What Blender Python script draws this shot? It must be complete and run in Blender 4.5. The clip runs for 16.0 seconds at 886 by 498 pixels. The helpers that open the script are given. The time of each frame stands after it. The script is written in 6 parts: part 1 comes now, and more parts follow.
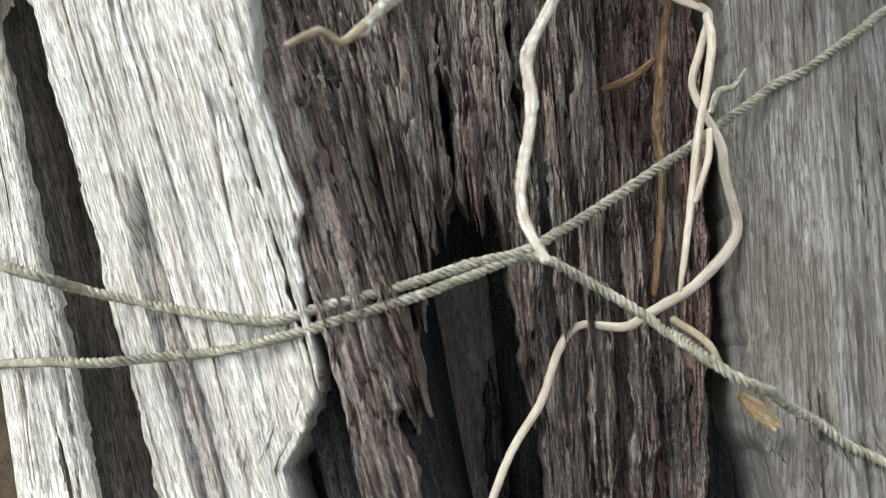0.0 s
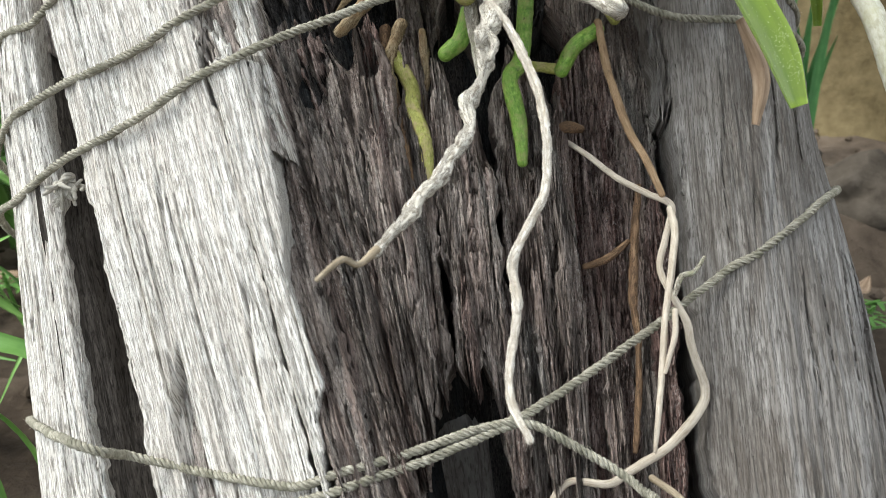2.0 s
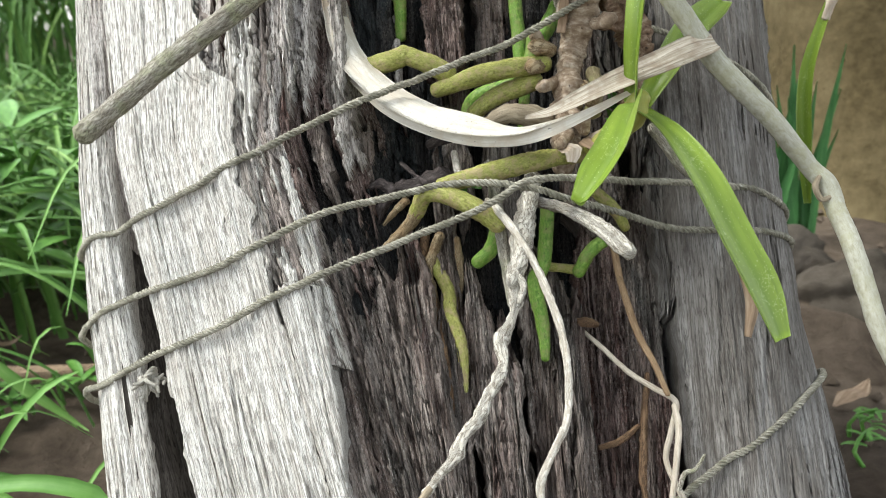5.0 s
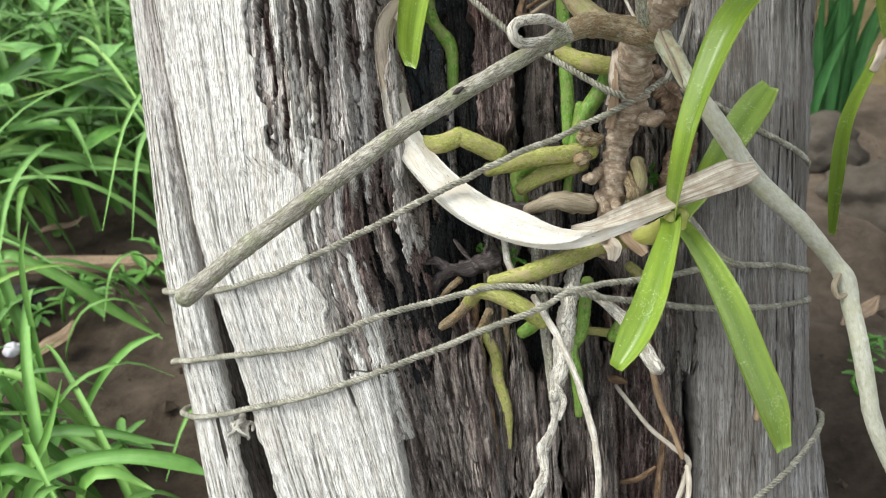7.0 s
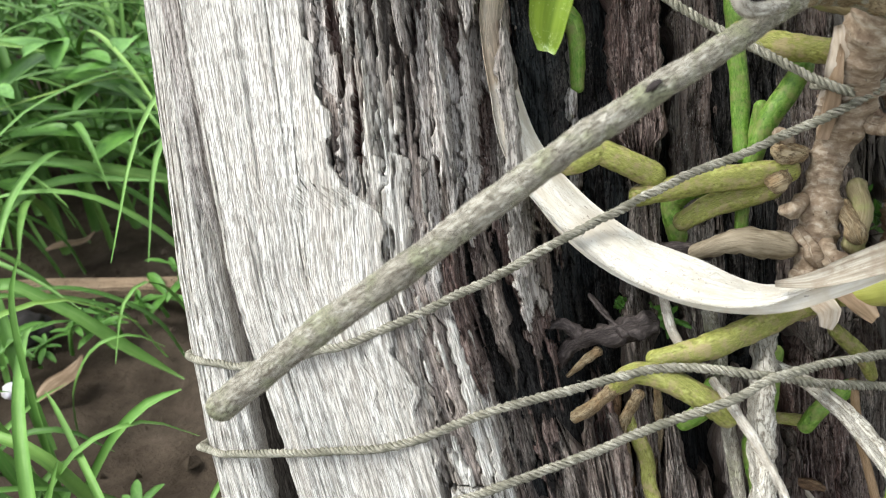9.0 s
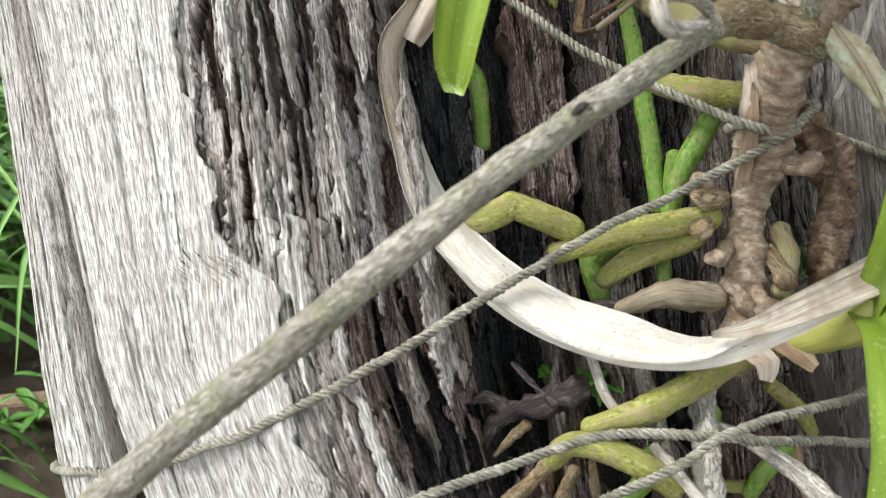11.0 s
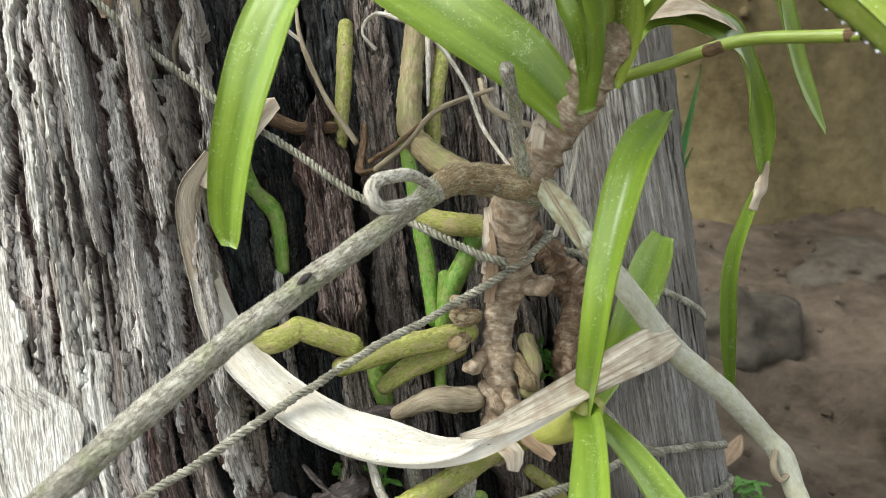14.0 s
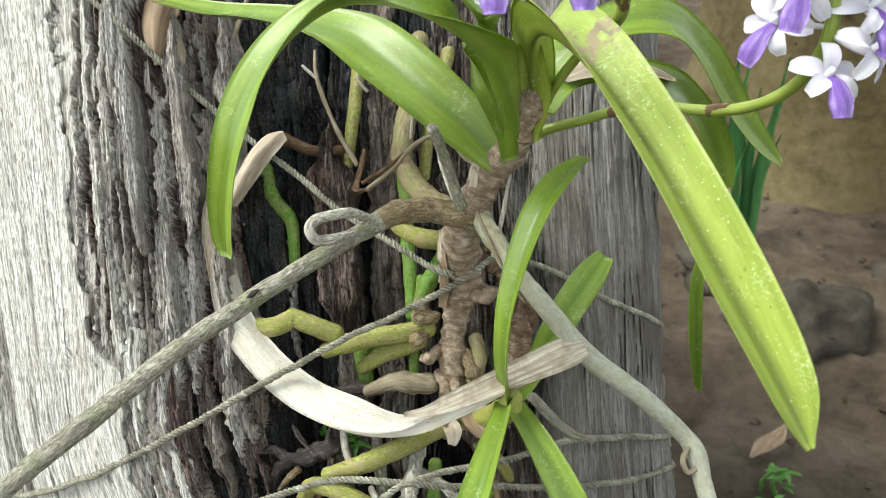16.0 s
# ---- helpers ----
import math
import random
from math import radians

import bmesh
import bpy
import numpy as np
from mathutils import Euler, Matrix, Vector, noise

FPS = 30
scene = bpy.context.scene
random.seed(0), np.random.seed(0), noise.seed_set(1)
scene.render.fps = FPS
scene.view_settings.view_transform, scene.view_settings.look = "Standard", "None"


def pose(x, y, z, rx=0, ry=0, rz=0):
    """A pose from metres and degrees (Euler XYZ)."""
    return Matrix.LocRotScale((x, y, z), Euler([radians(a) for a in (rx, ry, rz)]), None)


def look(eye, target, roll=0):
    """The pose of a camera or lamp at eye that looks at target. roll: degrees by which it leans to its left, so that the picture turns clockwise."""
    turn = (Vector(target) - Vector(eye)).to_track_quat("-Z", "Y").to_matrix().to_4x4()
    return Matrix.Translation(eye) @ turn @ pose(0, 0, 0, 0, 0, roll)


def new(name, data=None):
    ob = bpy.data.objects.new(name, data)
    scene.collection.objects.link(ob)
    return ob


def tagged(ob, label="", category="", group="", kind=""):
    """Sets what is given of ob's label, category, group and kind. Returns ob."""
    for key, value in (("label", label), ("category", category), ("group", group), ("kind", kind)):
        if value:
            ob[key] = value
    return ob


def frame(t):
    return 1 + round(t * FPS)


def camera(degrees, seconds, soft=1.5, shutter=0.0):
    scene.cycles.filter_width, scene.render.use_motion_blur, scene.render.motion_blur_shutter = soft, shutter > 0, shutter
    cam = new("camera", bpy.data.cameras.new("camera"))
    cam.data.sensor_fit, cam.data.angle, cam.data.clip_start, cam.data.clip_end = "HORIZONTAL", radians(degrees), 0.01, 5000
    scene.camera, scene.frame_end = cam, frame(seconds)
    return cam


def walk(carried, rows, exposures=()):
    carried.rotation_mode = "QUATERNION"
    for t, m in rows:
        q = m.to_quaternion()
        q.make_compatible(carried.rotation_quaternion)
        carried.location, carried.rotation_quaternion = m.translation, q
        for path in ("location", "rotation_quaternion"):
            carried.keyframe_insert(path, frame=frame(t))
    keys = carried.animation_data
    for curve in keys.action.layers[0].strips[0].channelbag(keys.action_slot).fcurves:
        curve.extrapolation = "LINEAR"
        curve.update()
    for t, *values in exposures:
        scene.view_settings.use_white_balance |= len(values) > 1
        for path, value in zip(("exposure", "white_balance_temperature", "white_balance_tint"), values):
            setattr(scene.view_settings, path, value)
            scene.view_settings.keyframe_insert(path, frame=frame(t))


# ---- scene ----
cam = camera(55.0, 16.0, 1.0)
PATH = [
    (0, (0.02, -0.035, 0.226), (-0.072, 1.772, -0.625), -1.3),
    (0.5, (0.021, -0.04, 0.231), (-0.078, 1.798, -0.551), -1.6),
    (1, (0.022, -0.045, 0.237), (-0.084, 1.823, -0.471), -1.8),
    (1.5, (0.023, -0.053, 0.249), (-0.082, 1.835, -0.401), -1.9),
    (2, (0.024, -0.062, 0.259), (-0.084, 1.839, -0.350), -2.1),
    (2.5, (0.025, -0.069, 0.268), (-0.084, 1.848, -0.291), -2.2),
    (3, (0.025, -0.078, 0.276), (-0.084, 1.854, -0.228), -2.3),
    (3.5, (0.026, -0.083, 0.283), (-0.082, 1.865, -0.157), -2.4),
    (4, (0.027, -0.086, 0.291), (-0.085, 1.868, -0.121), -2.5),
    (4.5, (0.025, -0.09, 0.314), (-0.09, 1.859, -0.121), -2.4),
    (5, (0.019, -0.088, 0.337), (-0.116, 1.832, -0.208), -2.4),
    (5.2, (0.016, -0.087, 0.349), (-0.14, 1.819, -0.235), -2.6),
    (7.3, (0.009, -0.054, 0.491), (-0.198, 1.602, -0.611), -3.1),
    (7.5, (0.005, -0.041, 0.490), (-0.21, 1.605, -0.626), -3.2),
    (8, (-0.008, -0.006, 0.480), (-0.252, 1.632, -0.642), -3.7),
    (8.2, (-0.016, 0.007, 0.472), (-0.273, 1.644, -0.649), -3.9),
    (10.3, (-0.048, 0.052, 0.423), (-0.164, 1.822, -0.501), -3.9),
    (10.5, (-0.047, 0.054, 0.422), (-0.127, 1.83, -0.494), -3.6),
    (11, (-0.045, 0.056, 0.421), (-0.037, 1.86, -0.444), -2.8),
    (11.5, (-0.043, 0.062, 0.418), (0.077, 1.871, -0.425), -1.6),
    (12, (-0.039, 0.062, 0.420), (0.148, 1.877, -0.399), -1.5),
    (12.5, (-0.031, 0.062, 0.424), (0.202, 1.877, -0.382), -1.4),
    (13, (-0.021, 0.052, 0.435), (0.222, 1.872, -0.358), -1.8),
    (13.5, (-0.014, 0.041, 0.444), (0.233, 1.866, -0.335), -2.0),
    (14, (-0.006, 0.022, 0.460), (0.243, 1.854, -0.303), -1.8),
    (14.5, (0.006, 0.006, 0.471), (0.218, 1.844, -0.289), -2.1),
    (15, (0.028, -0.003, 0.483), (0.188, 1.834, -0.292), -2.8),
    (15.5, (0.05, -0.014, 0.497), (0.114, 1.808, -0.324), -3.2),
    (16, (0.067, -0.034, 0.506), (-0.033, 1.775, -0.341), -3.6),
]
walk(cam, [(t, look(eye, target, roll)) for t, eye, target, roll in PATH], [(0, 1.45, 6500, 5), (3, 1.47, 6500, 5), (5, 1.43, 6500, 4.5), (7.5, 1.4, 6500, 4.5), (10.5, 1.35, 6500, 7), (12.5, 1.35, 6500, 5), (14.5, 1.38, 6620, 1), (16, 1.38, 6620, -1)])
cam.data.dof.use_dof = True
cam.data.dof.focus_distance = 0.33
cam.data.dof.aperture_fstop = 22.0

# ---- light ----
world = bpy.data.worlds.new("sky")
scene.world = world
world.use_nodes = True
wn = world.node_tree
sky = wn.nodes.new("ShaderNodeTexSky")
sky.sky_type, sky.sun_disc = "NISHITA", False
SUN_EL, SUN_AZ = radians(55), radians(-95)      # azimuth from +y towards +x
sky.sun_elevation, sky.sun_rotation = SUN_EL, SUN_AZ
veil = wn.nodes.new("ShaderNodeHueSaturation")      # thin cloud greys the sky
veil.inputs["Saturation"].default_value = 0.25
wn.links.new(sky.outputs[0], veil.inputs["Color"])
wn.links.new(veil.outputs[0], wn.nodes["Background"].inputs[0])
wn.nodes["Background"].inputs[1].default_value = 0.15
sun_data = bpy.data.lights.new("sun", "SUN")
sun_data.energy, sun_data.angle, sun_data.color = 1.5, radians(30), (1.0, 0.97, 0.92)
sun = new("sun", sun_data)
sun_dir = Vector((math.sin(SUN_AZ) * math.cos(SUN_EL), math.cos(SUN_AZ) * math.cos(SUN_EL), math.sin(SUN_EL)))
sun.matrix_world = look(sun_dir * 5, (0, 0, 0))


# ---- materials ----
def material(name, rough=0.7, spec=0.3):
    m = bpy.data.materials.new(name)
    m.use_nodes = True
    b = m.node_tree.nodes["Principled BSDF"]
    b.inputs["Roughness"].default_value = rough
    b.inputs["Specular IOR Level"].default_value = spec
    return m, m.node_tree, b


def noise_node(nt, vec, scale, stretch=(1, 1, 1), detail=5, rough=0.6, distort=0.0):
    mp = nt.nodes.new("ShaderNodeMapping")
    mp.inputs["Scale"].default_value = [scale * k for k in stretch]
    n = nt.nodes.new("ShaderNodeTexNoise")
    n.inputs["Scale"].default_value = 1.0
    n.inputs["Detail"].default_value = detail
    n.inputs["Roughness"].default_value = rough
    n.inputs["Distortion"].default_value = distort
    nt.links.new(vec, mp.inputs[0])
    nt.links.new(mp.outputs[0], n.inputs["Vector"])
    return n.outputs[0]


def ramp(nt, fac, stops):
    r = nt.nodes.new("ShaderNodeValToRGB")
    el = r.color_ramp.elements
    el[0].position, el[0].color = stops[0][0], (*stops[0][1], 1)
    el[1].position, el[1].color = stops[-1][0], (*stops[-1][1], 1)
    for p, c in stops[1:-1]:
        e = el.new(p)
        e.color = (*c, 1)
    nt.links.new(fac, r.inputs[0])
    return r.outputs[0]


def mixed(nt, fac, a, b, mode="MIX"):
    m = nt.nodes.new("ShaderNodeMix")
    m.data_type, m.blend_type = "RGBA", mode
    for sock, v in ((m.inputs[0], fac), (m.inputs[6], a), (m.inputs[7], b)):
        if hasattr(v, "is_linked"):
            nt.links.new(v, sock)
        else:
            sock.default_value = v if isinstance(v, float) else (*v, 1)
    return m.outputs[2]


def bump(nt, bsdf, height, strength, dist):
    bp = nt.nodes.new("ShaderNodeBump")
    bp.inputs["Strength"].default_value, bp.inputs["Distance"].default_value = strength, dist
    nt.links.new(height, bp.inputs["Height"])
    nt.links.new(bp.outputs[0], bsdf.inputs["Normal"])


def coords(nt, kind="UV"):
    return nt.nodes.new("ShaderNodeTexCoord").outputs[kind]


def wood(name, stops, stain, stain_amt, relief=0.0006, speck=None, slit=(0.03, 0.026, 0.022), slit_at=0.60, crumble=0.0, tints=()):
    """Weathered wood with its grain along v; u and v are metres. crumble: how far rot has broken it across the grain.
    tints: colours that come and go in long patches."""
    m, nt, b = material(name, 0.9, 0.1)
    uv = coords(nt)
    fine = noise_node(nt, uv, 2500, (1, 0.09 + 0.25 * crumble, 1), 3, 0.7)
    streak = noise_node(nt, uv, 900, (1, 0.035 + 0.10 * crumble, 1), 4, 0.7, 0.2)
    broad = noise_node(nt, uv, 190, (1, 0.05, 1), 5, 0.65, 0.3)
    patch = noise_node(nt, uv, 34, (1, 0.45, 1), 5, 0.65, 0.6)
    lines = noise_node(nt, uv, 2700, (1, 0.065 + 0.15 * crumble, 1), 2, 0.55)
    long_lines = noise_node(nt, uv, 520, (1, 0.022, 1), 4, 0.6, 0.2)
    lump = noise_node(nt, uv, 420, (1, 0.45, 1), 4, 0.65)
    col = ramp(nt, mixed(nt, 0.5, fine, streak), stops)
    for k, (tint, share) in enumerate(tints):
        area = noise_node(nt, uv, 46 + 21 * k, (1, 0.13, 1), 5, 0.65, 0.5)
        col = mixed(nt, ramp(nt, area, [(0.49, (0, 0, 0)), (0.57, (share,) * 3)]), col, tint, "MULTIPLY" if k == 0 else "MIX")
    col = mixed(nt, ramp(nt, broad, [(0.42, (0, 0, 0)), (0.64, (0.6, 0.6, 0.6))]), col, stain)
    col = mixed(nt, ramp(nt, patch, [(0.45, (0, 0, 0)), (0.72, (stain_amt,) * 3)]), col, stain)
    if speck:
        sp = noise_node(nt, uv, 2300, (1, 0.3, 1), 3, 0.65)
        where = noise_node(nt, uv, 130, (1, 0.25, 1), 4, 0.6)
        col = mixed(nt, mixed(nt, 1.0, ramp(nt, sp, [(0.53, (0, 0, 0)), (0.66, (0.75,) * 3)]), ramp(nt, where, [(0.42, (0, 0, 0)), (0.62, (1, 1, 1))]), "MULTIPLY"), col, speck)
    pores = ramp(nt, lines, [(slit_at - 0.025, (0, 0, 0)), (slit_at + 0.020, (0.72,) * 3)])
    splits = ramp(nt, long_lines, [(0.475, (0, 0, 0)), (0.492, (0.55,) * 3), (0.508, (0.55,) * 3), (0.525, (0, 0, 0))])
    open_grain = mixed(nt, 1.0, pores, splits, "LIGHTEN")
    col = mixed(nt, open_grain, col, slit)
    nt.links.new(col, b.inputs["Base Color"])
    h = mixed(nt, 0.3 + 0.5 * crumble, mixed(nt, 0.5, fine, streak), lump)
    h = mixed(nt, 0.45, h, mixed(nt, open_grain, (1.0, 1.0, 1.0), (0.0, 0.0, 0.0)))
    bump(nt, b, h, 1.0, relief)
    return m


PALE = wood("pale_wood", [(0.38, (0.41, 0.385, 0.35)), (0.47, (0.61, 0.59, 0.56)), (0.57, (0.77, 0.76, 0.73))], (0.50, 0.455, 0.405), 0.45, 0.0009, None, (0.165, 0.145, 0.126), 0.55)
GREY = wood("grey_wood", [(0.38, (0.11, 0.10, 0.092)), (0.48, (0.205, 0.192, 0.18)), (0.58, (0.325, 0.308, 0.29))], (0.105, 0.091, 0.079), 0.85, 0.0008, None, (0.085, 0.075, 0.066), 0.60, 0.0, [((0.58, 0.54, 0.51), 0.85), ((0.37, 0.36, 0.35), 0.45)])
FRAY = wood("frayed_wood", [(0.38, (0.25, 0.222, 0.205)), (0.48, (0.49, 0.46, 0.435)), (0.58, (0.72, 0.69, 0.66))], (0.33, 0.285, 0.26), 0.5, 0.0009, None, (0.09, 0.076, 0.068), 0.565, 0.25, [((0.62, 0.53, 0.50), 0.8), ((0.10, 0.105, 0.078), 0.4)])
DARK = wood("dark_wood", [(0.38, (0.135, 0.113, 0.10)), (0.48, (0.275, 0.233, 0.208)), (0.60, (0.48, 0.43, 0.39))], (0.165, 0.13, 0.114), 0.6, 0.0018, (0.50, 0.465, 0.43), (0.040, 0.033, 0.029), 0.61, 0.5, [((0.55, 0.51, 0.50), 0.85), ((0.085, 0.094, 0.092), 0.55), ((0.21, 0.14, 0.12), 0.5)])
RED = wood("red_rot", [(0.38, (0.085, 0.059, 0.053)), (0.48, (0.18, 0.13, 0.117)), (0.60, (0.33, 0.27, 0.245))], (0.115, 0.08, 0.071), 0.6, 0.0018, (0.44, 0.395, 0.37), (0.018, 0.014, 0.013), 0.60, 0.55, [((0.45, 0.40, 0.39), 0.95), ((0.19, 0.092, 0.078), 0.45)])
# dark rot, plus the shade of hollow and gaps put into the colour
BLACK = wood("black_rot_and_shade", [(0.38, (0.016, 0.014, 0.014)), (0.48, (0.046, 0.041, 0.040)), (0.60, (0.11, 0.098, 0.092))], (0.027, 0.031, 0.032), 0.7, 0.0014, (0.20, 0.18, 0.165), (0.006, 0.005, 0.005), 0.59, 0.6, [((0.5, 0.5, 0.5), 0.8), ((0.040, 0.050, 0.056), 0.6)])
# far darker than the slabs beside it: carries the groove's shade as colour
GROOVE = wood("shade_toned_groove_wood", [(0.36, (0.030, 0.026, 0.023)), (0.48, (0.070, 0.061, 0.054)), (0.60, (0.13, 0.115, 0.102))], (0.04, 0.034, 0.029), 0.6, 0.0006, None, (0.015, 0.013, 0.011), 0.58)


def skin(name, c0, c1, c2, scale, stretch, rough=0.7, relief=0.0004, spec=0.25, sub=0.0, moss=None, speck=None, rib=None, marks=None, browned=None, cracks=None, blotch=95):
    """Plant skin: u round the root or across the leaf, v along it, both in metres."""
    m, nt, b = material(name, rough, spec)
    uv = coords(nt)
    ob = coords(nt, "Object")
    n1 = noise_node(nt, uv, scale, stretch, 5, 0.65, 0.2)
    n2 = noise_node(nt, ob, 60, (1, 1, 1), 4, 0.6)
    col = ramp(nt, n1, [(0.32, c0), (0.5, c1), (0.68, c2)])
    col = mixed(nt, ramp(nt, n2, [(0.42, (0, 0, 0)), (0.7, (0.5,) * 3)]), col, c0)
    if moss:
        n3 = noise_node(nt, ob, blotch, (1, 1, 1), 5, 0.65)
        col = mixed(nt, ramp(nt, n3, [(0.48, (0, 0, 0)), (0.62, (0.65 if blotch > 95 else 0.5,) * 3)]), col, moss)
    if rib:
        cut_uv = nt.nodes.new("ShaderNodeSeparateXYZ")
        nt.links.new(uv, cut_uv.inputs[0])
        mid = nt.nodes.new("ShaderNodeMath")
        mid.operation = "ABSOLUTE"
        nt.links.new(cut_uv.outputs[0], mid.inputs[0])
        col = mixed(nt, ramp(nt, mid.outputs[0], [(0.0003, (0.8,) * 3), (0.0013, (0, 0, 0))]), col, rib)
        veins = noise_node(nt, uv, 1500, (1, 0.004, 1), 2, 0.5)
        col = mixed(nt, ramp(nt, veins, [(0.45, (0, 0, 0)), (0.7, (0.14,) * 3)]), col, rib)
    if speck:
        n4 = noise_node(nt, uv, 520, (1, 0.6, 1), 3, 0.6)
        col = mixed(nt, ramp(nt, n4, [(0.66, (0, 0, 0)), (0.71, (0.85,) * 3)]), col, speck)
    if cracks:
        fiss = noise_node(nt, uv, cracks[1], (1, 0.22, 1), 4, 0.65, 0.5)
        gap = ramp(nt, fiss, [(0.455, (0, 0, 0)), (0.485, (0.85,) * 3), (0.505, (0.85,) * 3), (0.535, (0, 0, 0))])
        col = mixed(nt, gap, col, cracks[0])
        n1 = mixed(nt, gap, n1, (0.0, 0.0, 0.0))
    if marks:
        wander = noise_node(nt, ob, 240, (1, 1, 1), 3, 0.55, 0.6)
        where = noise_node(nt, ob, 75, (1, 1, 1), 2, 0.5)
        trail = ramp(nt, wander, [(0.487, (0, 0, 0)), (0.495, (1, 1, 1)), (0.500, (1, 1, 1)), (0.508, (0, 0, 0))])
        dots = ramp(nt, noise_node(nt, uv, 1300, (1, 1, 1), 1, 0.4), [(0.70, (0, 0, 0)), (0.74, (0.8,) * 3)])
        trail = mixed(nt, 1.0, trail, ramp(nt, where, [(0.52, (0, 0, 0)), (0.60, (0.65,) * 3)]), "MULTIPLY")
        col = mixed(nt, mixed(nt, 1.0, trail, dots, "LIGHTEN"), col, marks)
    if browned:
        part_uv = nt.nodes.new("ShaderNodeSeparateXYZ")
        nt.links.new(uv, part_uv.inputs[0])
        edge = noise_node(nt, uv, 180, (1, 0.6, 1), 4, 0.6)
        add = nt.nodes.new("ShaderNodeMath")
        add.operation = "MULTIPLY_ADD"
        nt.links.new(edge, add.inputs[0])
        add.inputs[1].default_value = 0.05
        nt.links.new(part_uv.outputs[1], add.inputs[2])
        v0, v1, tan = browned
        col = mixed(nt, ramp(nt, add.outputs[0], [(v0, (0, 0, 0)), (v0 + 0.002, (0.9,) * 3), (v1, (0.85,) * 3), (v1 + 0.002, (0, 0, 0))]), col, ramp(nt, n1, [(0.4, tan), (0.6, tuple(c * 0.5 for c in tan))]))
    nt.links.new(col, b.inputs["Base Color"])
    if sub:
        b.inputs["Subsurface Weight"].default_value = sub
        b.inputs["Subsurface Radius"].default_value = (0.004, 0.006, 0.002)
        b.inputs["Subsurface Scale"].default_value = 0.5
    bump(nt, b, n1, 0.8, relief)
    return m


BARKY = skin("grey_root_skin", (0.19, 0.165, 0.125), (0.44, 0.41, 0.345), (0.66, 0.63, 0.55), 1300, (1, 0.2, 1), 0.85, 0.0010, 0.15, 0, (0.31, 0.33, 0.19), None, cracks=((0.11, 0.092, 0.068), 1250), blotch=110)
WHITE_ROOT = skin("white_root_skin", (0.40, 0.34, 0.27), (0.64, 0.60, 0.53), (0.78, 0.75, 0.69), 900, (1, 0.25, 1), 0.8, 0.0005, cracks=((0.40, 0.34, 0.27), 650))
TAN_ROOT = skin("tan_root_skin", (0.15, 0.115, 0.075), (0.31, 0.255, 0.18), (0.44, 0.375, 0.285), 900, (1, 0.15, 1), 0.75, 0.0003)
PALE_TAN = skin("pale_tan_root_skin", (0.30, 0.245, 0.185), (0.50, 0.44, 0.36), (0.63, 0.575, 0.49), 900, (1, 0.15, 1), 0.75, 0.0003)
WARM_TAN = skin("warm_brown_root_skin", (0.13, 0.082, 0.045), (0.27, 0.18, 0.105), (0.38, 0.275, 0.175), 900, (1, 0.15, 1), 0.75, 0.0003)
ORANGE_ROOT = skin("orange_root_skin", (0.075, 0.045, 0.026), (0.19, 0.115, 0.065), (0.29, 0.19, 0.115), 700, (1, 0.15, 1), 0.75, 0.0005, cracks=((0.06, 0.035, 0.02), 600))
OLIVE_ROOT = skin("olive_root_skin", (0.13, 0.125, 0.035), (0.30, 0.31, 0.075), (0.46, 0.47, 0.17), 900, (1, 0.5, 1), 0.6, 0.0005, 0.3, 0.05, (0.36, 0.27, 0.165), (0.075, 0.06, 0.028), blotch=260)
GREEN_ROOT = skin("green_root_skin", (0.065, 0.14, 0.018), (0.15, 0.285, 0.038), (0.29, 0.43, 0.10), 800, (1, 0.5, 1), 0.5, 0.0004, 0.35, 0.05, (0.24, 0.24, 0.09), (0.05, 0.06, 0.02), blotch=220)
SILVER_ROOT = skin("silver_root_skin", (0.30, 0.29, 0.22), (0.43, 0.42, 0.34), (0.52, 0.52, 0.45), 500, (1, 0.5, 1), 0.75, 0.0002, 0.25, 0, (0.33, 0.32, 0.19))
LEAF = skin("leaf_green", (0.115, 0.175, 0.015), (0.175, 0.26, 0.026), (0.23, 0.32, 0.042), 220, (1, 0.08, 1), 0.38, 0.00005, 0.5, 0.12, None, None, (0.10, 0.165, 0.016), (0.46, 0.53, 0.28))
LIME = skin("leaf_lime", (0.185, 0.24, 0.024), (0.265, 0.335, 0.042), (0.335, 0.40, 0.07), 220, (1, 0.08, 1), 0.42, 0.00005, 0.45, 0.12, None, (0.12, 0.09, 0.03), (0.075, 0.10, 0.014), (0.62, 0.66, 0.40), (0.094, 0.104, (0.26, 0.18, 0.12)))
YELLOWISH = skin("leaf_base_yellow", (0.24, 0.26, 0.05), (0.38, 0.38, 0.10), (0.48, 0.46, 0.18), 300, (1, 0.1, 1), 0.45, 0.0001, 0.4, 0.1)
DRY_LEAF = skin("dry_leaf", (0.46, 0.40, 0.31), (0.68, 0.645, 0.58), (0.82, 0.80, 0.76), 330, (1, 0.05, 1), 0.6, 0.0004, 0.3, 0, (0.52, 0.44, 0.33), (0.16, 0.13, 0.11))
BENT_LEAF = skin("bleached_bent_leaf", (0.50, 0.44, 0.35), (0.71, 0.68, 0.62), (0.81, 0.79, 0.75), 200, (1, 0.10, 1), 0.6, 0.0004, 0.3, 0, (0.52, 0.45, 0.36), (0.17, 0.135, 0.11), None, (0.30, 0.24, 0.18), (0.0, 0.072, (0.50, 0.41, 0.31)), ((0.60, 0.55, 0.47), 330))
BROWN_LEAF = skin("brown_leaf", (0.15, 0.10, 0.06), (0.30, 0.21, 0.14), (0.42, 0.32, 0.23), 330, (1, 0.09, 1), 0.7, 0.0003, 0.25)
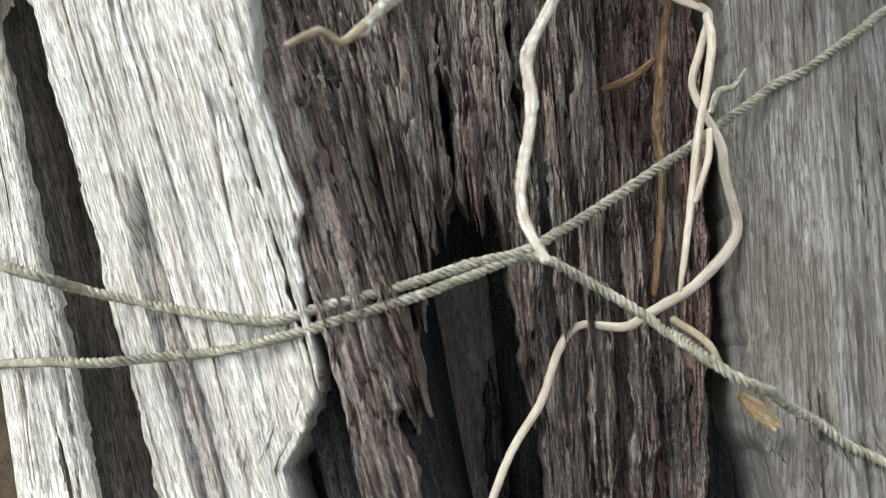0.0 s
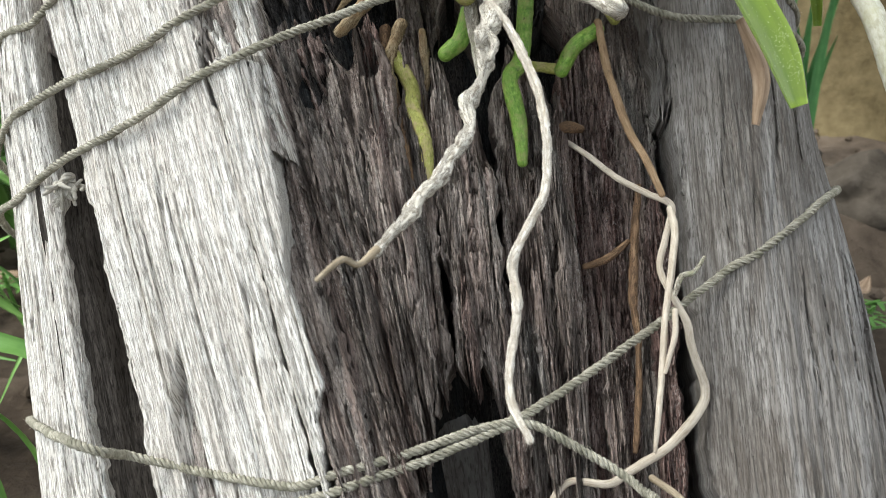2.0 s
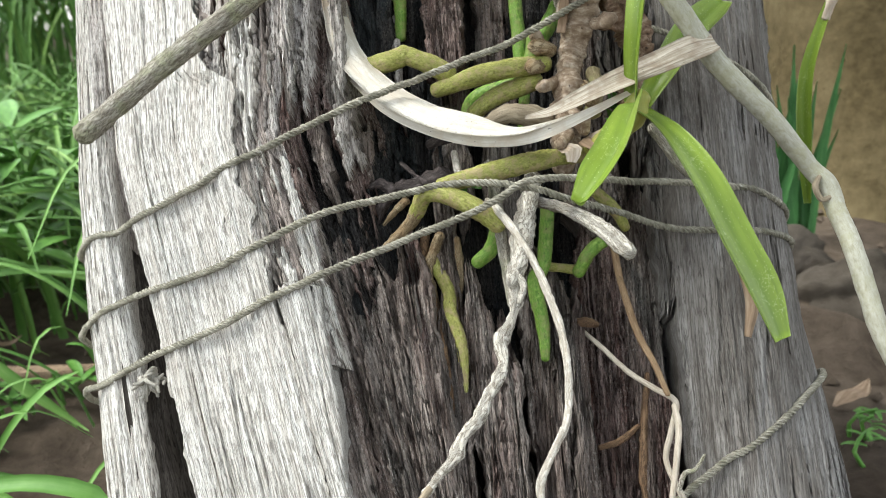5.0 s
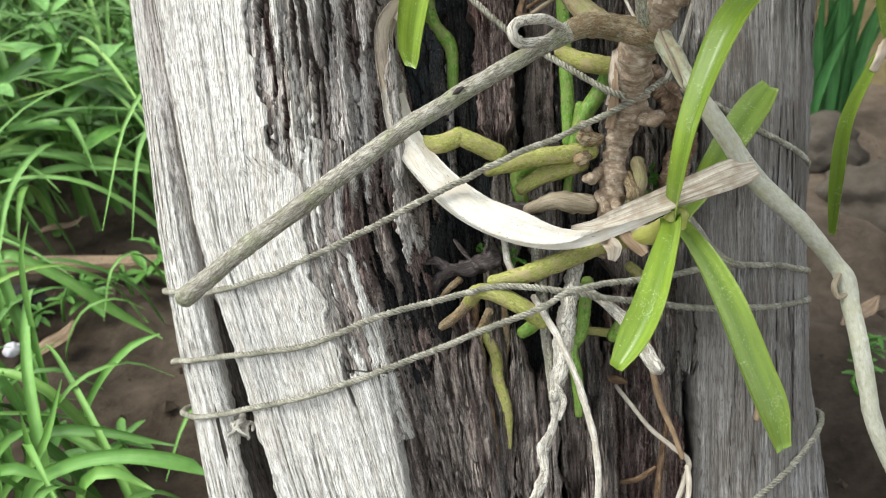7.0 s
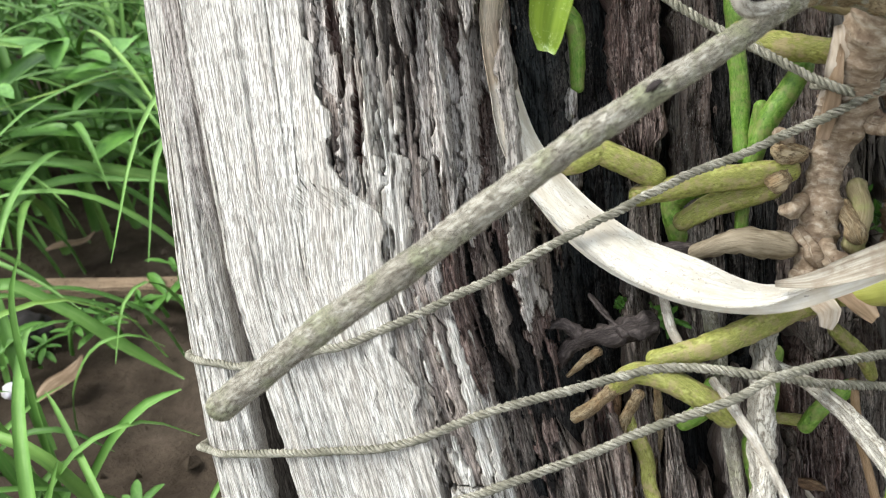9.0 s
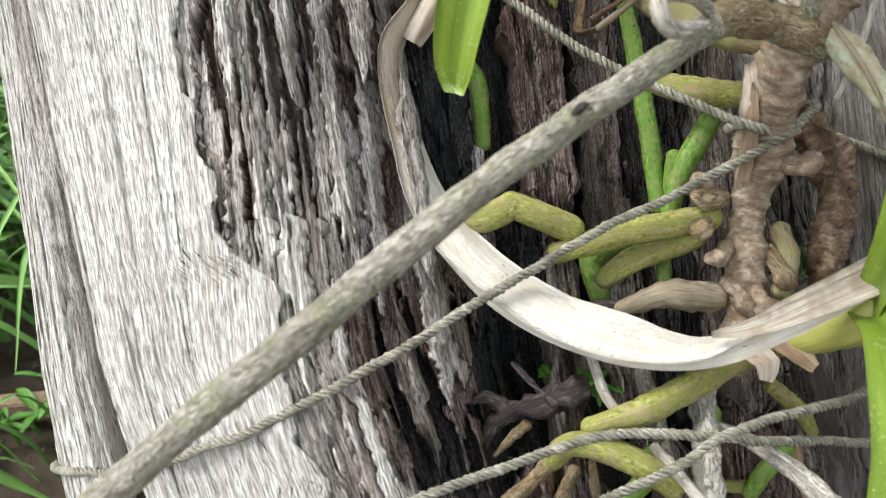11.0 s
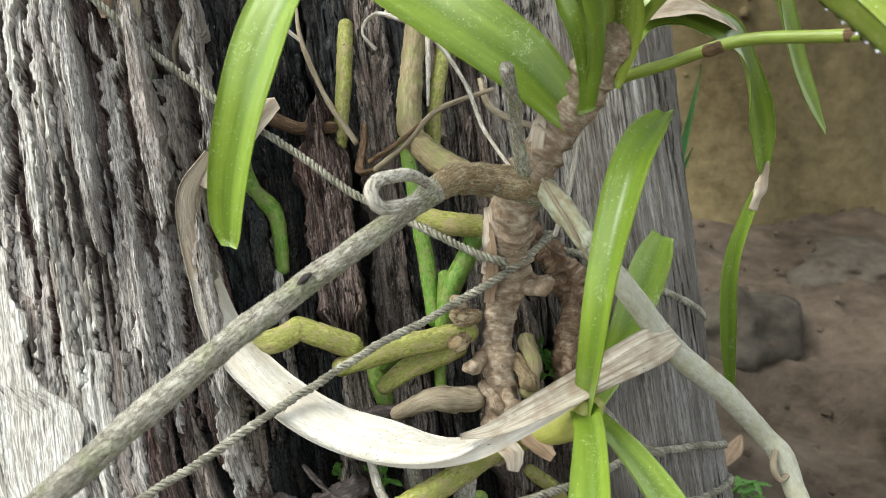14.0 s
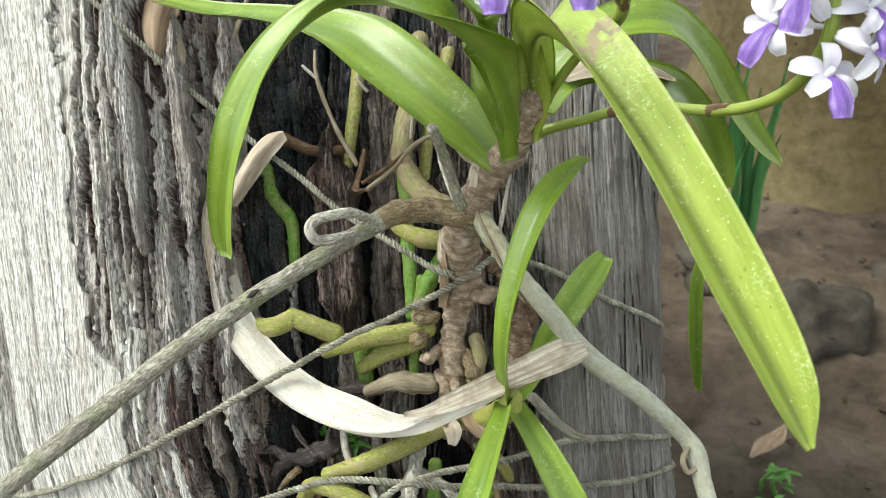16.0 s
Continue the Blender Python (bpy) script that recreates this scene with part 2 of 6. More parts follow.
SHEATH = skin("stem_sheath", (0.13, 0.088, 0.058), (0.32, 0.245, 0.175), (0.56, 0.49, 0.40), 420, (0.5, 1, 1), 0.75, 0.0009, 0.2, 0, (0.165, 0.11, 0.072), (0.06, 0.04, 0.028), blotch=170)
TWINE = skin("twine", (0.085, 0.078, 0.056), (0.36, 0.34, 0.275), (0.66, 0.64, 0.56), 2400, (1, 0.22, 1), 0.92, 0.0007, 0.1, 0, (0.17, 0.165, 0.12), (0.04, 0.036, 0.028), blotch=160)
KNOT = skin("frayed_twine", (0.20, 0.185, 0.155), (0.38, 0.36, 0.315), (0.52, 0.50, 0.45), 2500, (1, 0.2, 1), 0.9, 0.0003, 0.1)
STALK = skin("stalk_green", (0.16, 0.20, 0.03), (0.25, 0.32, 0.05), (0.32, 0.40, 0.08), 400, (1, 0.1, 1), 0.4, 0.0001, 0.45, 0.1)
PETAL = skin("white_petal", (0.58, 0.53, 0.63), (0.70, 0.68, 0.73), (0.76, 0.755, 0.78), 260, (1, 0.1, 1), 0.5, 0.0001, 0.3, 0.15)
LIP = skin("violet_lip", (0.10, 0.040, 0.24), (0.20, 0.105, 0.40), (0.40, 0.28, 0.60), 330, (1, 0.2, 1), 0.4, 0.0002, 0.4, 0.15)
GRASS = skin("grass_blade", (0.065, 0.17, 0.028), (0.125, 0.265, 0.055), (0.22, 0.37, 0.12), 90, (1, 0.05, 1), 0.55, 0.0001, 0.3)
# every blade its own shade, some yellowing
blade_nodes = GRASS.node_tree
blade_shader = blade_nodes.nodes["Principled BSDF"]
blade_col = blade_shader.inputs["Base Color"].links[0].from_socket
own = blade_nodes.nodes.new("ShaderNodeNewGeometry").outputs["Random Per Island"]
blade_col = mixed(blade_nodes, 1.0, blade_col, ramp(blade_nodes, own, [(0.0, (0.55, 0.62, 0.55)), (0.5, (1.0, 1.0, 1.0)), (0.85, (1.25, 1.15, 1.2)), (1.0, (1.5, 1.2, 1.1))]), "MULTIPLY")
blade_nodes.links.new(blade_col, blade_shader.inputs["Base Color"])
WEED = skin("weed_leaf", (0.05, 0.145, 0.022), (0.115, 0.275, 0.046), (0.20, 0.38, 0.088), 120, (1, 0.4, 1), 0.5, 0.0001, 0.4)
DARK_GRASS = skin("dark_grass_blade", (0.028, 0.095, 0.026), (0.055, 0.17, 0.048), (0.10, 0.24, 0.075), 120, (1, 0.1, 1), 0.5, 0.0001, 0.35)

WHITE_BARK = skin("white_bark_root", (0.33, 0.295, 0.24), (0.62, 0.585, 0.515), (0.80, 0.775, 0.715), 900, (1, 0.35, 1), 0.85, 0.0009, 0.15, 0, (0.45, 0.41, 0.34), cracks=((0.17, 0.14, 0.11), 800))
BLACK_ROOT = skin("black_root_skin", (0.022, 0.017, 0.016), (0.062, 0.050, 0.048), (0.15, 0.125, 0.118), 900, (1, 0.3, 1), 0.8, 0.0009)
TAN_OLIVE = skin("tan_olive_root", (0.13, 0.10, 0.05), (0.26, 0.21, 0.115), (0.38, 0.32, 0.20), 700, (1, 0.2, 1), 0.65, 0.0004, 0.3, 0, (0.22, 0.25, 0.08))
MINT_ROOT = skin("mint_root_skin", (0.22, 0.15, 0.09), (0.42, 0.46, 0.34), (0.56, 0.62, 0.48), 420, (1, 0.5, 1), 0.7, 0.0004, 0.25, 0, (0.36, 0.27, 0.15))
BROWNISH = skin("grey_brown_dry_leaf", (0.17, 0.13, 0.095), (0.44, 0.385, 0.31), (0.66, 0.61, 0.53), 700, (1, 0.04, 1), 0.7, 0.0007, 0.25, 0, (0.26, 0.195, 0.14), (0.07, 0.05, 0.04), blotch=120)
JOINT = skin("brown_joint_skin", (0.16, 0.11, 0.06), (0.37, 0.29, 0.18), (0.53, 0.45, 0.32), 900, (1, 0.12, 1), 0.8, 0.0007, 0.2, 0, (0.25, 0.155, 0.075), (0.06, 0.04, 0.025), cracks=((0.12, 0.08, 0.045), 1400), blotch=150)
PAPERY = skin("papery_sheath", (0.28, 0.21, 0.15), (0.48, 0.40, 0.32), (0.62, 0.56, 0.48), 400, (1, 0.12, 1), 0.75, 0.0004, 0.2)
OLD_SHEATH = skin("old_brown_sheath", (0.07, 0.04, 0.025), (0.25, 0.165, 0.108), (0.46, 0.36, 0.27), 420, (0.7, 1, 1), 0.75, 0.0009, 0.2, 0, (0.13, 0.075, 0.045), (0.03, 0.02, 0.015), blotch=200)


DROP, drop_nodes, drop_shader = material("water", 0.02, 0.5)
drop_shader.inputs["Base Color"].default_value = (1, 1, 1, 1)
drop_shader.inputs["Transmission Weight"].default_value = 1.0
drop_shader.inputs["IOR"].default_value = 1.33


def earth(name, c0, c1, c2, scale, relief, pebble=True):
    m, nt, b = material(name, 0.95, 0.1)
    ob = coords(nt, "Object")
    n1 = noise_node(nt, ob, scale, (1, 1, 1), 8, 0.7)
    n2 = noise_node(nt, ob, scale * 0.12, (1, 1, 1), 4, 0.6)
    col = mixed(nt, ramp(nt, n2, [(0.38, (0, 0, 0)), (0.62, (1, 1, 1))]), ramp(nt, n1, [(0.3, c0), (0.65, c1)]), ramp(nt, n1, [(0.3, c1), (0.7, c2)]))
    nt.links.new(col, b.inputs["Base Color"])
    bump(nt, b, n1, 0.9, relief)
    return m


SOIL = earth("soil", (0.022, 0.016, 0.011), (0.072, 0.054, 0.039), (0.165, 0.13, 0.10), 32, 0.012)
STONE = earth("stone", (0.030, 0.025, 0.019), (0.072, 0.060, 0.047), (0.115, 0.098, 0.082), 60, 0.006)
TRUNK = earth("tree_bark", (0.045, 0.034, 0.016), (0.105, 0.080, 0.040), (0.17, 0.135, 0.075), 60, 0.004)
LATH = wood("lath_wood", [(0.28, (0.25, 0.17, 0.11)), (0.48, (0.42, 0.31, 0.21)), (0.66, (0.52, 0.40, 0.29))], (0.3, 0.2, 0.13), 0.4, 0.0005)

# ---- geometry helpers ----
LEAN = math.atan(0.67)
AXIS = np.array((0, math.sin(LEAN), math.cos(LEAN)))      # up along the stump
FACE = np.array((0, -math.cos(LEAN), math.sin(LEAN)))     # out of its front face
BASE = np.array((0, 0.103, 0.0))


def L(x, s, d):
    """World place of x across, s up along and d out of the stump's face."""
    return BASE + np.multiply.outer(np.asarray(x, float), (1, 0, 0)) + np.multiply.outer(np.asarray(s, float), AXIS) + np.multiply.outer(np.asarray(d, float), FACE)


def at_face(points):
    p = np.array(points, float)
    return L(p[:, 0], p[:, 1], p[:, 2])


def vnoise(x, y, seed=0):
    """Smooth value noise, -1 to 1."""
    x, y = np.asarray(x, float), np.asarray(y, float)
    xi, yi = np.floor(x).astype(np.int64), np.floor(y).astype(np.int64)
    fx, fy = x - xi, y - yi
    fx, fy = fx * fx * (3 - 2 * fx), fy * fy * (3 - 2 * fy)

    def h(a, b):
        n = (a * 374761393 + b * 668265263 + seed * 974711) & 0xFFFFFFFF
        n = ((n ^ (n >> 13)) * 1274126177) & 0xFFFFFFFF
        return ((n ^ (n >> 16)) & 0xFFFF) / 32767.5 - 1
    a, b, c, d = h(xi, yi), h(xi + 1, yi), h(xi, yi + 1), h(xi + 1, yi + 1)
    return (a + (b - a) * fx) * (1 - fy) + (c + (d - c) * fx) * fy


def fnoise(x, y, seed=0, octaves=4, gain=0.5):
    v, amp = 0.0, 1.0
    for o in range(octaves):
        v = v + amp * vnoise(x * 2 ** o + 17 * o, y * 2 ** o + 31 * o, seed + o)
        amp *= gain
    return v


def spline(points, step):
    """Even samples of a smooth curve through the rows of points (any number of columns; the first three are the place)."""
    p = np.array(points, float)
    if len(p) == 2:
        p = np.array([p[0], (p[0] + p[1]) / 2, p[1]])
    q = np.vstack([2 * p[0] - p[1], p, 2 * p[-1] - p[-2]])
    out = []
    for i in range(1, len(q) - 2):
        t = np.linspace(0, 1, 24, endpoint=False)[:, None]
        a, b, c, d = q[i - 1], q[i], q[i + 1], q[i + 2]
        out.append(0.5 * (2 * b + (c - a) * t + (2 * a - 5 * b + 4 * c - d) * t ** 2 + (3 * b - a - 3 * c + d) * t ** 3))
    out = np.vstack(out + [p[-1:]])
    run = np.concatenate([[0], np.cumsum(np.linalg.norm(np.diff(out[:, :3], axis=0), axis=1))])
    n = max(3, int(run[-1] / step) + 1)
    at = np.linspace(0, run[-1], n)
    return np.stack([np.interp(at, run, out[:, k]) for k in range(out.shape[1])], 1), at


def frames(path):
    """Tangents and two turning-free side directions along a path."""
    tan = np.gradient(path, axis=0)
    tan /= np.linalg.norm(tan, axis=1)[:, None] + 1e-12
    a = np.cross(tan[0], (0.3, 0.2, 0.93))
    a /= np.linalg.norm(a)
    side = [a]
    for t in tan[1:]:
        a = a - t * (a @ t)
        a = a / (np.linalg.norm(a) + 1e-12)
        side.append(a)
    side = np.array(side)
    return tan, side, np.cross(tan, side)


def mesh(name, verts, faces, uvs, mat, parent=None, smooth=True, label="", crease=None):
    me = bpy.data.meshes.new(name)
    me.from_pydata([tuple(v) for v in verts], [], [tuple(int(i) for i in f) for f in faces])
    if uvs is not None:
        layer = me.uv_layers.new(name="UVMap")
        idx = np.zeros(len(me.loops), np.int32)
        me.loops.foreach_get("vertex_index", idx)
        layer.data.foreach_set("uv", np.asarray(uvs, np.float32)[idx].ravel())
    if smooth:
        me.polygons.foreach_set("use_smooth", [True] * len(me.polygons))
    me.materials.append(mat)
    me.update()
    if crease:
        me.set_sharp_from_angle(angle=radians(crease))
    ob = new(name, me)
    ob.parent = parent
    if label:
        tagged(ob, label)
    return ob


def grid_faces(n, m, close=False, base=0):
    """Faces of n rows of m verts; close joins the last column to the first."""
    i, j = np.meshgrid(np.arange(n - 1), np.arange(m if close else m - 1), indexing="ij")
    k = (j + 1) % m
    return np.stack([base + i * m + j, base + i * m + k, base + (i + 1) * m + k, base + (i + 1) * m + j], -1).reshape(-1, 4)


def tube_data(points, radii, sides=10, step=0.002, lump=0.0, seed=0, flat=1.0):
    """Verts, faces and uvs of a round stem through points with the radii given there."""
    p, run = spline(np.hstack([np.array(points, float), np.array(radii, float)[:, None]]), step)
    path, r = p[:, :3], np.maximum(p[:, 3], 1e-5)
    tan, a, b = frames(path)
    if r[0] > 0.0006:      # blunt rounded ends
        cap = np.array([0.98, 0.88, 0.70, 0.42, 0.15])
        drop = np.array([0.14, 0.40, 0.62, 0.80, 0.87])
        path = np.vstack([(path[:1] - tan[:1] * (r[0] * drop)[:, None])[::-1], path, path[-1:] + tan[-1:] * (r[-1] * drop)[:, None]])
        run = np.concatenate([(run[0] - r[0] * drop)[::-1], run, run[-1] + r[-1] * drop])
        tan = np.vstack([tan[:1].repeat(5, 0), tan, tan[-1:].repeat(5, 0)])
        a = np.vstack([a[:1].repeat(5, 0), a, a[-1:].repeat(5, 0)])
        b = np.vstack([b[:1].repeat(5, 0), b, b[-1:].repeat(5, 0)])
        r = np.concatenate([(r[0] * cap)[::-1], r, r[-1] * cap])
    ang = np.linspace(0, 2 * np.pi, sides, endpoint=False)
    rr = r[:, None] * np.ones(sides)
    if lump:
        cs, sn = np.cos(ang) * 1.3, np.sin(ang) * 1.3
        rr = rr * (1 + lump * fnoise(run[:, None] * 160 + cs, run[:, None] * 30 + sn, seed, 3) + 0.5 * lump * fnoise(run[:, None] * 500 + 3 * cs, 3 * sn, seed + 9, 2))
    v = path[:, None] + rr[..., None] * (np.cos(ang)[:, None] * a[:, None] + flat * np.sin(ang)[:, None] * b[:, None])
    n = len(path)
    faces = [*grid_faces(n, sides, True)]
    uv = np.stack([np.broadcast_to(ang / (2 * np.pi), (n, sides)) * (2 * np.pi * r.mean()), np.broadcast_to(run[:, None], (n, sides))], -1)
    verts = np.vstack([v.reshape(-1, 3), path[:1] - tan[:1] * r[0] * 0.1, path[-1:] + tan[-1:] * r[-1] * 0.1])
    uv = np.vstack([uv.reshape(-1, 2), [[0, 0]], [[0, run[-1]]]])
    for j in range(sides):
        k = (j + 1) % sides
        faces.append((n * sides, k, j))
        faces.append((n * sides + 1, (n - 1) * sides + j, (n - 1) * sides + k))
    return verts, faces, uv


def join(datas):
    vs, fs, us, base = [], [], [], 0
    for v, f, u in datas:
        vs.append(v)
        us.append(u)
        fs += [tuple(int(i) + base for i in q) for q in f]
        base += len(v)
    return np.vstack(vs), fs, np.vstack(us)


def tube(name, points, radii, mat, parent=None, sides=10, step=0.002, lump=0.0, seed=0, label="", flat=1.0):
    if not hasattr(radii, "__len__"):
        radii = [radii] * len(points)
    return mesh(name, *tube_data(points, radii, sides, step, lump, seed, flat), mat, parent, True, label)


def strands_of(points, radius, pitch=0.0060, strands=3, seed=0):
    """Laid twine: three strands turning round a path."""
    p, run = spline(points, pitch / 12)
    rnd = np.random.RandomState(seed)
    p = p + np.stack([fnoise(run * 60, run * 0 + k, seed + k, 2) for k in range(3)], 1) * radius * 0.22
    tan, a, b = frames(p)
    out = []
    for k in range(strands):
        phase = run / pitch * 2 * np.pi + k * 2 * np.pi / strands + 0.5 * fnoise(run * 40, run * 0, seed + 5, 2)
        q = p + radius * 0.60 * (np.cos(phase)[:, None] * a + np.sin(phase)[:, None] * b)
        rr = radius * 0.47 * (1 + 0.24 * fnoise(run * 700, run * 0 + k * 7, seed + 3, 2))
        t2, a2, b2 = frames(q)
        ang = np.linspace(0, 2 * np.pi, 7, endpoint=False)
        v = q[:, None] + rr[:, None, None] * (np.cos(ang)[:, None] * a2[:, None] + np.sin(ang)[:, None] * b2[:, None])
        uv = np.stack([np.broadcast_to(ang * radius * 0.56, v.shape[:2]), np.broadcast_to(run[:, None], v.shape[:2])], -1)
        out.append((v.reshape(-1, 3), [*grid_faces(len(q), 7, True)], uv.reshape(-1, 2)))
    # loose fibres
    hairs = []
    for _ in range(int(run[-1] * 520)):
        i = rnd.randint(2, len(p) - 8)
        w = rnd.normal(size=3)
        o = p[i] + w / np.linalg.norm(w) * radius * 0.85
        e = o + w / np.linalg.norm(w) * radius * rnd.uniform(0.3, 1.0) + tan[i] * rnd.uniform(-1, 1) * radius * 2.2
        hairs.append(tube_data([o, (o + e) / 2 + rnd.normal(size=3) * radius * 0.2, e], [radius * 0.07, radius * 0.06, radius * 0.02], 3, radius))
    return out, hairs


def twist(points, radius, seed=0):
    out, hairs = strands_of(points, radius, seed=seed)
    return join(out + hairs)


def blade_data(points, widths, ups, fold=0.25, thick=0.0012, step=0.003, curl=0.0, tip=True, cols=9, ripple=0.0, seed=0):
    """A strap leaf: centre line, widths along it, the direction its upper face looks, the depth of its channel (share of width)."""
    folds = np.array(fold if hasattr(fold, "__len__") else [fold] * len(points), float)
    p = np.hstack([np.array(points, float), np.array(widths, float)[:, None], np.array(ups, float), folds[:, None]])
    q, run = spline(p, step)
    path, w, up, fold = q[:, :3], np.maximum(q[:, 3], 0.0006), q[:, 4:7], q[:, 7:8]
    tan = np.gradient(path, axis=0)
    tan /= np.linalg.norm(tan, axis=1)[:, None]
    up = up - tan * np.sum(up * tan, 1)[:, None]
    up /= np.linalg.norm(up, axis=1)[:, None]
    side = np.cross(tan, up)
    c = np.linspace(-1, 1, cols)
    prof = fold * np.sqrt(c * c + 0.004)[None] - curl * (c ** 4)[None]
    rip = ripple * fnoise(run[:, None] * 70 + 0 * c, c * 0.8 + 0 * run[:, None], seed, 3)
    vs = []
    for sgn in (1, -1):
        th = thick * 0.5 * sgn * (1 - 0.75 * np.abs(c) ** 3)
        off = prof * w[:, None] * 0.5 + th[None] + rip * w[:, None]
        x = c[None] * w[:, None] * 0.5 * np.cos(fold * 0.8)
        vs.append(path[:, None] + side[:, None] * x[..., None] + up[:, None] * off[..., None])
    n = len(path)
    top = vs[0].reshape(-1, 3)
    bot = vs[1].reshape(-1, 3)
    f1 = grid_faces(n, cols)[:, ::-1]
    f2 = grid_faces(n, cols, base=n * cols)
    rim = []
    B = n * cols
    for i in range(n - 1):
        rim.append((i * cols, (i + 1) * cols, B + (i + 1) * cols, B + i * cols))
        rim.append((i * cols + cols - 1, B + i * cols + cols - 1, B + (i + 1) * cols + cols - 1, (i + 1) * cols + cols - 1))
    for j in range(cols - 1):
        rim.append((j, B + j, B + j + 1, j + 1))
        e = (n - 1) * cols + j
        rim.append((e, e + 1, B + e + 1, B + e))
    uv = np.stack([np.broadcast_to(c * 0.5 * w.max(), (n, cols)), np.broadcast_to(run[:, None], (n, cols))], -1).reshape(-1, 2)
    return np.vstack([top, bot]), [*map(tuple, f1), *map(tuple, f2), *rim], np.vstack([uv, uv])


def blade(name, points, widths, ups, mat, parent=None, label="", **kw):
    return mesh(name, *blade_data(points, widths, ups, **kw), mat, parent, True, label)


def thing(name, label, category, place=(0, 0, 0), group="", kind=""):
    ob = new(name)
    ob.empty_display_size = 0.02
    return tagged(ob, label, category, group, kind)


# ---- the stump ----
Q_KEYS = [-0.20, -0.175, -0.15, -0.125, -0.04, 0.0, 0.05, 0.09, 0.17]
Q_SLOPES = [-0.19, -0.19, -0.24, -0.30, -0.30, -0.11, -0.03, 0.0, 0.0]


def warp(q, s):
    """Place across the face of a grain line that stands at q where s is 0.25."""
    slope = np.interp(q, Q_KEYS, Q_SLOPES)
    return q + slope * (np.minimum(s, 0.33) - 0.25) + slope * np.interp(q, [-0.2, -0.12, -0.08, 0.0], [0.8, 0.7, 0.3, 0.5]) * np.maximum(s - 0.33, 0)


def steps(s, f, seed):
    """Torn edge: level stretches with sudden steps."""
    c = np.floor(s * f).astype(np.int64)
    t = s * f - c
    a, b = vnoise(c + 0.0, c * 0 + 0.0, seed), vnoise(c + 1.0, c * 0 + 0.0, seed)
    return a + (b - a) * np.clip((t - 0.78) / 0.22, 0, 1)


def torn(s, seed):
    s = s + 0.006 * fnoise(s * 60, s * 0, seed + 7, 3)
    return 0.55 * steps(s, 75, seed) + 0.35 * steps(s + 0.003, 170, seed + 1) + 0.20 * steps(s, 430, seed + 2) + 0.12 * fnoise(s * 700, s * 0, seed + 3, 2)


def slab(name, left, right, s0, s1, depth, thick, mat, parent, nq=40, ds=0.0018, rough=0.001, jag=0.003, seed=0, ends=0.012, label="", taper=(0, 0), point=0.5, cracks=0.5, crumb=0.0):
    """A length of wood along the grain: left and right are its edges (numbers or functions of s) and depth its face (a function of q and s).
    taper: over what length it runs out to a point at its lower and upper end."""
    ns = max(8, int((s1 - s0) / ds))
    sv = np.linspace(0, 1, ns)
    fl = left if callable(left) else (lambda s: left + 0 * s)
    fr = right if callable(right) else (lambda s: right + 0 * s)
    c = np.linspace(0, 1, nq)
    e0 = ends * np.abs(fnoise(c * 9, c * 0, seed + 50, 4, 0.7))
    e1 = ends * np.abs(fnoise(c * 9, c * 0 + 9, seed + 60, 4, 0.7))
    s = (s0 + e0)[None] + ((s1 - e1) - (s0 + e0))[None] * sv[:, None]
    lq, rq = fl(s), fr(s)
    keep = np.ones_like(s)
    if taper[0]:
        keep = keep * np.clip((s - s0) / taper[0], 0, 1) ** 0.7
    if taper[1]:
        keep = keep * np.clip((s1 - s) / taper[1], 0, 1) ** 0.7
    mid = lq + (rq - lq) * point
    lq, rq = mid + (lq - mid) * keep, mid + (rq - mid) * keep
    rq = np.maximum(rq, lq + 0.0006)
    hug = np.clip((rq - lq) / 0.004, 1, 14)      # only the outermost grain follows the torn edge
    q = lq + (rq - lq) * c[None] + jag * (torn(s, seed + 1) * (1 - c[None]) ** hug + torn(s, seed + 11) * c[None] ** hug)
    d = depth(q, s) - 0.004 * (1 - keep)
    d = d + rough * (0.55 * fnoise(q * 420, s * 9, seed + 3, 3, 0.5) + 0.55 * fnoise(q * 1300, s * 60, seed + 4, 2)) + 0.5 * rough * fnoise(q * 80, s * 50, seed + 8, 3)
    n1 = fnoise(q * 210, s * 7, seed + 31, 2)
    d = d - cracks * 0.0075 * np.clip(1 - np.abs(n1) / 0.10, 0, 1) * np.clip(0.6 + 1.5 * vnoise(q * 60, s * 22, seed + 33), 0, 1)
    if crumb:
        d = d - crumb * 0.006 * np.clip(fnoise(q * 230, s * 48, seed + 41, 3, 0.6) - 0.22, 0, 0.5) + crumb * 0.0011 * fnoise(q * 620, s * 240, seed + 43, 2) - crumb * 0.0022 * np.clip((np.abs(fnoise(q * 60, s * 75, seed + 45, 2)) < 0.05) * 1.0, 0, 1)
    edge = np.minimum(c, 1 - c)[None] * (rq - lq)
    d = d - 0.0007 * np.clip(1 - edge / 0.0008, 0, 1) ** 2
    fall = np.array([0.08, 0.2, 0.4, 0.9])[None]      # rough broken flanks below the face
    ln, lf = s[:, :1], jag * 0.55
    wob_l = lf * fnoise(fall * thick * 150 + ln * 0, ln * 160, seed + 6, 2) - 0.02 * thick * fall
    wob_r = lf * fnoise(fall * thick * 150 + ln * 0 + 50, ln * 160, seed + 7, 2) + 0.02 * thick * fall
    ring_q = np.concatenate([(q[:, :1] + wob_l)[:, ::-1], q, q[:, -1:] + wob_r], 1)
    ring_s = np.concatenate([s[:, :1]] * 4 + [s] + [s[:, -1:]] * 4, 1)
    ring_d = np.concatenate([(d[:, :1] - thick * fall)[:, ::-1], d, d[:, -1:] - thick * fall], 1)
    pts = L(warp(ring_q, ring_s), ring_s, ring_d)
    n, m = ring_q.shape
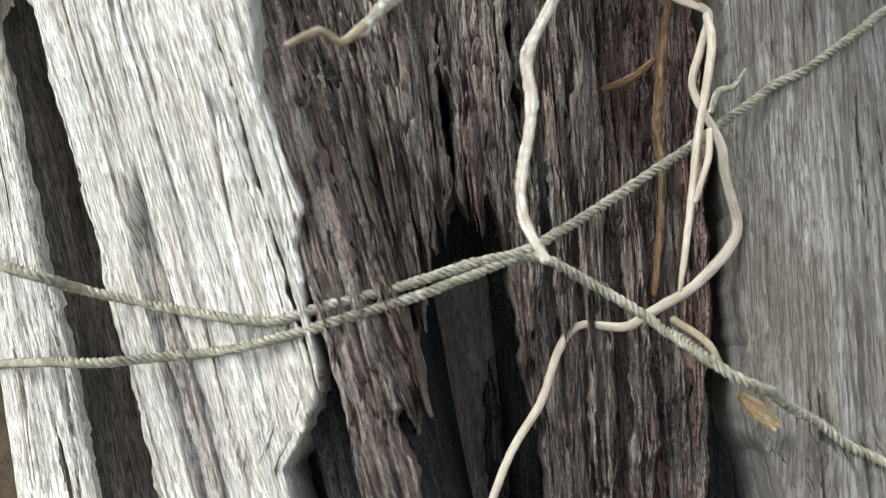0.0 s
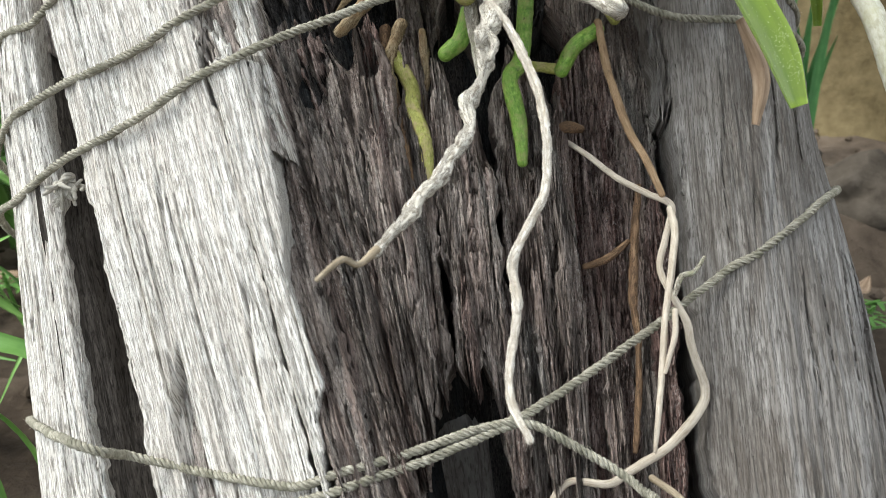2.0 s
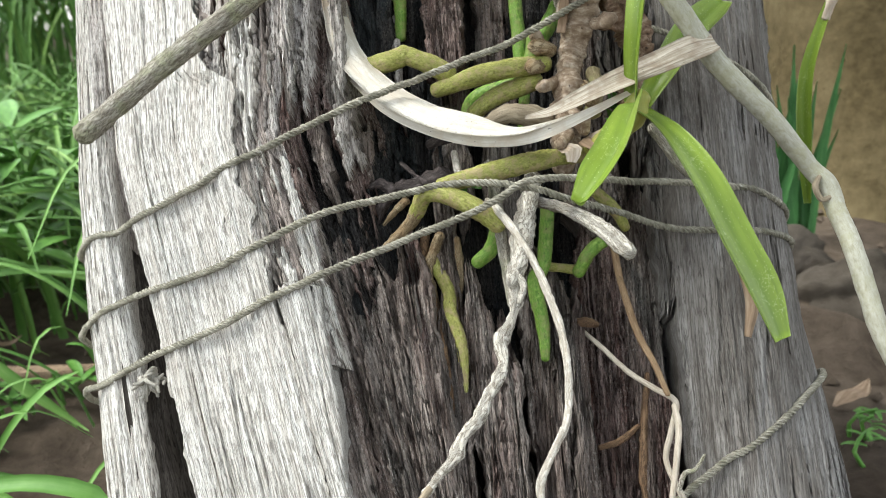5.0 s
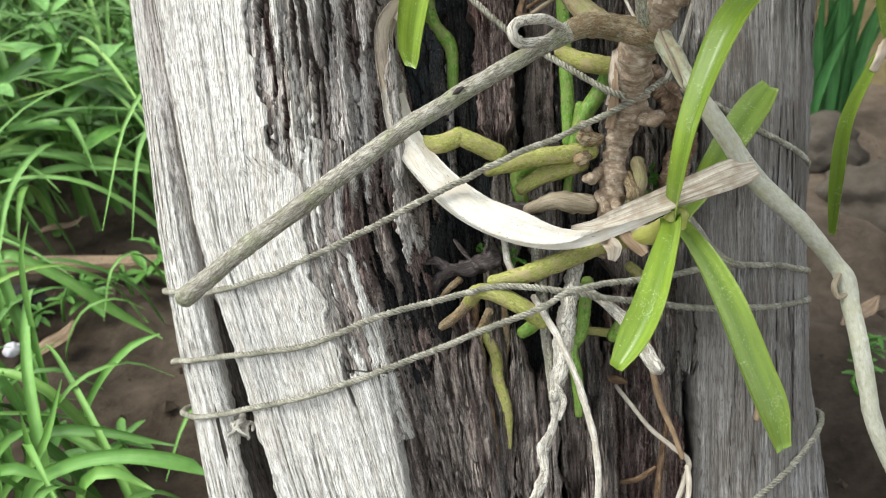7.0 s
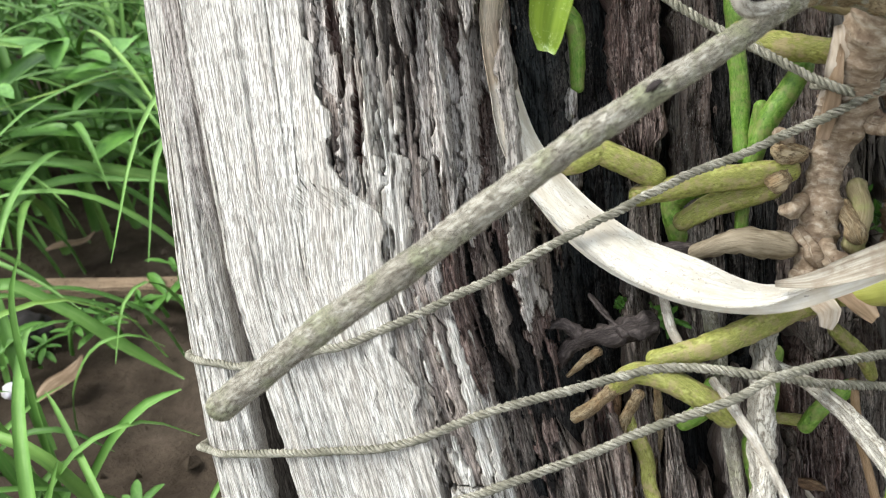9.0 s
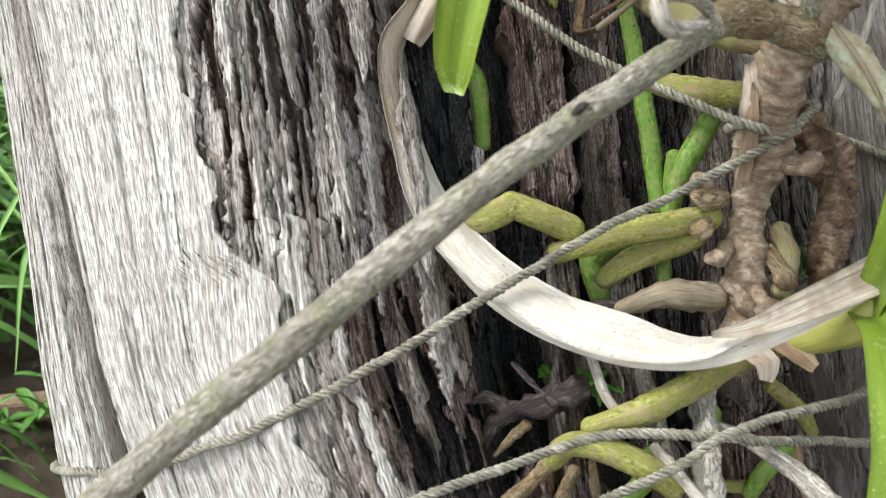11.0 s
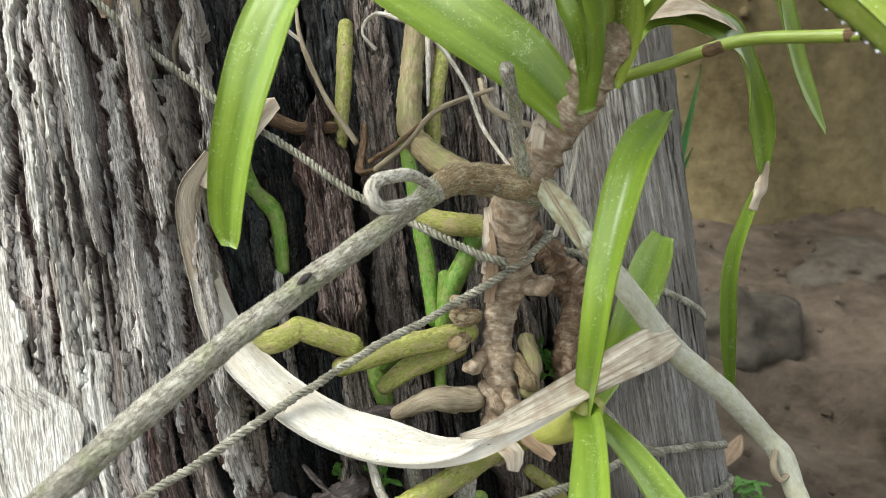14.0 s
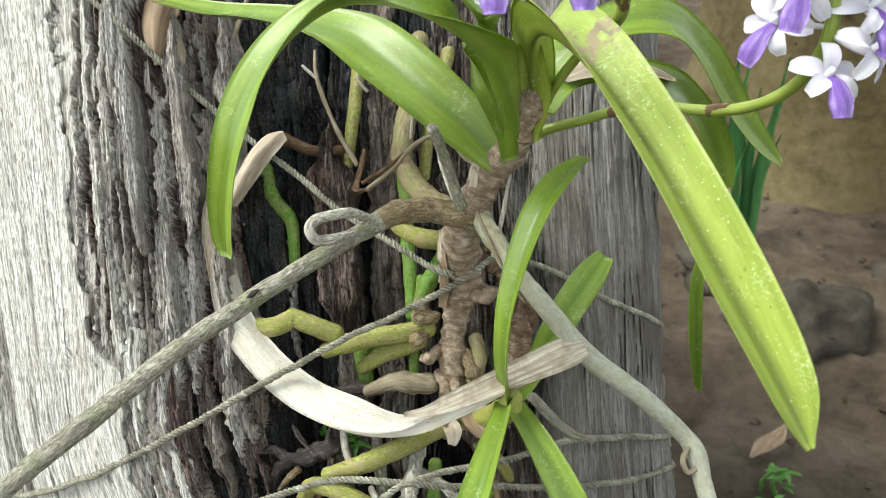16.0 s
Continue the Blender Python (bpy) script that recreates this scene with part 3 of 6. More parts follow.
    uv = np.stack([ring_q, ring_s], -1)
    uv[:, :4, 0] -= (thick * fall)[:, ::-1]
    uv[:, -4:, 0] += thick * fall
    uv = uv.reshape(-1, 2)
    verts = pts.reshape(-1, 3)
    faces = [tuple(f) for f in grid_faces(n, m)]
    for row in (0, n - 1):
        base = len(verts)
        low = L(warp(ring_q[row], ring_s[row]), ring_s[row], np.minimum(ring_d[row], d[row].min() - thick * 0.5))
        verts = np.vstack([verts, low])
        uv = np.concatenate([uv, np.stack([ring_q[row], ring_s[row] + (0.01 if row else -0.01)], -1)])
        for j in range(m - 1):
            a, b = row * m + j, row * m + j + 1
            faces.append((a, b, base + j + 1, base + j) if row else (b, a, base + j, base + j + 1))
    return mesh(name, verts, faces, uv, mat, parent, True, label, 38)


LOW, HIGH = -0.06, 0.62
EDGE_S = [-0.1, 0.086, 0.097, 0.113, 0.146, 0.156, 0.191, 0.210, 0.254, 0.2635, 0.2645, 0.288, 0.295, 0.307, 0.335, 0.352, 0.361, 0.392, 0.426, 0.456, 0.517, 0.66]
EDGE_Q = [-0.088, -0.082, -0.072, -0.064, -0.061, -0.056, -0.058, -0.054, -0.050, -0.0475, -0.066, -0.069, -0.0635, -0.072, -0.065, -0.067, -0.080, -0.084, -0.087, -0.085, -0.089, -0.094]


def slab_edge(s):
    return np.interp(s, EDGE_S, EDGE_Q)


def rim_right(s):
    return np.interp(s, [0.0, 0.12, 0.20, 0.30, 0.40, 0.62], [-0.1425, -0.1430, -0.1430, -0.1395, -0.1335, -0.1320])


def rim_depth(q, s):
    d = np.interp(q, [-0.178, -0.1755, -0.172, -0.164, -0.155, -0.146, -0.136], [-0.055, -0.041, -0.031, -0.018, -0.008, -0.004, -0.008])
    return d + np.interp(s, [0.08, 0.15, 0.235, 0.265, 0.3], [-0.018, -0.012, -0.006, -0.001, 0.0])


def main_depth(q, s):
    d = np.interp(q, [-0.131, -0.1262, -0.118, -0.10, -0.085, -0.075, -0.065, -0.055, -0.045], [-0.004, 0.003, 0.008, 0.0145, 0.021, 0.026, 0.030, 0.031, 0.026])
    d = d + np.interp(s, [0.08, 0.15, 0.21, 0.25, 0.31], [-0.018, -0.013, -0.003, 0.0, 0.006])
    d = d - 0.0065 * np.exp(-((q + 0.1095) / 0.0042) ** 6) * np.clip((0.160 - s + 0.01 * (q + 0.11) / 0.004) / 0.004, 0, 1)
    return d + 0.0018 * fnoise(q * 30, s * 8, 21, 2) + 0.0012 * fnoise(q * 170, s * 7, 23, 3)


def right_edge(s):
    return np.interp(s, [-0.1, 0.080, 0.090, 0.096, 0.116, 0.147, 0.2, 0.3, 0.36, 0.44, 0.66], [0.108, 0.107, 0.104, 0.0985, 0.0985, 0.0975, 0.096, 0.0935, 0.0965, 0.091, 0.09])


def far_edge(s):
    return np.interp(s, [-0.1, 0.1, 0.2, 0.26, 0.34, 0.43, 0.51, 0.66], [0.178, 0.174, 0.165, 0.156, 0.154, 0.157, 0.163, 0.170])


def side_depth(q, s):
    c = (q - right_edge(s)) / (far_edge(s) - right_edge(s))
    return np.interp(c, [0, 0.08, 0.3, 0.6, 0.8, 0.93, 1.0], [-0.018, -0.013, -0.009, -0.014, -0.023, -0.034, -0.044]) + 0.0016 * fnoise(q * 40, s * 7, 71, 2)


def surface(x, s):
    """How far out the sound outer wood stands at x, s; very low over the heart and past the edges."""
    q = x
    for _ in range(6):
        q = x - (warp(q, s) - q)
    d = np.where((q > -0.1765) & (q < rim_right(s)), rim_depth(q, s), -1.0)
    d = np.where((q > -0.130) & (q < slab_edge(s)), main_depth(q, s), d)
    return np.where((q > right_edge(s)) & (q < far_edge(s)), side_depth(q, s), d)



def torn_crust(st):
    """The bleached crust beside the outer slab, torn along the grain into ragged strands with deep gaps between."""
    nq, ns = 250, 560
    q, v = np.meshgrid(np.linspace(-0.100, -0.010, nq), np.linspace(0.232, HIGH, ns))
    # strands of uneven width that start and end at their own heights
    wide = q * 190 + 0.9 * fnoise(q * 60, v * 6, 401, 2) + 0.30 * fnoise(v * 80, q * 40, 402, 3) + 0.16 * fnoise(v * 420, q * 0, 403, 2)
    cell = np.floor(wide)
    off = 9.7 * vnoise(cell, cell * 0 + 3, 404)
    run = v + 0.004 * fnoise(v * 150, q * 900, 409, 2)
    gap = 0.75 * fnoise(q * 105, v * 8, 405, 3, 0.55) + 0.75 * vnoise(cell * 3.7 + off, run * 16 + off, 406) + 0.22 * fnoise(q * 700, v * 90, 407, 2)
    qs = q + 0.0095 * np.clip((v - 0.33) / 0.05, 0, 1)      # the crust keeps clear of the heart above
    open_up = np.interp(qs, [-0.098, -0.076, -0.055, -0.035, -0.018], [-0.95, -0.34, -0.10, -0.06, 0.35]) + 0.25 * np.clip((0.36 - v) / 0.06, 0, 1) * np.clip((qs + 0.066) / 0.012, 0, 1)
    n = gap - open_up

    def level(at, soft):
        return np.clip((n - at) / soft + 0.5, 0, 1)
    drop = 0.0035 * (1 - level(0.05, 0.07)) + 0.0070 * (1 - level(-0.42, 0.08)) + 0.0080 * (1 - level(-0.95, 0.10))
    top = np.interp(qs, [-0.100, -0.084, -0.074, -0.066, -0.058, -0.048, -0.036, -0.025, -0.018, -0.010], [-0.004, 0.008, 0.022, 0.030, 0.0345, 0.033, 0.028, 0.020, 0.008, -0.016])
    top = top - 0.004 * np.clip((0.32 - v) / 0.07, 0, 1) - 0.03 * np.clip((0.262 - v) / 0.03, 0, 1) ** 2 * np.clip((q + 0.085) / 0.01, 0, 1)
    edge = slab_edge(v)      # level with the slab where the two meet
    lap = np.clip((q - edge) / 0.016, 0, 1)
    top = np.where(q < edge - 0.0006, np.minimum(top, main_depth(q, v) - 0.006), (main_depth(q, v) - 0.0015) * (1 - lap) + top * lap)
    seam = np.abs(wide - cell - 0.5) * 2
    d = top - drop + 0.0022 * vnoise(cell * 5.1, cell * 0 + run * 6, 408) - 0.0022 * np.clip((seam - 0.72) / 0.28, 0, 1) ** 2
    d = d + 0.0005 * fnoise(q * 800, v * 26, 410, 2) + 0.0003 * fnoise(q * 1500, v * 260, 411, 2) + 0.0006 * fnoise(q * 260, v * 70, 412, 2)
    verts = L(warp(q, v), v, d).reshape(-1, 3)
    faces = grid_faces(ns, nq)
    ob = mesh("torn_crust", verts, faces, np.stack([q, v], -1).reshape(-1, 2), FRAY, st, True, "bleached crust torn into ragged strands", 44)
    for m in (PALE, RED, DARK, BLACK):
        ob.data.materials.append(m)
    # bleached outside, red-brown wood where the crust is gone; deepest gaps painted shade-black
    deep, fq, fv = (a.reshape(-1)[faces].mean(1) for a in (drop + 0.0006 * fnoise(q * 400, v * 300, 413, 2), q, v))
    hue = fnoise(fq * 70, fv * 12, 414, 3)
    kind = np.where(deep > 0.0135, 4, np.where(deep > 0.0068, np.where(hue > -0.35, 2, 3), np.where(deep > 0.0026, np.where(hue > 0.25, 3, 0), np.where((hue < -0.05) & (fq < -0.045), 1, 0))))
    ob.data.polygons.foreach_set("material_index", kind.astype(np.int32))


def build_stump():
    st = thing("tree_stump", "weathered grey split tree stump with a dark rotten heart", "tree stump")
    # round body behind the split face
    ns, na = 60, 72
    s = np.linspace(LOW, HIGH, ns)[:, None]
    ang = np.linspace(0, 2 * np.pi, na, endpoint=False)[None]
    half = (warp(0.152, s) - warp(-0.168, s)) / 2
    mid = (warp(0.152, s) + warp(-0.168, s)) / 2
    x = mid + half * np.sign(np.cos(ang)) * np.abs(np.cos(ang)) ** 0.6
    sn = np.sin(ang)
    d = np.where(sn > 0, -0.115 + 0.045 * np.abs(sn) ** 0.6, -0.115 - 0.14 * np.abs(sn) ** 0.8)
    wob = 0.003 * fnoise(ang * 9 + 0 * s, s * 12, 3, 4)
    d, x = d + wob * np.sign(sn), x + wob * np.sign(np.cos(ang))
    v = L(x, s + 0 * ang, d).reshape(-1, 3)
    uv = np.stack([ang * 0.16 + 0 * s, s + 0 * ang], -1).reshape(-1, 2)
    faces = [tuple(f) for f in grid_faces(ns, na, True)]
    faces += [tuple(range((ns - 1) * na, ns * na)), tuple(range(na - 1, -1, -1))]
    mesh("core", v, faces, uv, GREY, st)

    # left: a narrow rim, a groove, and the broad pale slab
    slab("rim_slab", -0.1765, rim_right, LOW, HIGH, rim_depth, 0.075, PALE, st, 84, 0.0018, 0.0010, 0.0008, 11, label="pale narrow rim of weathered wood")

    slab("outer_slab", lambda s: np.interp(s, [0.0, 0.09, 0.142, 0.150, 0.28, 0.36, 0.62], [-0.130, -0.129, -0.1283, -0.1270, -0.1258, -0.1300, -0.1305]), lambda s: np.where(s < 0.272, np.minimum(-0.0665, slab_edge(s)), slab_edge(s)), LOW, HIGH, main_depth, 0.035, PALE, st, 190, 0.0015, 0.0007, 0.0022, 12, label="pale bleached outer slab with fine grain", cracks=0.35)
    slab("outer_slab", -0.0662, slab_edge, 0.107, 0.2645, main_depth, 0.035, PALE, st, 44, 0.0015, 0.0007, 0.0008, 17, 0.006, "pale bleached plank broken off above", cracks=0.35)
    # groove floor, its shade painted in with GROOVE
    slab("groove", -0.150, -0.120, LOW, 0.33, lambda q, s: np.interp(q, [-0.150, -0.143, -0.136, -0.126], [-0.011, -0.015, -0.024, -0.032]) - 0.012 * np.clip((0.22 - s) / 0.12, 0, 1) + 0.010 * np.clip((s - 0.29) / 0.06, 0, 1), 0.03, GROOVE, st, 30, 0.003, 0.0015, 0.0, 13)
    slab("groove", -0.146, -0.122, 0.29, HIGH, lambda q, s: -0.016 + 0.013 * np.clip((s - 0.30) / 0.07, 0, 1) + 0 * q, 0.03, FRAY, st, 22, 0.003, 0.0012, 0.0, 18)
    slab("splinter", -0.112, -0.104, 0.02, 0.150, lambda q, s: main_depth(q, s) + 0.003, 0.012, FRAY, st, 14, 0.0018, 0.0008, 0.001, 16, taper=(0, 0.03))

    # fins of torn wood: left, right, from, to, depth at the left and right, wood, taper below and above
    fins = [
        # BLACK sheets behind the strands paint the shade seen between them
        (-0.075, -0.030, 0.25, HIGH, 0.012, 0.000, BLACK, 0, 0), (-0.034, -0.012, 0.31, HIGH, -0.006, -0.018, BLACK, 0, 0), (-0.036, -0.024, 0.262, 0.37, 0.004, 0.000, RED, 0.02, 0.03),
        (-0.070, -0.061, 0.268, 0.35, 0.033, 0.032, FRAY, 0.02, 0.04), (-0.056, -0.050, 0.40, 0.50, 0.036, 0.034, FRAY, 0.03, 0.02), (-0.044, -0.039, 0.345, 0.43, 0.033, 0.030, FRAY, 0.012, 0.03),
        (-0.036, -0.031, 0.41, 0.52, 0.028, 0.026, FRAY, 0.015, 0.03), (-0.029, -0.024, 0.345, 0.42, 0.024, 0.021, FRAY, 0.02, 0.015), (-0.024, -0.019, 0.43, 0.53, 0.017, 0.014, FRAY, 0.02, 0.03),
        (-0.048, -0.042, 0.285, 0.355, 0.031, 0.028, RED, 0.015, 0.03), (-0.038, -0.033, 0.292, 0.350, 0.024, 0.020, DARK, 0.01, 0.02),
        # brown plates below
        (-0.062, -0.046, LOW, 0.262, 0.016, 0.014, DARK, 0, 0.01), (-0.050, -0.036, 0.095, 0.275, 0.012, 0.009, DARK, 0.02, 0.02), (-0.056, -0.044, LOW, 0.13, 0.008, 0.004, BLACK, 0, 0.03),
        (-0.044, -0.031, 0.10, 0.30, 0.014, 0.008, DARK, 0.03, 0.03), (-0.036, -0.018, 0.122, 0.283, 0.009, 0.006, DARK, 0.02, 0.015),
        (-0.022, -0.006, 0.140, 0.29, 0.007, 0.003, DARK, 0.015, 0.02), (-0.028, -0.021, 0.13, 0.235, 0.013, 0.010, DARK, 0.03, 0.05),
        (-0.010, 0.002, 0.150, 0.27, 0.003, -0.001, DARK, 0.02, 0.03), (-0.016, -0.008, 0.18, 0.30, 0.006, 0.003, RED, 0.05, 0.02),
        # middle plate with its broken lower end
        (0.003, 0.016, 0.158, 0.285, -0.004, -0.006, DARK, 0.008, 0.035), (0.007, 0.013, 0.152, 0.205, 0.000, -0.001, RED, 0.006, 0.03),
        (0.014, 0.026, 0.145, 0.265, -0.008, -0.012, DARK, 0.02, 0.03), (0.020, 0.033, 0.095, 0.20, -0.012, -0.016, DARK, 0.06, 0.03),
        (-0.004, 0.004, 0.20, 0.34, -0.006, -0.008, DARK, 0.03, 0.03),
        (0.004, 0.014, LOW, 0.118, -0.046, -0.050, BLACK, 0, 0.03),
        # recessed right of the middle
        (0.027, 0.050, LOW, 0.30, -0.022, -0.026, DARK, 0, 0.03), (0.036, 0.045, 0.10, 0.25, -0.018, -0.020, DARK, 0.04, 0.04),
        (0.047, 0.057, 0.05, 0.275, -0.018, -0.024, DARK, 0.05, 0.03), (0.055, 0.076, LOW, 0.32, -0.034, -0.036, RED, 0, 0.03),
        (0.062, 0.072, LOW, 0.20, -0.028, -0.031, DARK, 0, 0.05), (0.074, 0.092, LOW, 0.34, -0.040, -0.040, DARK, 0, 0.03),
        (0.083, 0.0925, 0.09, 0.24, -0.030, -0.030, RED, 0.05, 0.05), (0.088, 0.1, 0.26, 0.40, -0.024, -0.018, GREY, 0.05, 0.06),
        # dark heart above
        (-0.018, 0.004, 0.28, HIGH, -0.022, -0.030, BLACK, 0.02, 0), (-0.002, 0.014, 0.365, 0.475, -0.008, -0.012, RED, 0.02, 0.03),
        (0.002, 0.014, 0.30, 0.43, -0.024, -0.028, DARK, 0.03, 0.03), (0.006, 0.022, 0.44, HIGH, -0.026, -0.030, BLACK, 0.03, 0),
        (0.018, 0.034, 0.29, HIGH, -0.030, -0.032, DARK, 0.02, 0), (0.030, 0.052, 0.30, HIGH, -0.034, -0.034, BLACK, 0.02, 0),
        (0.048, 0.060, 0.42, HIGH, -0.026, -0.026, DARK, 0.04, 0), (0.050, 0.078, 0.30, HIGH, -0.034, -0.028, DARK, 0.02, 0),
        (0.070, 0.084, 0.36, HIGH, -0.022, -0.018, GREY, 0.05, 0), (0.080, 0.096, 0.33, HIGH, -0.020, -0.014, GREY, 0.05, 0),
    ]
    pits = [(-0.039, 0.262, 0.004, 0.006), (-0.019, 0.276, 0.004, 0.006), (-0.028, 0.279, 0.003, 0.004), (-0.052, 0.300, 0.003, 0.005), (-0.060, 0.372, 0.002, 0.006)]
    for k, (a, b, s0, s1, da, db, mat, t0, t1) in enumerate(fins):
        def fin_depth(q, s, a=a, b=b, da=da, db=db, k=k):
            c = np.clip((q - a) / (b - a), 0, 1)
            d = da + (db - da) * c + 0.0006 * np.sin(np.pi * c) + (0.0016 if mat in (DARK, RED, BLACK) else 0.0010) * fnoise(q * 160, s * 11, 100 + k, 3) + 0.0013 * steps(s + 0.016 * fnoise(s * 45, 0 * s, 300 + k, 3) + 0.004 * fnoise(q * 500, s * 60, 320 + k, 2), 30, 340 + k)
            for px, ps, rx, rs in pits:
                d = d - 0.016 * np.exp(-((warp(q, s) - px) / rx) ** 2 - ((s - ps) / rs) ** 2)
            return d
        slab("splinter", a + 0.0006, b - 0.0008, s0, s1, fin_depth, 0.024, mat, st, max(12, int((b - a) * 1500)), 0.0015, 0.0011, 0.0020 if b - a > 0.009 else 0.0013, 200 + 70 * k, 0.012, "", (t0, t1), 0.3 + 0.4 * ((k * 7) % 10) / 10, 0.8, 0.2 if mat in (PALE, FRAY) else 1.0)
    torn_crust(st)
    # near-black backing: rotten wood with the hollow's shade painted in
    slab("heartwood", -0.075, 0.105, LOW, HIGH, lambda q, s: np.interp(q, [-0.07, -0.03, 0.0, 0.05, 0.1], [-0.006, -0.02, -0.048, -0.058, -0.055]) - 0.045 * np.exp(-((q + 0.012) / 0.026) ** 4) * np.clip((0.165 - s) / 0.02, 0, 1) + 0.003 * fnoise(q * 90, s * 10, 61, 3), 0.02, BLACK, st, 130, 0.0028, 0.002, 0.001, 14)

    # right: grey slab rounding away
    slab("side_slab", right_edge, far_edge, LOW, HIGH, side_depth, 0.075, GREY, st, 120, 0.0017, 0.0009, 0.0016, 15, label="grey weathered side slab")
    return st


stump = build_stump()

# ---- twine bound round the stump ----
R_TW = 0.00148


def bind(label, points, seed):
    p, run = spline(points, 0.0035)
    s = p[:, 1]
    over = np.where(p[:, 2] > -0.05, surface(p[:, 0], s) + 0.0012, -1.0)
    k = np.ones(9) / 9
    d = np.maximum(p[:, 2], over)
    d = np.maximum(np.convolve(np.pad(d, 4, mode="edge"), k, "valid"), over - 0.0006)
    d = np.convolve(np.pad(d, 2, mode="edge"), np.ones(5) / 5, "valid")
    tw = thing("twine", label, "twine", group="twine round the stump")
    laid, hairs = strands_of(L(p[:, 0], s, d), R_TW, seed=seed)
    for one in laid:
        mesh("strand", *one, TWINE, tw)
    tagged(mesh("loose_fibres", *join(hairs), TWINE, tw), kind="stuff")
    return tw


def round_back(s_from, s_to):
    """The way behind the stump, from its right edge to its left."""
    way = [(far_edge(s_from) + 0.001, -0.085), (0.13, -0.20), (0.0, -0.262), (-0.13, -0.205), (None, -0.09)]
    out = []
    for k, (x, d) in enumerate(way):
        s = s_from + (s_to - s_from) * (k + 1) / (len(way) + 1)
        out.append((warp(-0.1745, s) - 0.001 if x is None else x, s, d))
    return out


bind("grey-green laid twine slung from the rim up to the orchid stem", [(-0.1865, 0.299, -0.075), (-0.1855, 0.2975, -0.040), (-0.1792, 0.2972, -0.0257), (-0.1635, 0.2980, -0.0053), (-0.1484, 0.2976, -0.0035), (-0.1259, 0.3022, 0.0168), (-0.1150, 0.3059, 0.0207), (-0.0985, 0.3105, 0.0294), (-0.054, 0.332, 0.035), (-0.031, 0.345, 0.030), (0.005, 0.364, 0.022), (0.029, 0.374, 0.022), (0.052, 0.384, 0.030), (0.066, 0.393, 0.030), (0.074, 0.401, 0.015), (0.064, 0.400, 0.000), (0.048, 0.395, 0.012),
     (0.047, 0.391, 0.033), (0.053, 0.388, 0.036), (0.042, 0.393, 0.032), (0.021, 0.408, 0.022), (0.002, 0.421, 0.020), (-0.019, 0.440, 0.016), (-0.044, 0.460, 0.016), (-0.066, 0.480, 0.018), (-0.095, 0.508, 0.030), (-0.130, 0.54, 0.036), (-0.17, 0.575, 0.02), (-0.235, 0.62, -0.06)], 1)
bind("grey laid twine over the side slab behind the roots", [(0.06, 0.404, -0.004), (0.080, 0.400, -0.010), (0.098, 0.394, -0.010), (0.122, 0.380, -0.010), (0.150, 0.369, -0.034), (0.156, 0.366, -0.06), *round_back(0.362, 0.31), (-0.1865, 0.299, -0.065)], 2)
bind("grey laid twine bound round the stump, crossing the roots", [(-0.1840, 0.258, -0.080), (-0.1830, 0.2582, -0.048), (-0.1778, 0.2597, -0.0333), (-0.1481, 0.2650, -0.0042), (-0.1291, 0.2679, 0.0073), (-0.1117, 0.2706, 0.0140), (-0.0901, 0.2753, 0.0237), (-0.053, 0.290, 0.035), (-0.018, 0.300, 0.030), (0.001, 0.304, 0.030), (0.027, 0.302, 0.031), (0.047, 0.299, 0.022), (0.068, 0.297, 0.010), (0.095, 0.294, -0.006), (0.125, 0.295, -0.010), (0.151, 0.298, -0.034), (0.157, 0.298, -0.062), *round_back(0.296, 0.265), (-0.1840, 0.2582, -0.07)], 3)
bind("grey laid twine bound round the stump under the green roots", [(-0.1795, 0.231, -0.085), (-0.1785, 0.2312, -0.052), (-0.1704, 0.2320, -0.0302), (-0.1580, 0.2325, -0.0202), (-0.1368, 0.2381, -0.0027), (-0.1182, 0.2434, 0.0076), (-0.1049, 0.2466, 0.0111), (-0.0775, 0.2559, 0.0270), (-0.039, 0.271, 0.033), (-0.006, 0.285, 0.030), (0.018, 0.295, 0.034), (0.029, 0.302, 0.037), (0.049, 0.306, 0.026), (0.074, 0.309, 0.015), (0.102, 0.315, -0.005), (0.128, 0.315, -0.012), (0.151, 0.313, -0.034), (0.157, 0.312, -0.062), *round_back(0.308, 0.24), (-0.1795, 0.2312, -0.075)], 4)
bind("pale grey laid twine wrapped low round the stump", [(-0.1595, 0.152, -0.085), (-0.1585, 0.152, -0.050), (-0.0961, 0.1368, 0.0318), (-0.0975, 0.1364, -0.0089), (-0.0774, 0.1317, -0.0067), (-0.0508, 0.1271, 0.0080), (-0.0353, 0.1258, 0.0132), (-0.0243, 0.1288, 0.0149), (-0.0036, 0.1350, 0.0107), (0.0163, 0.1420, 0.0067), (0.0337, 0.1470, 0.0033), (0.0534, 0.1595, -0.0007), (0.0704, 0.1713, -0.0037), (0.1049, 0.1967, -0.0115), (0.1207, 0.2057, -0.0075), (0.158, 0.235, -0.036), (0.163, 0.238, -0.065), *round_back(0.23, 0.155), (-0.1595, 0.152, -0.075)], 5)
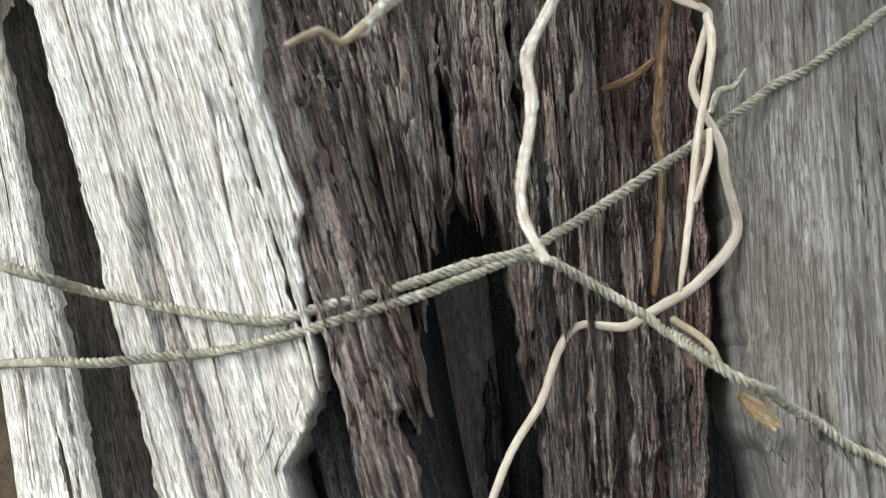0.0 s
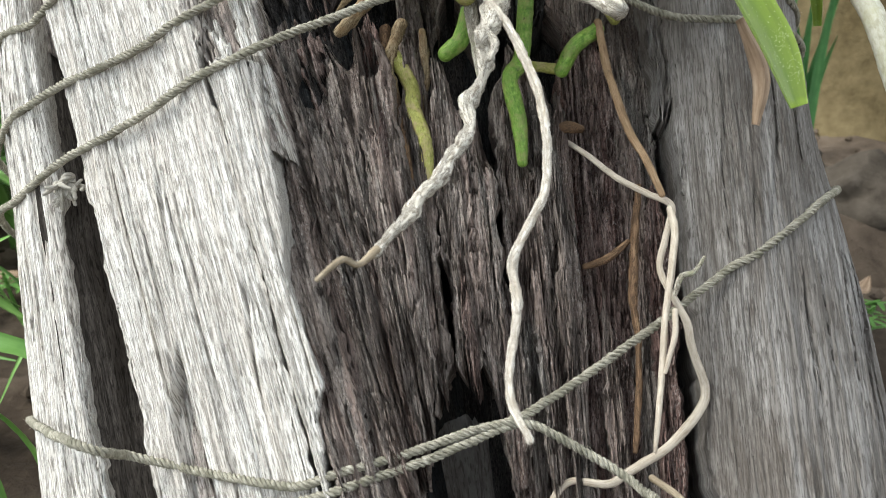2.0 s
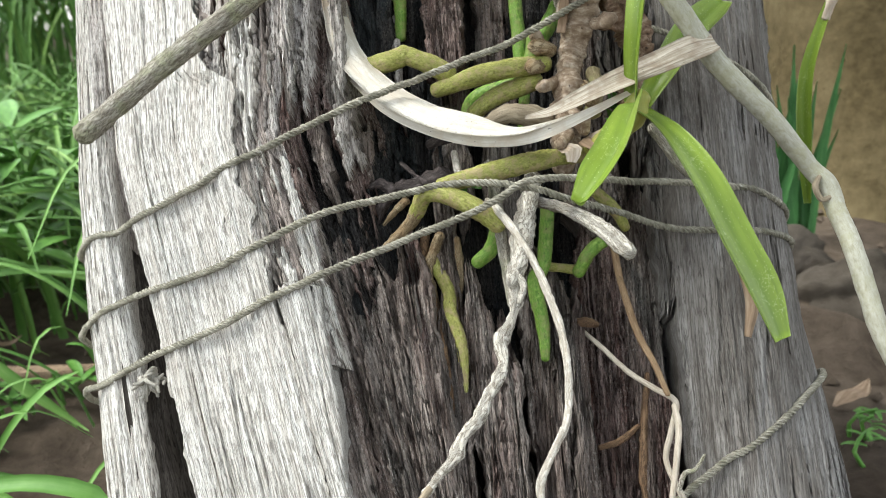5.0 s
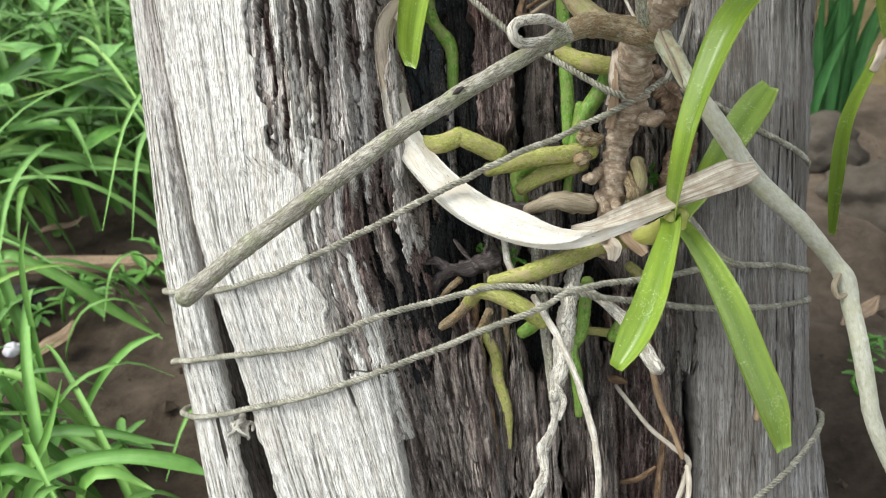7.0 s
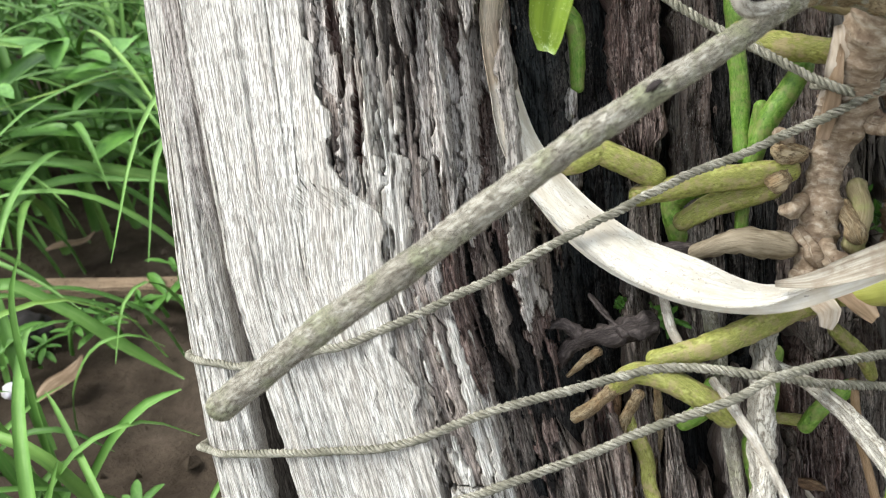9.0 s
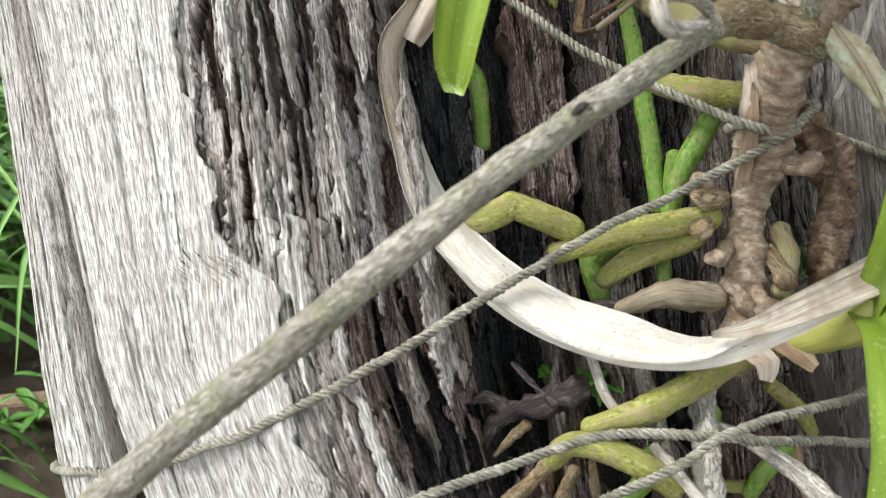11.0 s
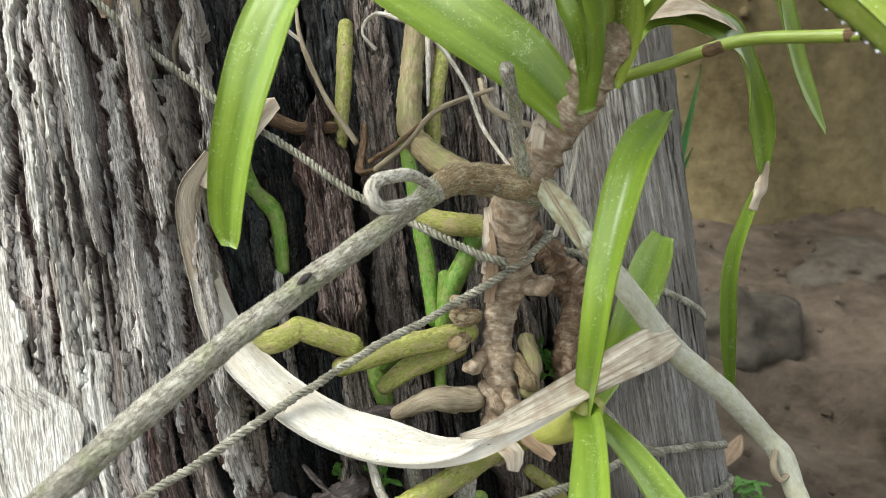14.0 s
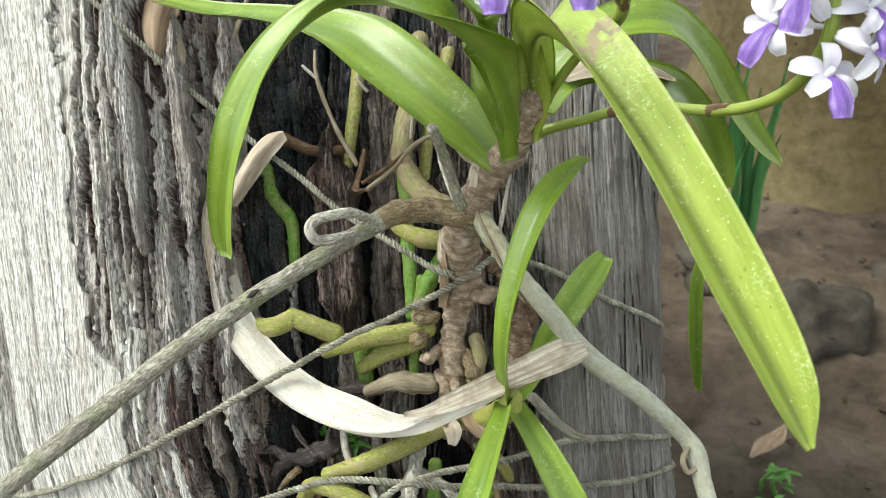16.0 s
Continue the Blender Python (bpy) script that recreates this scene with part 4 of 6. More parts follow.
bind("pale grey laid twine wrapped low, slanting down the stump", [(-0.1530, 0.113, -0.090), (-0.1515, 0.113, -0.060), (-0.1396, 0.1145, -0.0370), (-0.0915, 0.1147, 0.0043), (-0.0722, 0.1165, -0.0086), (-0.0459, 0.1189, 0.0073), (-0.0284, 0.1227, 0.0160), (-0.0035, 0.1311, 0.0107), (0.0163, 0.1386, 0.0067), (0.0337, 0.1446, 0.0033), (0.0497, 0.1378, 0.0001), (0.0674, 0.1269, -0.0032), (0.0831, 0.1119, 0.0265), (0.1122, 0.1003, -0.0097), (0.1264, 0.0904, -0.0077), (0.170, 0.071, -0.042), (0.175, 0.069, -0.07), *round_back(0.07, 0.11), (-0.1530, 0.113, -0.08)], 6)

def knot(centre, seed):
    """A small knot with frayed ends."""
    rnd = np.random.RandomState(seed)
    out = []
    c = np.array(centre)
    for k in range(3):
        t = np.linspace(0, 2 * np.pi, 9)
        ax = rnd.normal(size=(2, 3))
        p = at_face([tuple(c + 0.0030 * (np.cos(u) * ax[0] + np.sin(u) * ax[1]) / np.linalg.norm(ax, axis=1).mean()) for u in t])
        out.append(twist(p, 0.0015, seed=seed + k))
    for k in range(20):
        w = rnd.normal(size=3) * (0.8, 0.7, 0.4) + (0.4, -1.2, 0.6)
        w /= np.linalg.norm(w)
        ln = rnd.uniform(0.004, 0.010)
        e = c + w * ln
        out.append(tube_data(at_face([tuple(c), tuple((c + e) / 2 + rnd.normal(size=3) * 0.0015), tuple(e)]), [0.0010, 0.0011, 0.0007], 5, 0.001, 0.2, k))
    return tagged(mesh("twine_knot", *join(out), KNOT), "small grey twine knot with frayed ends", "knot")


knot((-0.1310, 0.2330, -0.004), 3)

# ---- the orchid ----
orchid = thing("orchid", "epiphytic orchid with strap leaves and violet flowers tied to the stump", "orchid")


def root(points, radii, mat, lump=0.12, seed=0, label="", sides=10, name="root", parent=None):
    return tube(name, at_face(points), radii, mat, parent or orchid, sides, 0.0013, lump, seed, label)


# free hanging roots
root([(0.033, 0.314, 0.008), (0.031, 0.300, 0.016), (0.028, 0.282, 0.026), (0.023, 0.258, 0.046)], [0.0040, 0.0042, 0.0040, 0.0030], WHITE_BARK, 0.34, 1, "rough pale grey dead root")
root([(0.023, 0.260, 0.044), (0.0242, 0.252, 0.044), (0.0225, 0.244, 0.045), (0.0186, 0.236, 0.048), (0.0192, 0.228, 0.051), (0.0160, 0.219, 0.055), (0.0126, 0.2125, 0.058), (0.0104, 0.2065, 0.061), (0.0052, 0.2005, 0.064), (0.0034, 0.1945, 0.067), (-0.0015, 0.189, 0.069), (-0.006, 0.183, 0.071)], [0.0016, 0.0023, 0.0018, 0.0023, 0.0017, 0.0022, 0.0017, 0.0021, 0.0016, 0.0020, 0.0015, 0.0014], WHITE_BARK, 0.42, 41, "rough flaking white dead root hanging free")
root([(0.024, 0.262, 0.045), (0.027, 0.256, 0.047), (0.025, 0.249, 0.050)], [0.0016, 0.0014, 0.0008], WHITE_BARK, 0.2, 42)
root([(-0.005, 0.184, 0.071), (-0.009, 0.179, 0.075), (-0.012, 0.1785, 0.082), (-0.015, 0.170, 0.096)], [0.0013, 0.0009, 0.0009, 0.0006], TAN_ROOT, 0.1, 2)
root([(0.014, 0.299, 0.022), (0.019, 0.291, 0.029), (0.030, 0.271, 0.036), (0.040, 0.240, 0.044), (0.0415, 0.213, 0.046), (0.036, 0.198, 0.047), (0.0305, 0.186, 0.048), (0.0315, 0.172, 0.050), (0.0285, 0.150, 0.054), (0.0335, 0.136, 0.058)], [0.0014, 0.0015, 0.0015, 0.0015, 0.0014, 0.0013, 0.0014, 0.0013, 0.0012, 0.0010], WHITE_ROOT, 0.26, 3, "thin white root hanging free")
root([(0.015, 0.320, 0.010), (0.017, 0.307, 0.014), (0.019, 0.289, 0.017), (0.022, 0.264, 0.022), (0.0225, 0.254, 0.028)], [0.0026, 0.0027, 0.0025, 0.0022, 0.0014], BARKY, 0.1, 43)
root([(0.000, 0.326, 0.010), (0.002, 0.315, 0.015), (0.006, 0.307, 0.020)], [0.0016, 0.0017, 0.0014], WHITE_ROOT, 0.08, 44)
# tan roots down the right of the heart
root([(0.0534, 0.2570, -0.030), (0.0620, 0.2465, -0.022), (0.0714, 0.2350, -0.016), (0.0815, 0.2270, -0.012), (0.0886, 0.2208, -0.0080), (0.0858, 0.2093, -0.0080), (0.0830, 0.1981, -0.0080), (0.0865, 0.1858, -0.0040), (0.0896, 0.1784, -0.0040), (0.0917, 0.1695, -0.0080), (0.0965, 0.1580, -0.015), (0.0945, 0.1505, -0.016), (0.083, 0.1385, -0.014), (0.0690, 0.1300, -0.0145), (0.0620, 0.1262, -0.016), (0.0500, 0.1270, -0.022), (0.043, 0.1195, -0.018), (0.037, 0.104, -0.012), (0.028, 0.090, -0.006), (0.018, 0.066, 0.000)], [0.0010, 0.0011, 0.0012, 0.0012, 0.0013, 0.0013, 0.0012, 0.0012, 0.0014, 0.0015, 0.0016, 0.0016, 0.0016, 0.0015, 0.0014, 0.0013, 0.0013, 0.0013, 0.0012, 0.0011], PALE_TAN, 0.1, 4, "smooth pale tan root winding down")
root([(0.0670, 0.2960, -0.010), (0.0695, 0.2760, -0.010), (0.0698, 0.2700, -0.0060), (0.0744, 0.2497, -0.0040), (0.0803, 0.2361, -0.0030), (0.0849, 0.2237, -0.0040)], [0.0016, 0.0016, 0.0015, 0.0015, 0.0014, 0.0012], WARM_TAN, 0.1, 5, "warm brown root hanging down")
root([(0.0877, 0.2191, -0.0060), (0.0880, 0.2098, -0.0030), (0.0851, 0.1950, 0.0000), (0.0820, 0.1796, 0.0000), (0.0797, 0.1627, 0.0000), (0.0772, 0.1464, 0.0000), (0.0759, 0.1359, -0.0020)], [0.0013, 0.0013, 0.0012, 0.0011, 0.0011, 0.0010, 0.0006], PALE_TAN, 0.1, 115)
root([(0.0847, 0.1808, 0.0030), (0.0841, 0.1733, 0.0030), (0.0819, 0.1661, 0.0020), (0.0804, 0.1608, 0.0010)], [0.0010, 0.0010, 0.0009, 0.0006], PALE_TAN, 0.12, 116)
root([(0.0812, 0.2354, -0.0270), (0.0789, 0.2193, -0.0260), (0.0763, 0.1935, -0.0265), (0.0773, 0.1768, -0.0270), (0.0760, 0.1566, -0.0270), (0.0737, 0.1371, -0.0270)], [0.0012, 0.0014, 0.0018, 0.0013, 0.0012, 0.0009], ORANGE_ROOT, 0.25, 6, "orange-brown dead root")
root([(0.0849, 0.1863, 0.0040), (0.0872, 0.1920, 0.0040), (0.0918, 0.1937, 0.0030), (0.0960, 0.1992, 0.0020)], [0.0009, 0.0010, 0.0009, 0.0005], BARKY, 0.1, 7)
root([(0.076, 0.128, -0.012), (0.084, 0.121, -0.006), (0.088, 0.112, -0.004)], [0.0012, 0.0011, 0.0007], TAN_ROOT, 0.1, 8)
root([(0.052, 0.258, -0.022), (0.0555, 0.2578, -0.0205), (0.060, 0.2565, -0.020)], [0.0018, 0.0023, 0.0014], ORANGE_ROOT, 0.3, 45)
root([(0.0597, 0.2050, -0.0300), (0.0680, 0.2074, -0.0280), (0.0760, 0.2135, -0.0270)], [0.0012, 0.0015, 0.0011], ORANGE_ROOT, 0.12, 46)
root([(0.034, 0.304, 0.008), (0.045, 0.298, 0.014), (0.054, 0.290, 0.022), (0.060, 0.280, 0.034), (0.0665, 0.270, 0.041)], [0.0022, 0.0024, 0.0028, 0.0034, 0.0032], WHITE_BARK, 0.18, 9, "cut end of a thick grey root")
# olive roots across
root([(-0.004, 0.3055, 0.024), (0.012, 0.310, 0.024), (0.030, 0.317, 0.018), (0.046, 0.323, 0.010), (0.058, 0.326, 0.006)], [0.0036, 0.0042, 0.0042, 0.0039, 0.0036], OLIVE_ROOT, 0.12, 10, "thick olive root lying across the heart")
root([(-0.0155, 0.2965, 0.018), (-0.011, 0.3010, 0.025), (-0.004, 0.3005, 0.027), (0.004, 0.2970, 0.027), (0.012, 0.2925, 0.026), (0.018, 0.288, 0.024)], [0.0034, 0.0038, 0.0039, 0.0040, 0.0040, 0.0038], OLIVE_ROOT, 0.1, 11)
root([(-0.0150, 0.2970, 0.018), (-0.0190, 0.2925, 0.014), (-0.0245, 0.2870, 0.011), (-0.0285, 0.2840, 0.009)], [0.0032, 0.0024, 0.0026, 0.0022], JOINT, 0.25, 163, "brown stub of a root")
root([(-0.046, 0.372, 0.004), (-0.032, 0.370, 0.012), (-0.022, 0.3735, 0.012)], [0.0040, 0.0046, 0.0045], OLIVE_ROOT, 0.06, 12)
root([(-0.0225, 0.3742, 0.012), (-0.012, 0.370, 0.011), (-0.003, 0.366, 0.008)], [0.0043, 0.0046, 0.0046], OLIVE_ROOT, 0.06, 13)
root([(-0.008, 0.359, 0.006), (0.010, 0.363, 0.010), (0.024, 0.365, 0.012), (0.040, 0.367, 0.012)], [0.0034, 0.0044, 0.0045, 0.0040], OLIVE_ROOT, 0.08, 14)
root([(0.008, 0.351, -0.002), (0.019, 0.357, 0.002), (0.036, 0.362, 0.006)], [0.0036, 0.0042, 0.0042], OLIVE_ROOT, 0.08, 15)
root([(0.008, 0.346, -0.012), (0.006, 0.358, -0.012), (0.012, 0.363, -0.008), (0.026, 0.366, -0.004)], [0.0036, 0.0042, 0.0040, 0.0036], GREEN_ROOT, 0.06, 47)
root([(0.011, 0.340, 0.006), (0.024, 0.344, 0.010), (0.040, 0.342, 0.008)], [0.0026, 0.0042, 0.0044], TAN_ROOT, 0.2, 48, "thick brown shrivelled root")
root([(-0.012, 0.338, -0.006), (0.006, 0.341, 0.002), (0.016, 0.340, 0.002)], [0.0022, 0.0030, 0.0026], BLACK_ROOT, 0.2, 49)
# green roots behind the stem
root([(-0.042, 0.452, -0.016), (-0.038, 0.436, -0.016), (-0.029, 0.424, -0.016), (-0.0275, 0.402, -0.018)], [0.0038, 0.0038, 0.0036, 0.0026], GREEN_ROOT, 0.08, 50, "bright green living root")
root([(0.006, 0.506, -0.018), (0.003, 0.479, -0.018), (-0.001, 0.452, -0.018)], [0.0032, 0.0034, 0.0030], OLIVE_ROOT, 0.1, 51)
root([(-0.031, 0.465, -0.010), (-0.018, 0.459, -0.012), (-0.003, 0.459, -0.014)], [0.0030, 0.0028, 0.0024], ORANGE_ROOT, 0.12, 52)
root([(0.038, 0.515, -0.014), (0.031, 0.476, -0.012), (0.028, 0.453, -0.005), (0.034, 0.436, 0.010), (0.044, 0.423, 0.025), (0.055, 0.414, 0.038)], [0.0048, 0.0052, 0.0052, 0.0052, 0.0054, 0.0056], TAN_OLIVE, 0.1, 53, "thick tan root growing up the heart")
root([(0.052, 0.51, -0.020), (0.041, 0.468, -0.018), (0.038, 0.445, -0.018)], [0.0034, 0.0034, 0.0030], OLIVE_ROOT, 0.08, 54)
root([(0.026, 0.452, -0.018), (0.028, 0.435, -0.018), (0.029, 0.410, -0.014), (0.030, 0.396, -0.014), (0.030, 0.375, -0.012)], [0.0030, 0.0032, 0.0034, 0.0034, 0.0028], GREEN_ROOT, 0.08, 55)
root([(0.026, 0.416, 0.002), (0.037, 0.409, 0.010), (0.052, 0.406, 0.012)], [0.0036, 0.0046, 0.0046], OLIVE_ROOT, 0.08, 56)
root([(0.048, 0.404, 0.000), (0.043, 0.395, -0.003), (0.037, 0.385, -0.006), (0.033, 0.372, -0.010)], [0.0038, 0.0040, 0.0040, 0.0030], GREEN_ROOT, 0.06, 57)
root([(0.036, 0.392, -0.008), (0.032, 0.367, -0.014), (0.030, 0.344, -0.014)], [0.0026, 0.0026, 0.0022], GREEN_ROOT, 0.06, 58)
# lower roots
root([(-0.036, 0.297, -0.002), (-0.029, 0.308, 0.004), (-0.017, 0.312, 0.008), (-0.004, 0.316, 0.008)], [0.0020, 0.0028, 0.0034, 0.0038], BLACK_ROOT, 0.65, 59, "blackened shrivelled root")
root([(-0.026, 0.310, 0.006), (-0.033, 0.315, 0.004), (-0.040, 0.313, 0.001)], [0.0022, 0.0018, 0.0010], BLACK_ROOT, 0.6, 161)
root([(-0.012, 0.313, 0.010), (-0.018, 0.318, 0.008), (-0.024, 0.325, 0.003)], [0.0018, 0.0014, 0.0008], BLACK_ROOT, 0.6, 162)
root([(-0.021, 0.306, 0.006), (-0.026, 0.302, 0.004), (-0.031, 0.297, 0.002)], [0.0018, 0.0016, 0.0008], JOINT, 0.35, 60)
root([(-0.010, 0.282, -0.006), (-0.004, 0.269, -0.006), (-0.003, 0.259, -0.004), (0.002, 0.244, -0.002), (0.003, 0.226, -0.004)], [0.0028, 0.0031, 0.0032, 0.0026, 0.0016], OLIVE_ROOT, 0.12, 61)
root([(-0.014, 0.294, -0.006), (-0.014, 0.277, -0.004), (-0.009, 0.259, -0.004), (-0.005, 0.240, -0.002), (-0.003, 0.226, -0.004), (-0.001, 0.19, -0.006)], [0.0018, 0.0020, 0.0019, 0.0016, 0.0014, 0.0008], ORANGE_ROOT, 0.3, 62)
root([(-0.007, 0.291, 0.002), (-0.012, 0.279, -0.004), (-0.010, 0.268, -0.006), (-0.006, 0.258, -0.008)], [0.0024, 0.0020, 0.0015, 0.0007], JOINT, 0.35, 63)
root([(0.000, 0.292, -0.006), (0.0015, 0.276, -0.010), (0.0005, 0.262, -0.010)], [0.0018, 0.0014, 0.0006], JOINT, 0.35, 64)
root([(0.009, 0.281, -0.004), (0.015, 0.286, -0.002), (0.018, 0.295, 0.002)], [0.0030, 0.0034, 0.0032], GREEN_ROOT, 0.06, 65)
root([(0.040, 0.306, -0.006), (0.0375, 0.282, -0.010), (0.033, 0.273, -0.010), (0.036, 0.257, -0.012), (0.037, 0.241, -0.014)], [0.0032, 0.0033, 0.0032, 0.0031, 0.0020], GREEN_ROOT, 0.08, 66, "bright green root tip")
root([(0.067, 0.294, -0.012), (0.058, 0.287, -0.012), (0.053, 0.279, -0.016)], [0.0030, 0.0032, 0.0028], GREEN_ROOT, 0.06, 67)
root([(0.038, 0.282, -0.016), (0.052, 0.281, -0.018)], [0.0020, 0.0022], OLIVE_ROOT, 0.12, 68)
root([(0.060, 0.314, -0.006), (0.070, 0.305, -0.010), (0.074, 0.298, -0.012)], [0.0026, 0.0030, 0.0022], OLIVE_ROOT, 0.08, 69)
root([(0.085, 0.335, 0.010), (0.100, 0.320, -0.002), (0.112, 0.3145, -0.004)], [0.0024, 0.0022, 0.0016], BARKY, 0.12, 70)

# stem with its nodes, stubs and dry sheaths
stem_pts = [(0.047, 0.321, 0.003), (0.0488, 0.336, 0.006), (0.0495, 0.345, 0.008), (0.050, 0.354, 0.010), (0.051, 0.363, 0.011), (0.053, 0.375, 0.014), (0.0555, 0.387, 0.020), (0.0565, 0.398, 0.028), (0.0575, 0.406, 0.037), (0.061, 0.414, 0.046), (0.068, 0.424, 0.054), (0.076, 0.433, 0.062), (0.086, 0.448, 0.080)]
rough_stem = spline(np.hstack([np.array(stem_pts), np.array([0.0048, 0.0060, 0.0058, 0.0062, 0.0058, 0.0062, 0.0080, 0.0085, 0.0080, 0.0078, 0.0074, 0.0076, 0.0070])[:, None]]), 0.0016)
stem_run = rough_stem[1]
ring = (stem_run / 0.0082 + 0.22 * np.sin(stem_run * 260)) % 1.0
stem_radii = rough_stem[0][:, 3] * (0.93 + 0.15 * np.exp(-((ring - 0.42) / 0.20) ** 2))
stem = tube("stem", at_face([tuple(p) for p in rough_stem[0][:, :3]]), list(stem_radii), SHEATH, orchid, 26, 0.0009, 0.15, 30, "brown knobbly stem ringed with old leaf scars")
# short root stubs crowding its nodes
rnd = np.random.RandomState(7)
for k, (x, sx, d, dx, ds_, r) in enumerate([(0.043, 0.372, 0.014, -0.007, 0.001, 0.0034), (0.0435, 0.357, 0.012, -0.005, -0.003, 0.0034), (0.060, 0.381, 0.020, 0.008, 0.001, 0.0034), (0.056, 0.355, 0.012, 0.004, -0.009, 0.0034), (0.044, 0.347, 0.010, 0.004, -0.009, 0.0030), (0.051, 0.344, 0.012, 0.004, -0.010, 0.0036), (0.038, 0.3665, 0.013, -0.004, -0.003, 0.0034), (0.040, 0.374, 0.013, -0.004, 0.004, 0.0030), (0.049, 0.333, 0.012, -0.004, -0.006, 0.0030)]):
    bend = rnd.normal(size=3) * 0.0012
    root([(x, sx, d), (x + dx * 0.5 + bend[0], sx + ds_ * 0.5 + bend[1], d + 0.003), (x + dx * 0.85, sx + ds_ * 0.85 + bend[1], d + 0.004 + bend[2]), (x + dx * 1.15, sx + ds_ * 1.15, d + 0.003)], [r * 0.85, r * 0.78, r * 1.05, r * 0.7], SHEATH if k % 3 else JOINT, 0.26, 80 + k, name="root_stub", sides=14)
# greenish stub tips below and at the side
root([(0.061, 0.362, 0.012), (0.0625, 0.354, 0.013), (0.060, 0.343, 0.011)], [0.0030, 0.0034, 0.0036], TAN_OLIVE, 0.2, 110, "short tan root with a green flank", 12, "root_stub")
# crumpled brown sheath of an older stem beside it
root([(0.066, 0.402, 0.014), (0.074, 0.395, 0.012), (0.081, 0.384, 0.008), (0.083, 0.373, 0.005), (0.081, 0.362, 0.004), (0.078, 0.352, 0.004), (0.077, 0.344, 0.002)], [0.0036, 0.0048, 0.0056, 0.0050, 0.0060, 0.0052, 0.0040], OLD_SHEATH, 0.5, 111, "crumpled brown papery sheath", 22, "sheath")
root([(0.063, 0.384, 0.018), (0.070, 0.383, 0.014), (0.078, 0.385, 0.010)], [0.0030, 0.0026, 0.0030], OLD_SHEATH, 0.5, 112, "", 14, "sheath")


def leaf(points, widths, ups, mat=None, label="", parent=None, name="leaf", **kw):
    pts = at_face(points)
    up = [np.array((1, 0, 0)) * u[0] + AXIS * u[1] + FACE * u[2] for u in ups]
    return blade(name, pts, widths, up, mat or LEAF, parent or orchid, label, **kw)


for k, (p0, p1, p2, w, u) in enumerate([
        ((0.048, 0.384, 0.024), (0.050, 0.396, 0.034), (0.049, 0.408, 0.036), 0.012, (-0.5, 0, 0.9)), ((0.064, 0.414, 0.050), (0.069, 0.422, 0.060), (0.071, 0.432, 0.064), 0.009, (0.2, -0.2, 0.9)),
        ((0.046, 0.376, 0.022), (0.0475, 0.388, 0.028), (0.048, 0.402, 0.036), 0.007, (-0.8, 0, 0.6)), ((0.055, 0.330, 0.014), (0.060, 0.324, 0.020), (0.064, 0.319, 0.020), 0.008, (0.1, 0.2, 0.9)),
        ((0.060, 0.412, 0.050), (0.062, 0.424, 0.060), (0.066, 0.434, 0.062), 0.007, (-0.6, 0, 0.8)), ((0.074, 0.426, 0.058), (0.080, 0.436, 0.064), (0.083, 0.444, 0.064), 0.009, (0.5, 0, 0.8)),
        ((0.056, 0.328, 0.012), (0.062, 0.330, 0.020), (0.068, 0.331, 0.024), 0.007, (0, 0.3, 0.9)), ((0.046, 0.327, 0.014), (0.050, 0.322, 0.020), (0.049, 0.316, 0.020), 0.008, (0, 0.1, 1))]):
    leaf([p0, p1, p2], [w * 0.8, w, w * 0.5], [u] * 3, PAPERY if k != 2 and k != 3 else BROWN_LEAF, name="sheath", fold=-0.4, thick=0.0005, ripple=0.22, seed=k)

# long thick old root with a curled end
root([(0.064, 0.409, 0.046), (0.057, 0.4105, 0.050), (0.045, 0.412, 0.055), (0.033, 0.4105, 0.063), (0.021, 0.402, 0.075), (0.010, 0.3925, 0.088), (-0.003, 0.3830, 0.096), (-0.0147, 0.3750, 0.100), (-0.0370, 0.3590, 0.107), (-0.0665, 0.3370, 0.107), (-0.0965, 0.3160, 0.101), (-0.1195, 0.2985, 0.0955)], [0.0050, 0.0050, 0.0048, 0.0046, 0.0038, 0.0032, 0.0033, 0.0034, 0.0034, 0.0036, 0.0037, 0.0038], BARKY, 0.10, 16, "long thick grey dried root sticking out", 16, "aerial_root")
root([(0.0226, 0.4060, 0.0790), (0.0174, 0.4067, 0.0860), (0.0117, 0.4047, 0.0930), (0.0068, 0.4022, 0.0982), (0.0047, 0.3985, 0.1000), (0.0066, 0.3950, 0.0980), (0.0111, 0.3955, 0.0940), (0.0180, 0.3985, 0.0880)], [0.0017, 0.0019, 0.0020, 0.0020, 0.0020, 0.0020, 0.0020, 0.0017], WHITE_BARK, 0.05, 17, "", 14)
root([(-0.0165, 0.3742, 0.1032), (-0.0147, 0.3758, 0.1036), (-0.0132, 0.3770, 0.1028)], [0.0007, 0.0012, 0.0006], BLACK_ROOT, 0.4, 171, "dark scar on the root", 8, "scar")
root([(0.0575, 0.414, 0.056), (0.054, 0.425, 0.070), (0.049, 0.437, 0.089)], [0.0026, 0.0021, 0.0022], BARKY, 0.14, 18, "dry broken stub")
# silvery root hanging beside the stump
root([(0.064, 0.413, 0.046), (0.068, 0.405, 0.052), (0.0765, 0.389, 0.054)], [0.0040, 0.0043, 0.0036], MINT_ROOT, 0.12, 71, "green-white root base with brown scurf", 14)
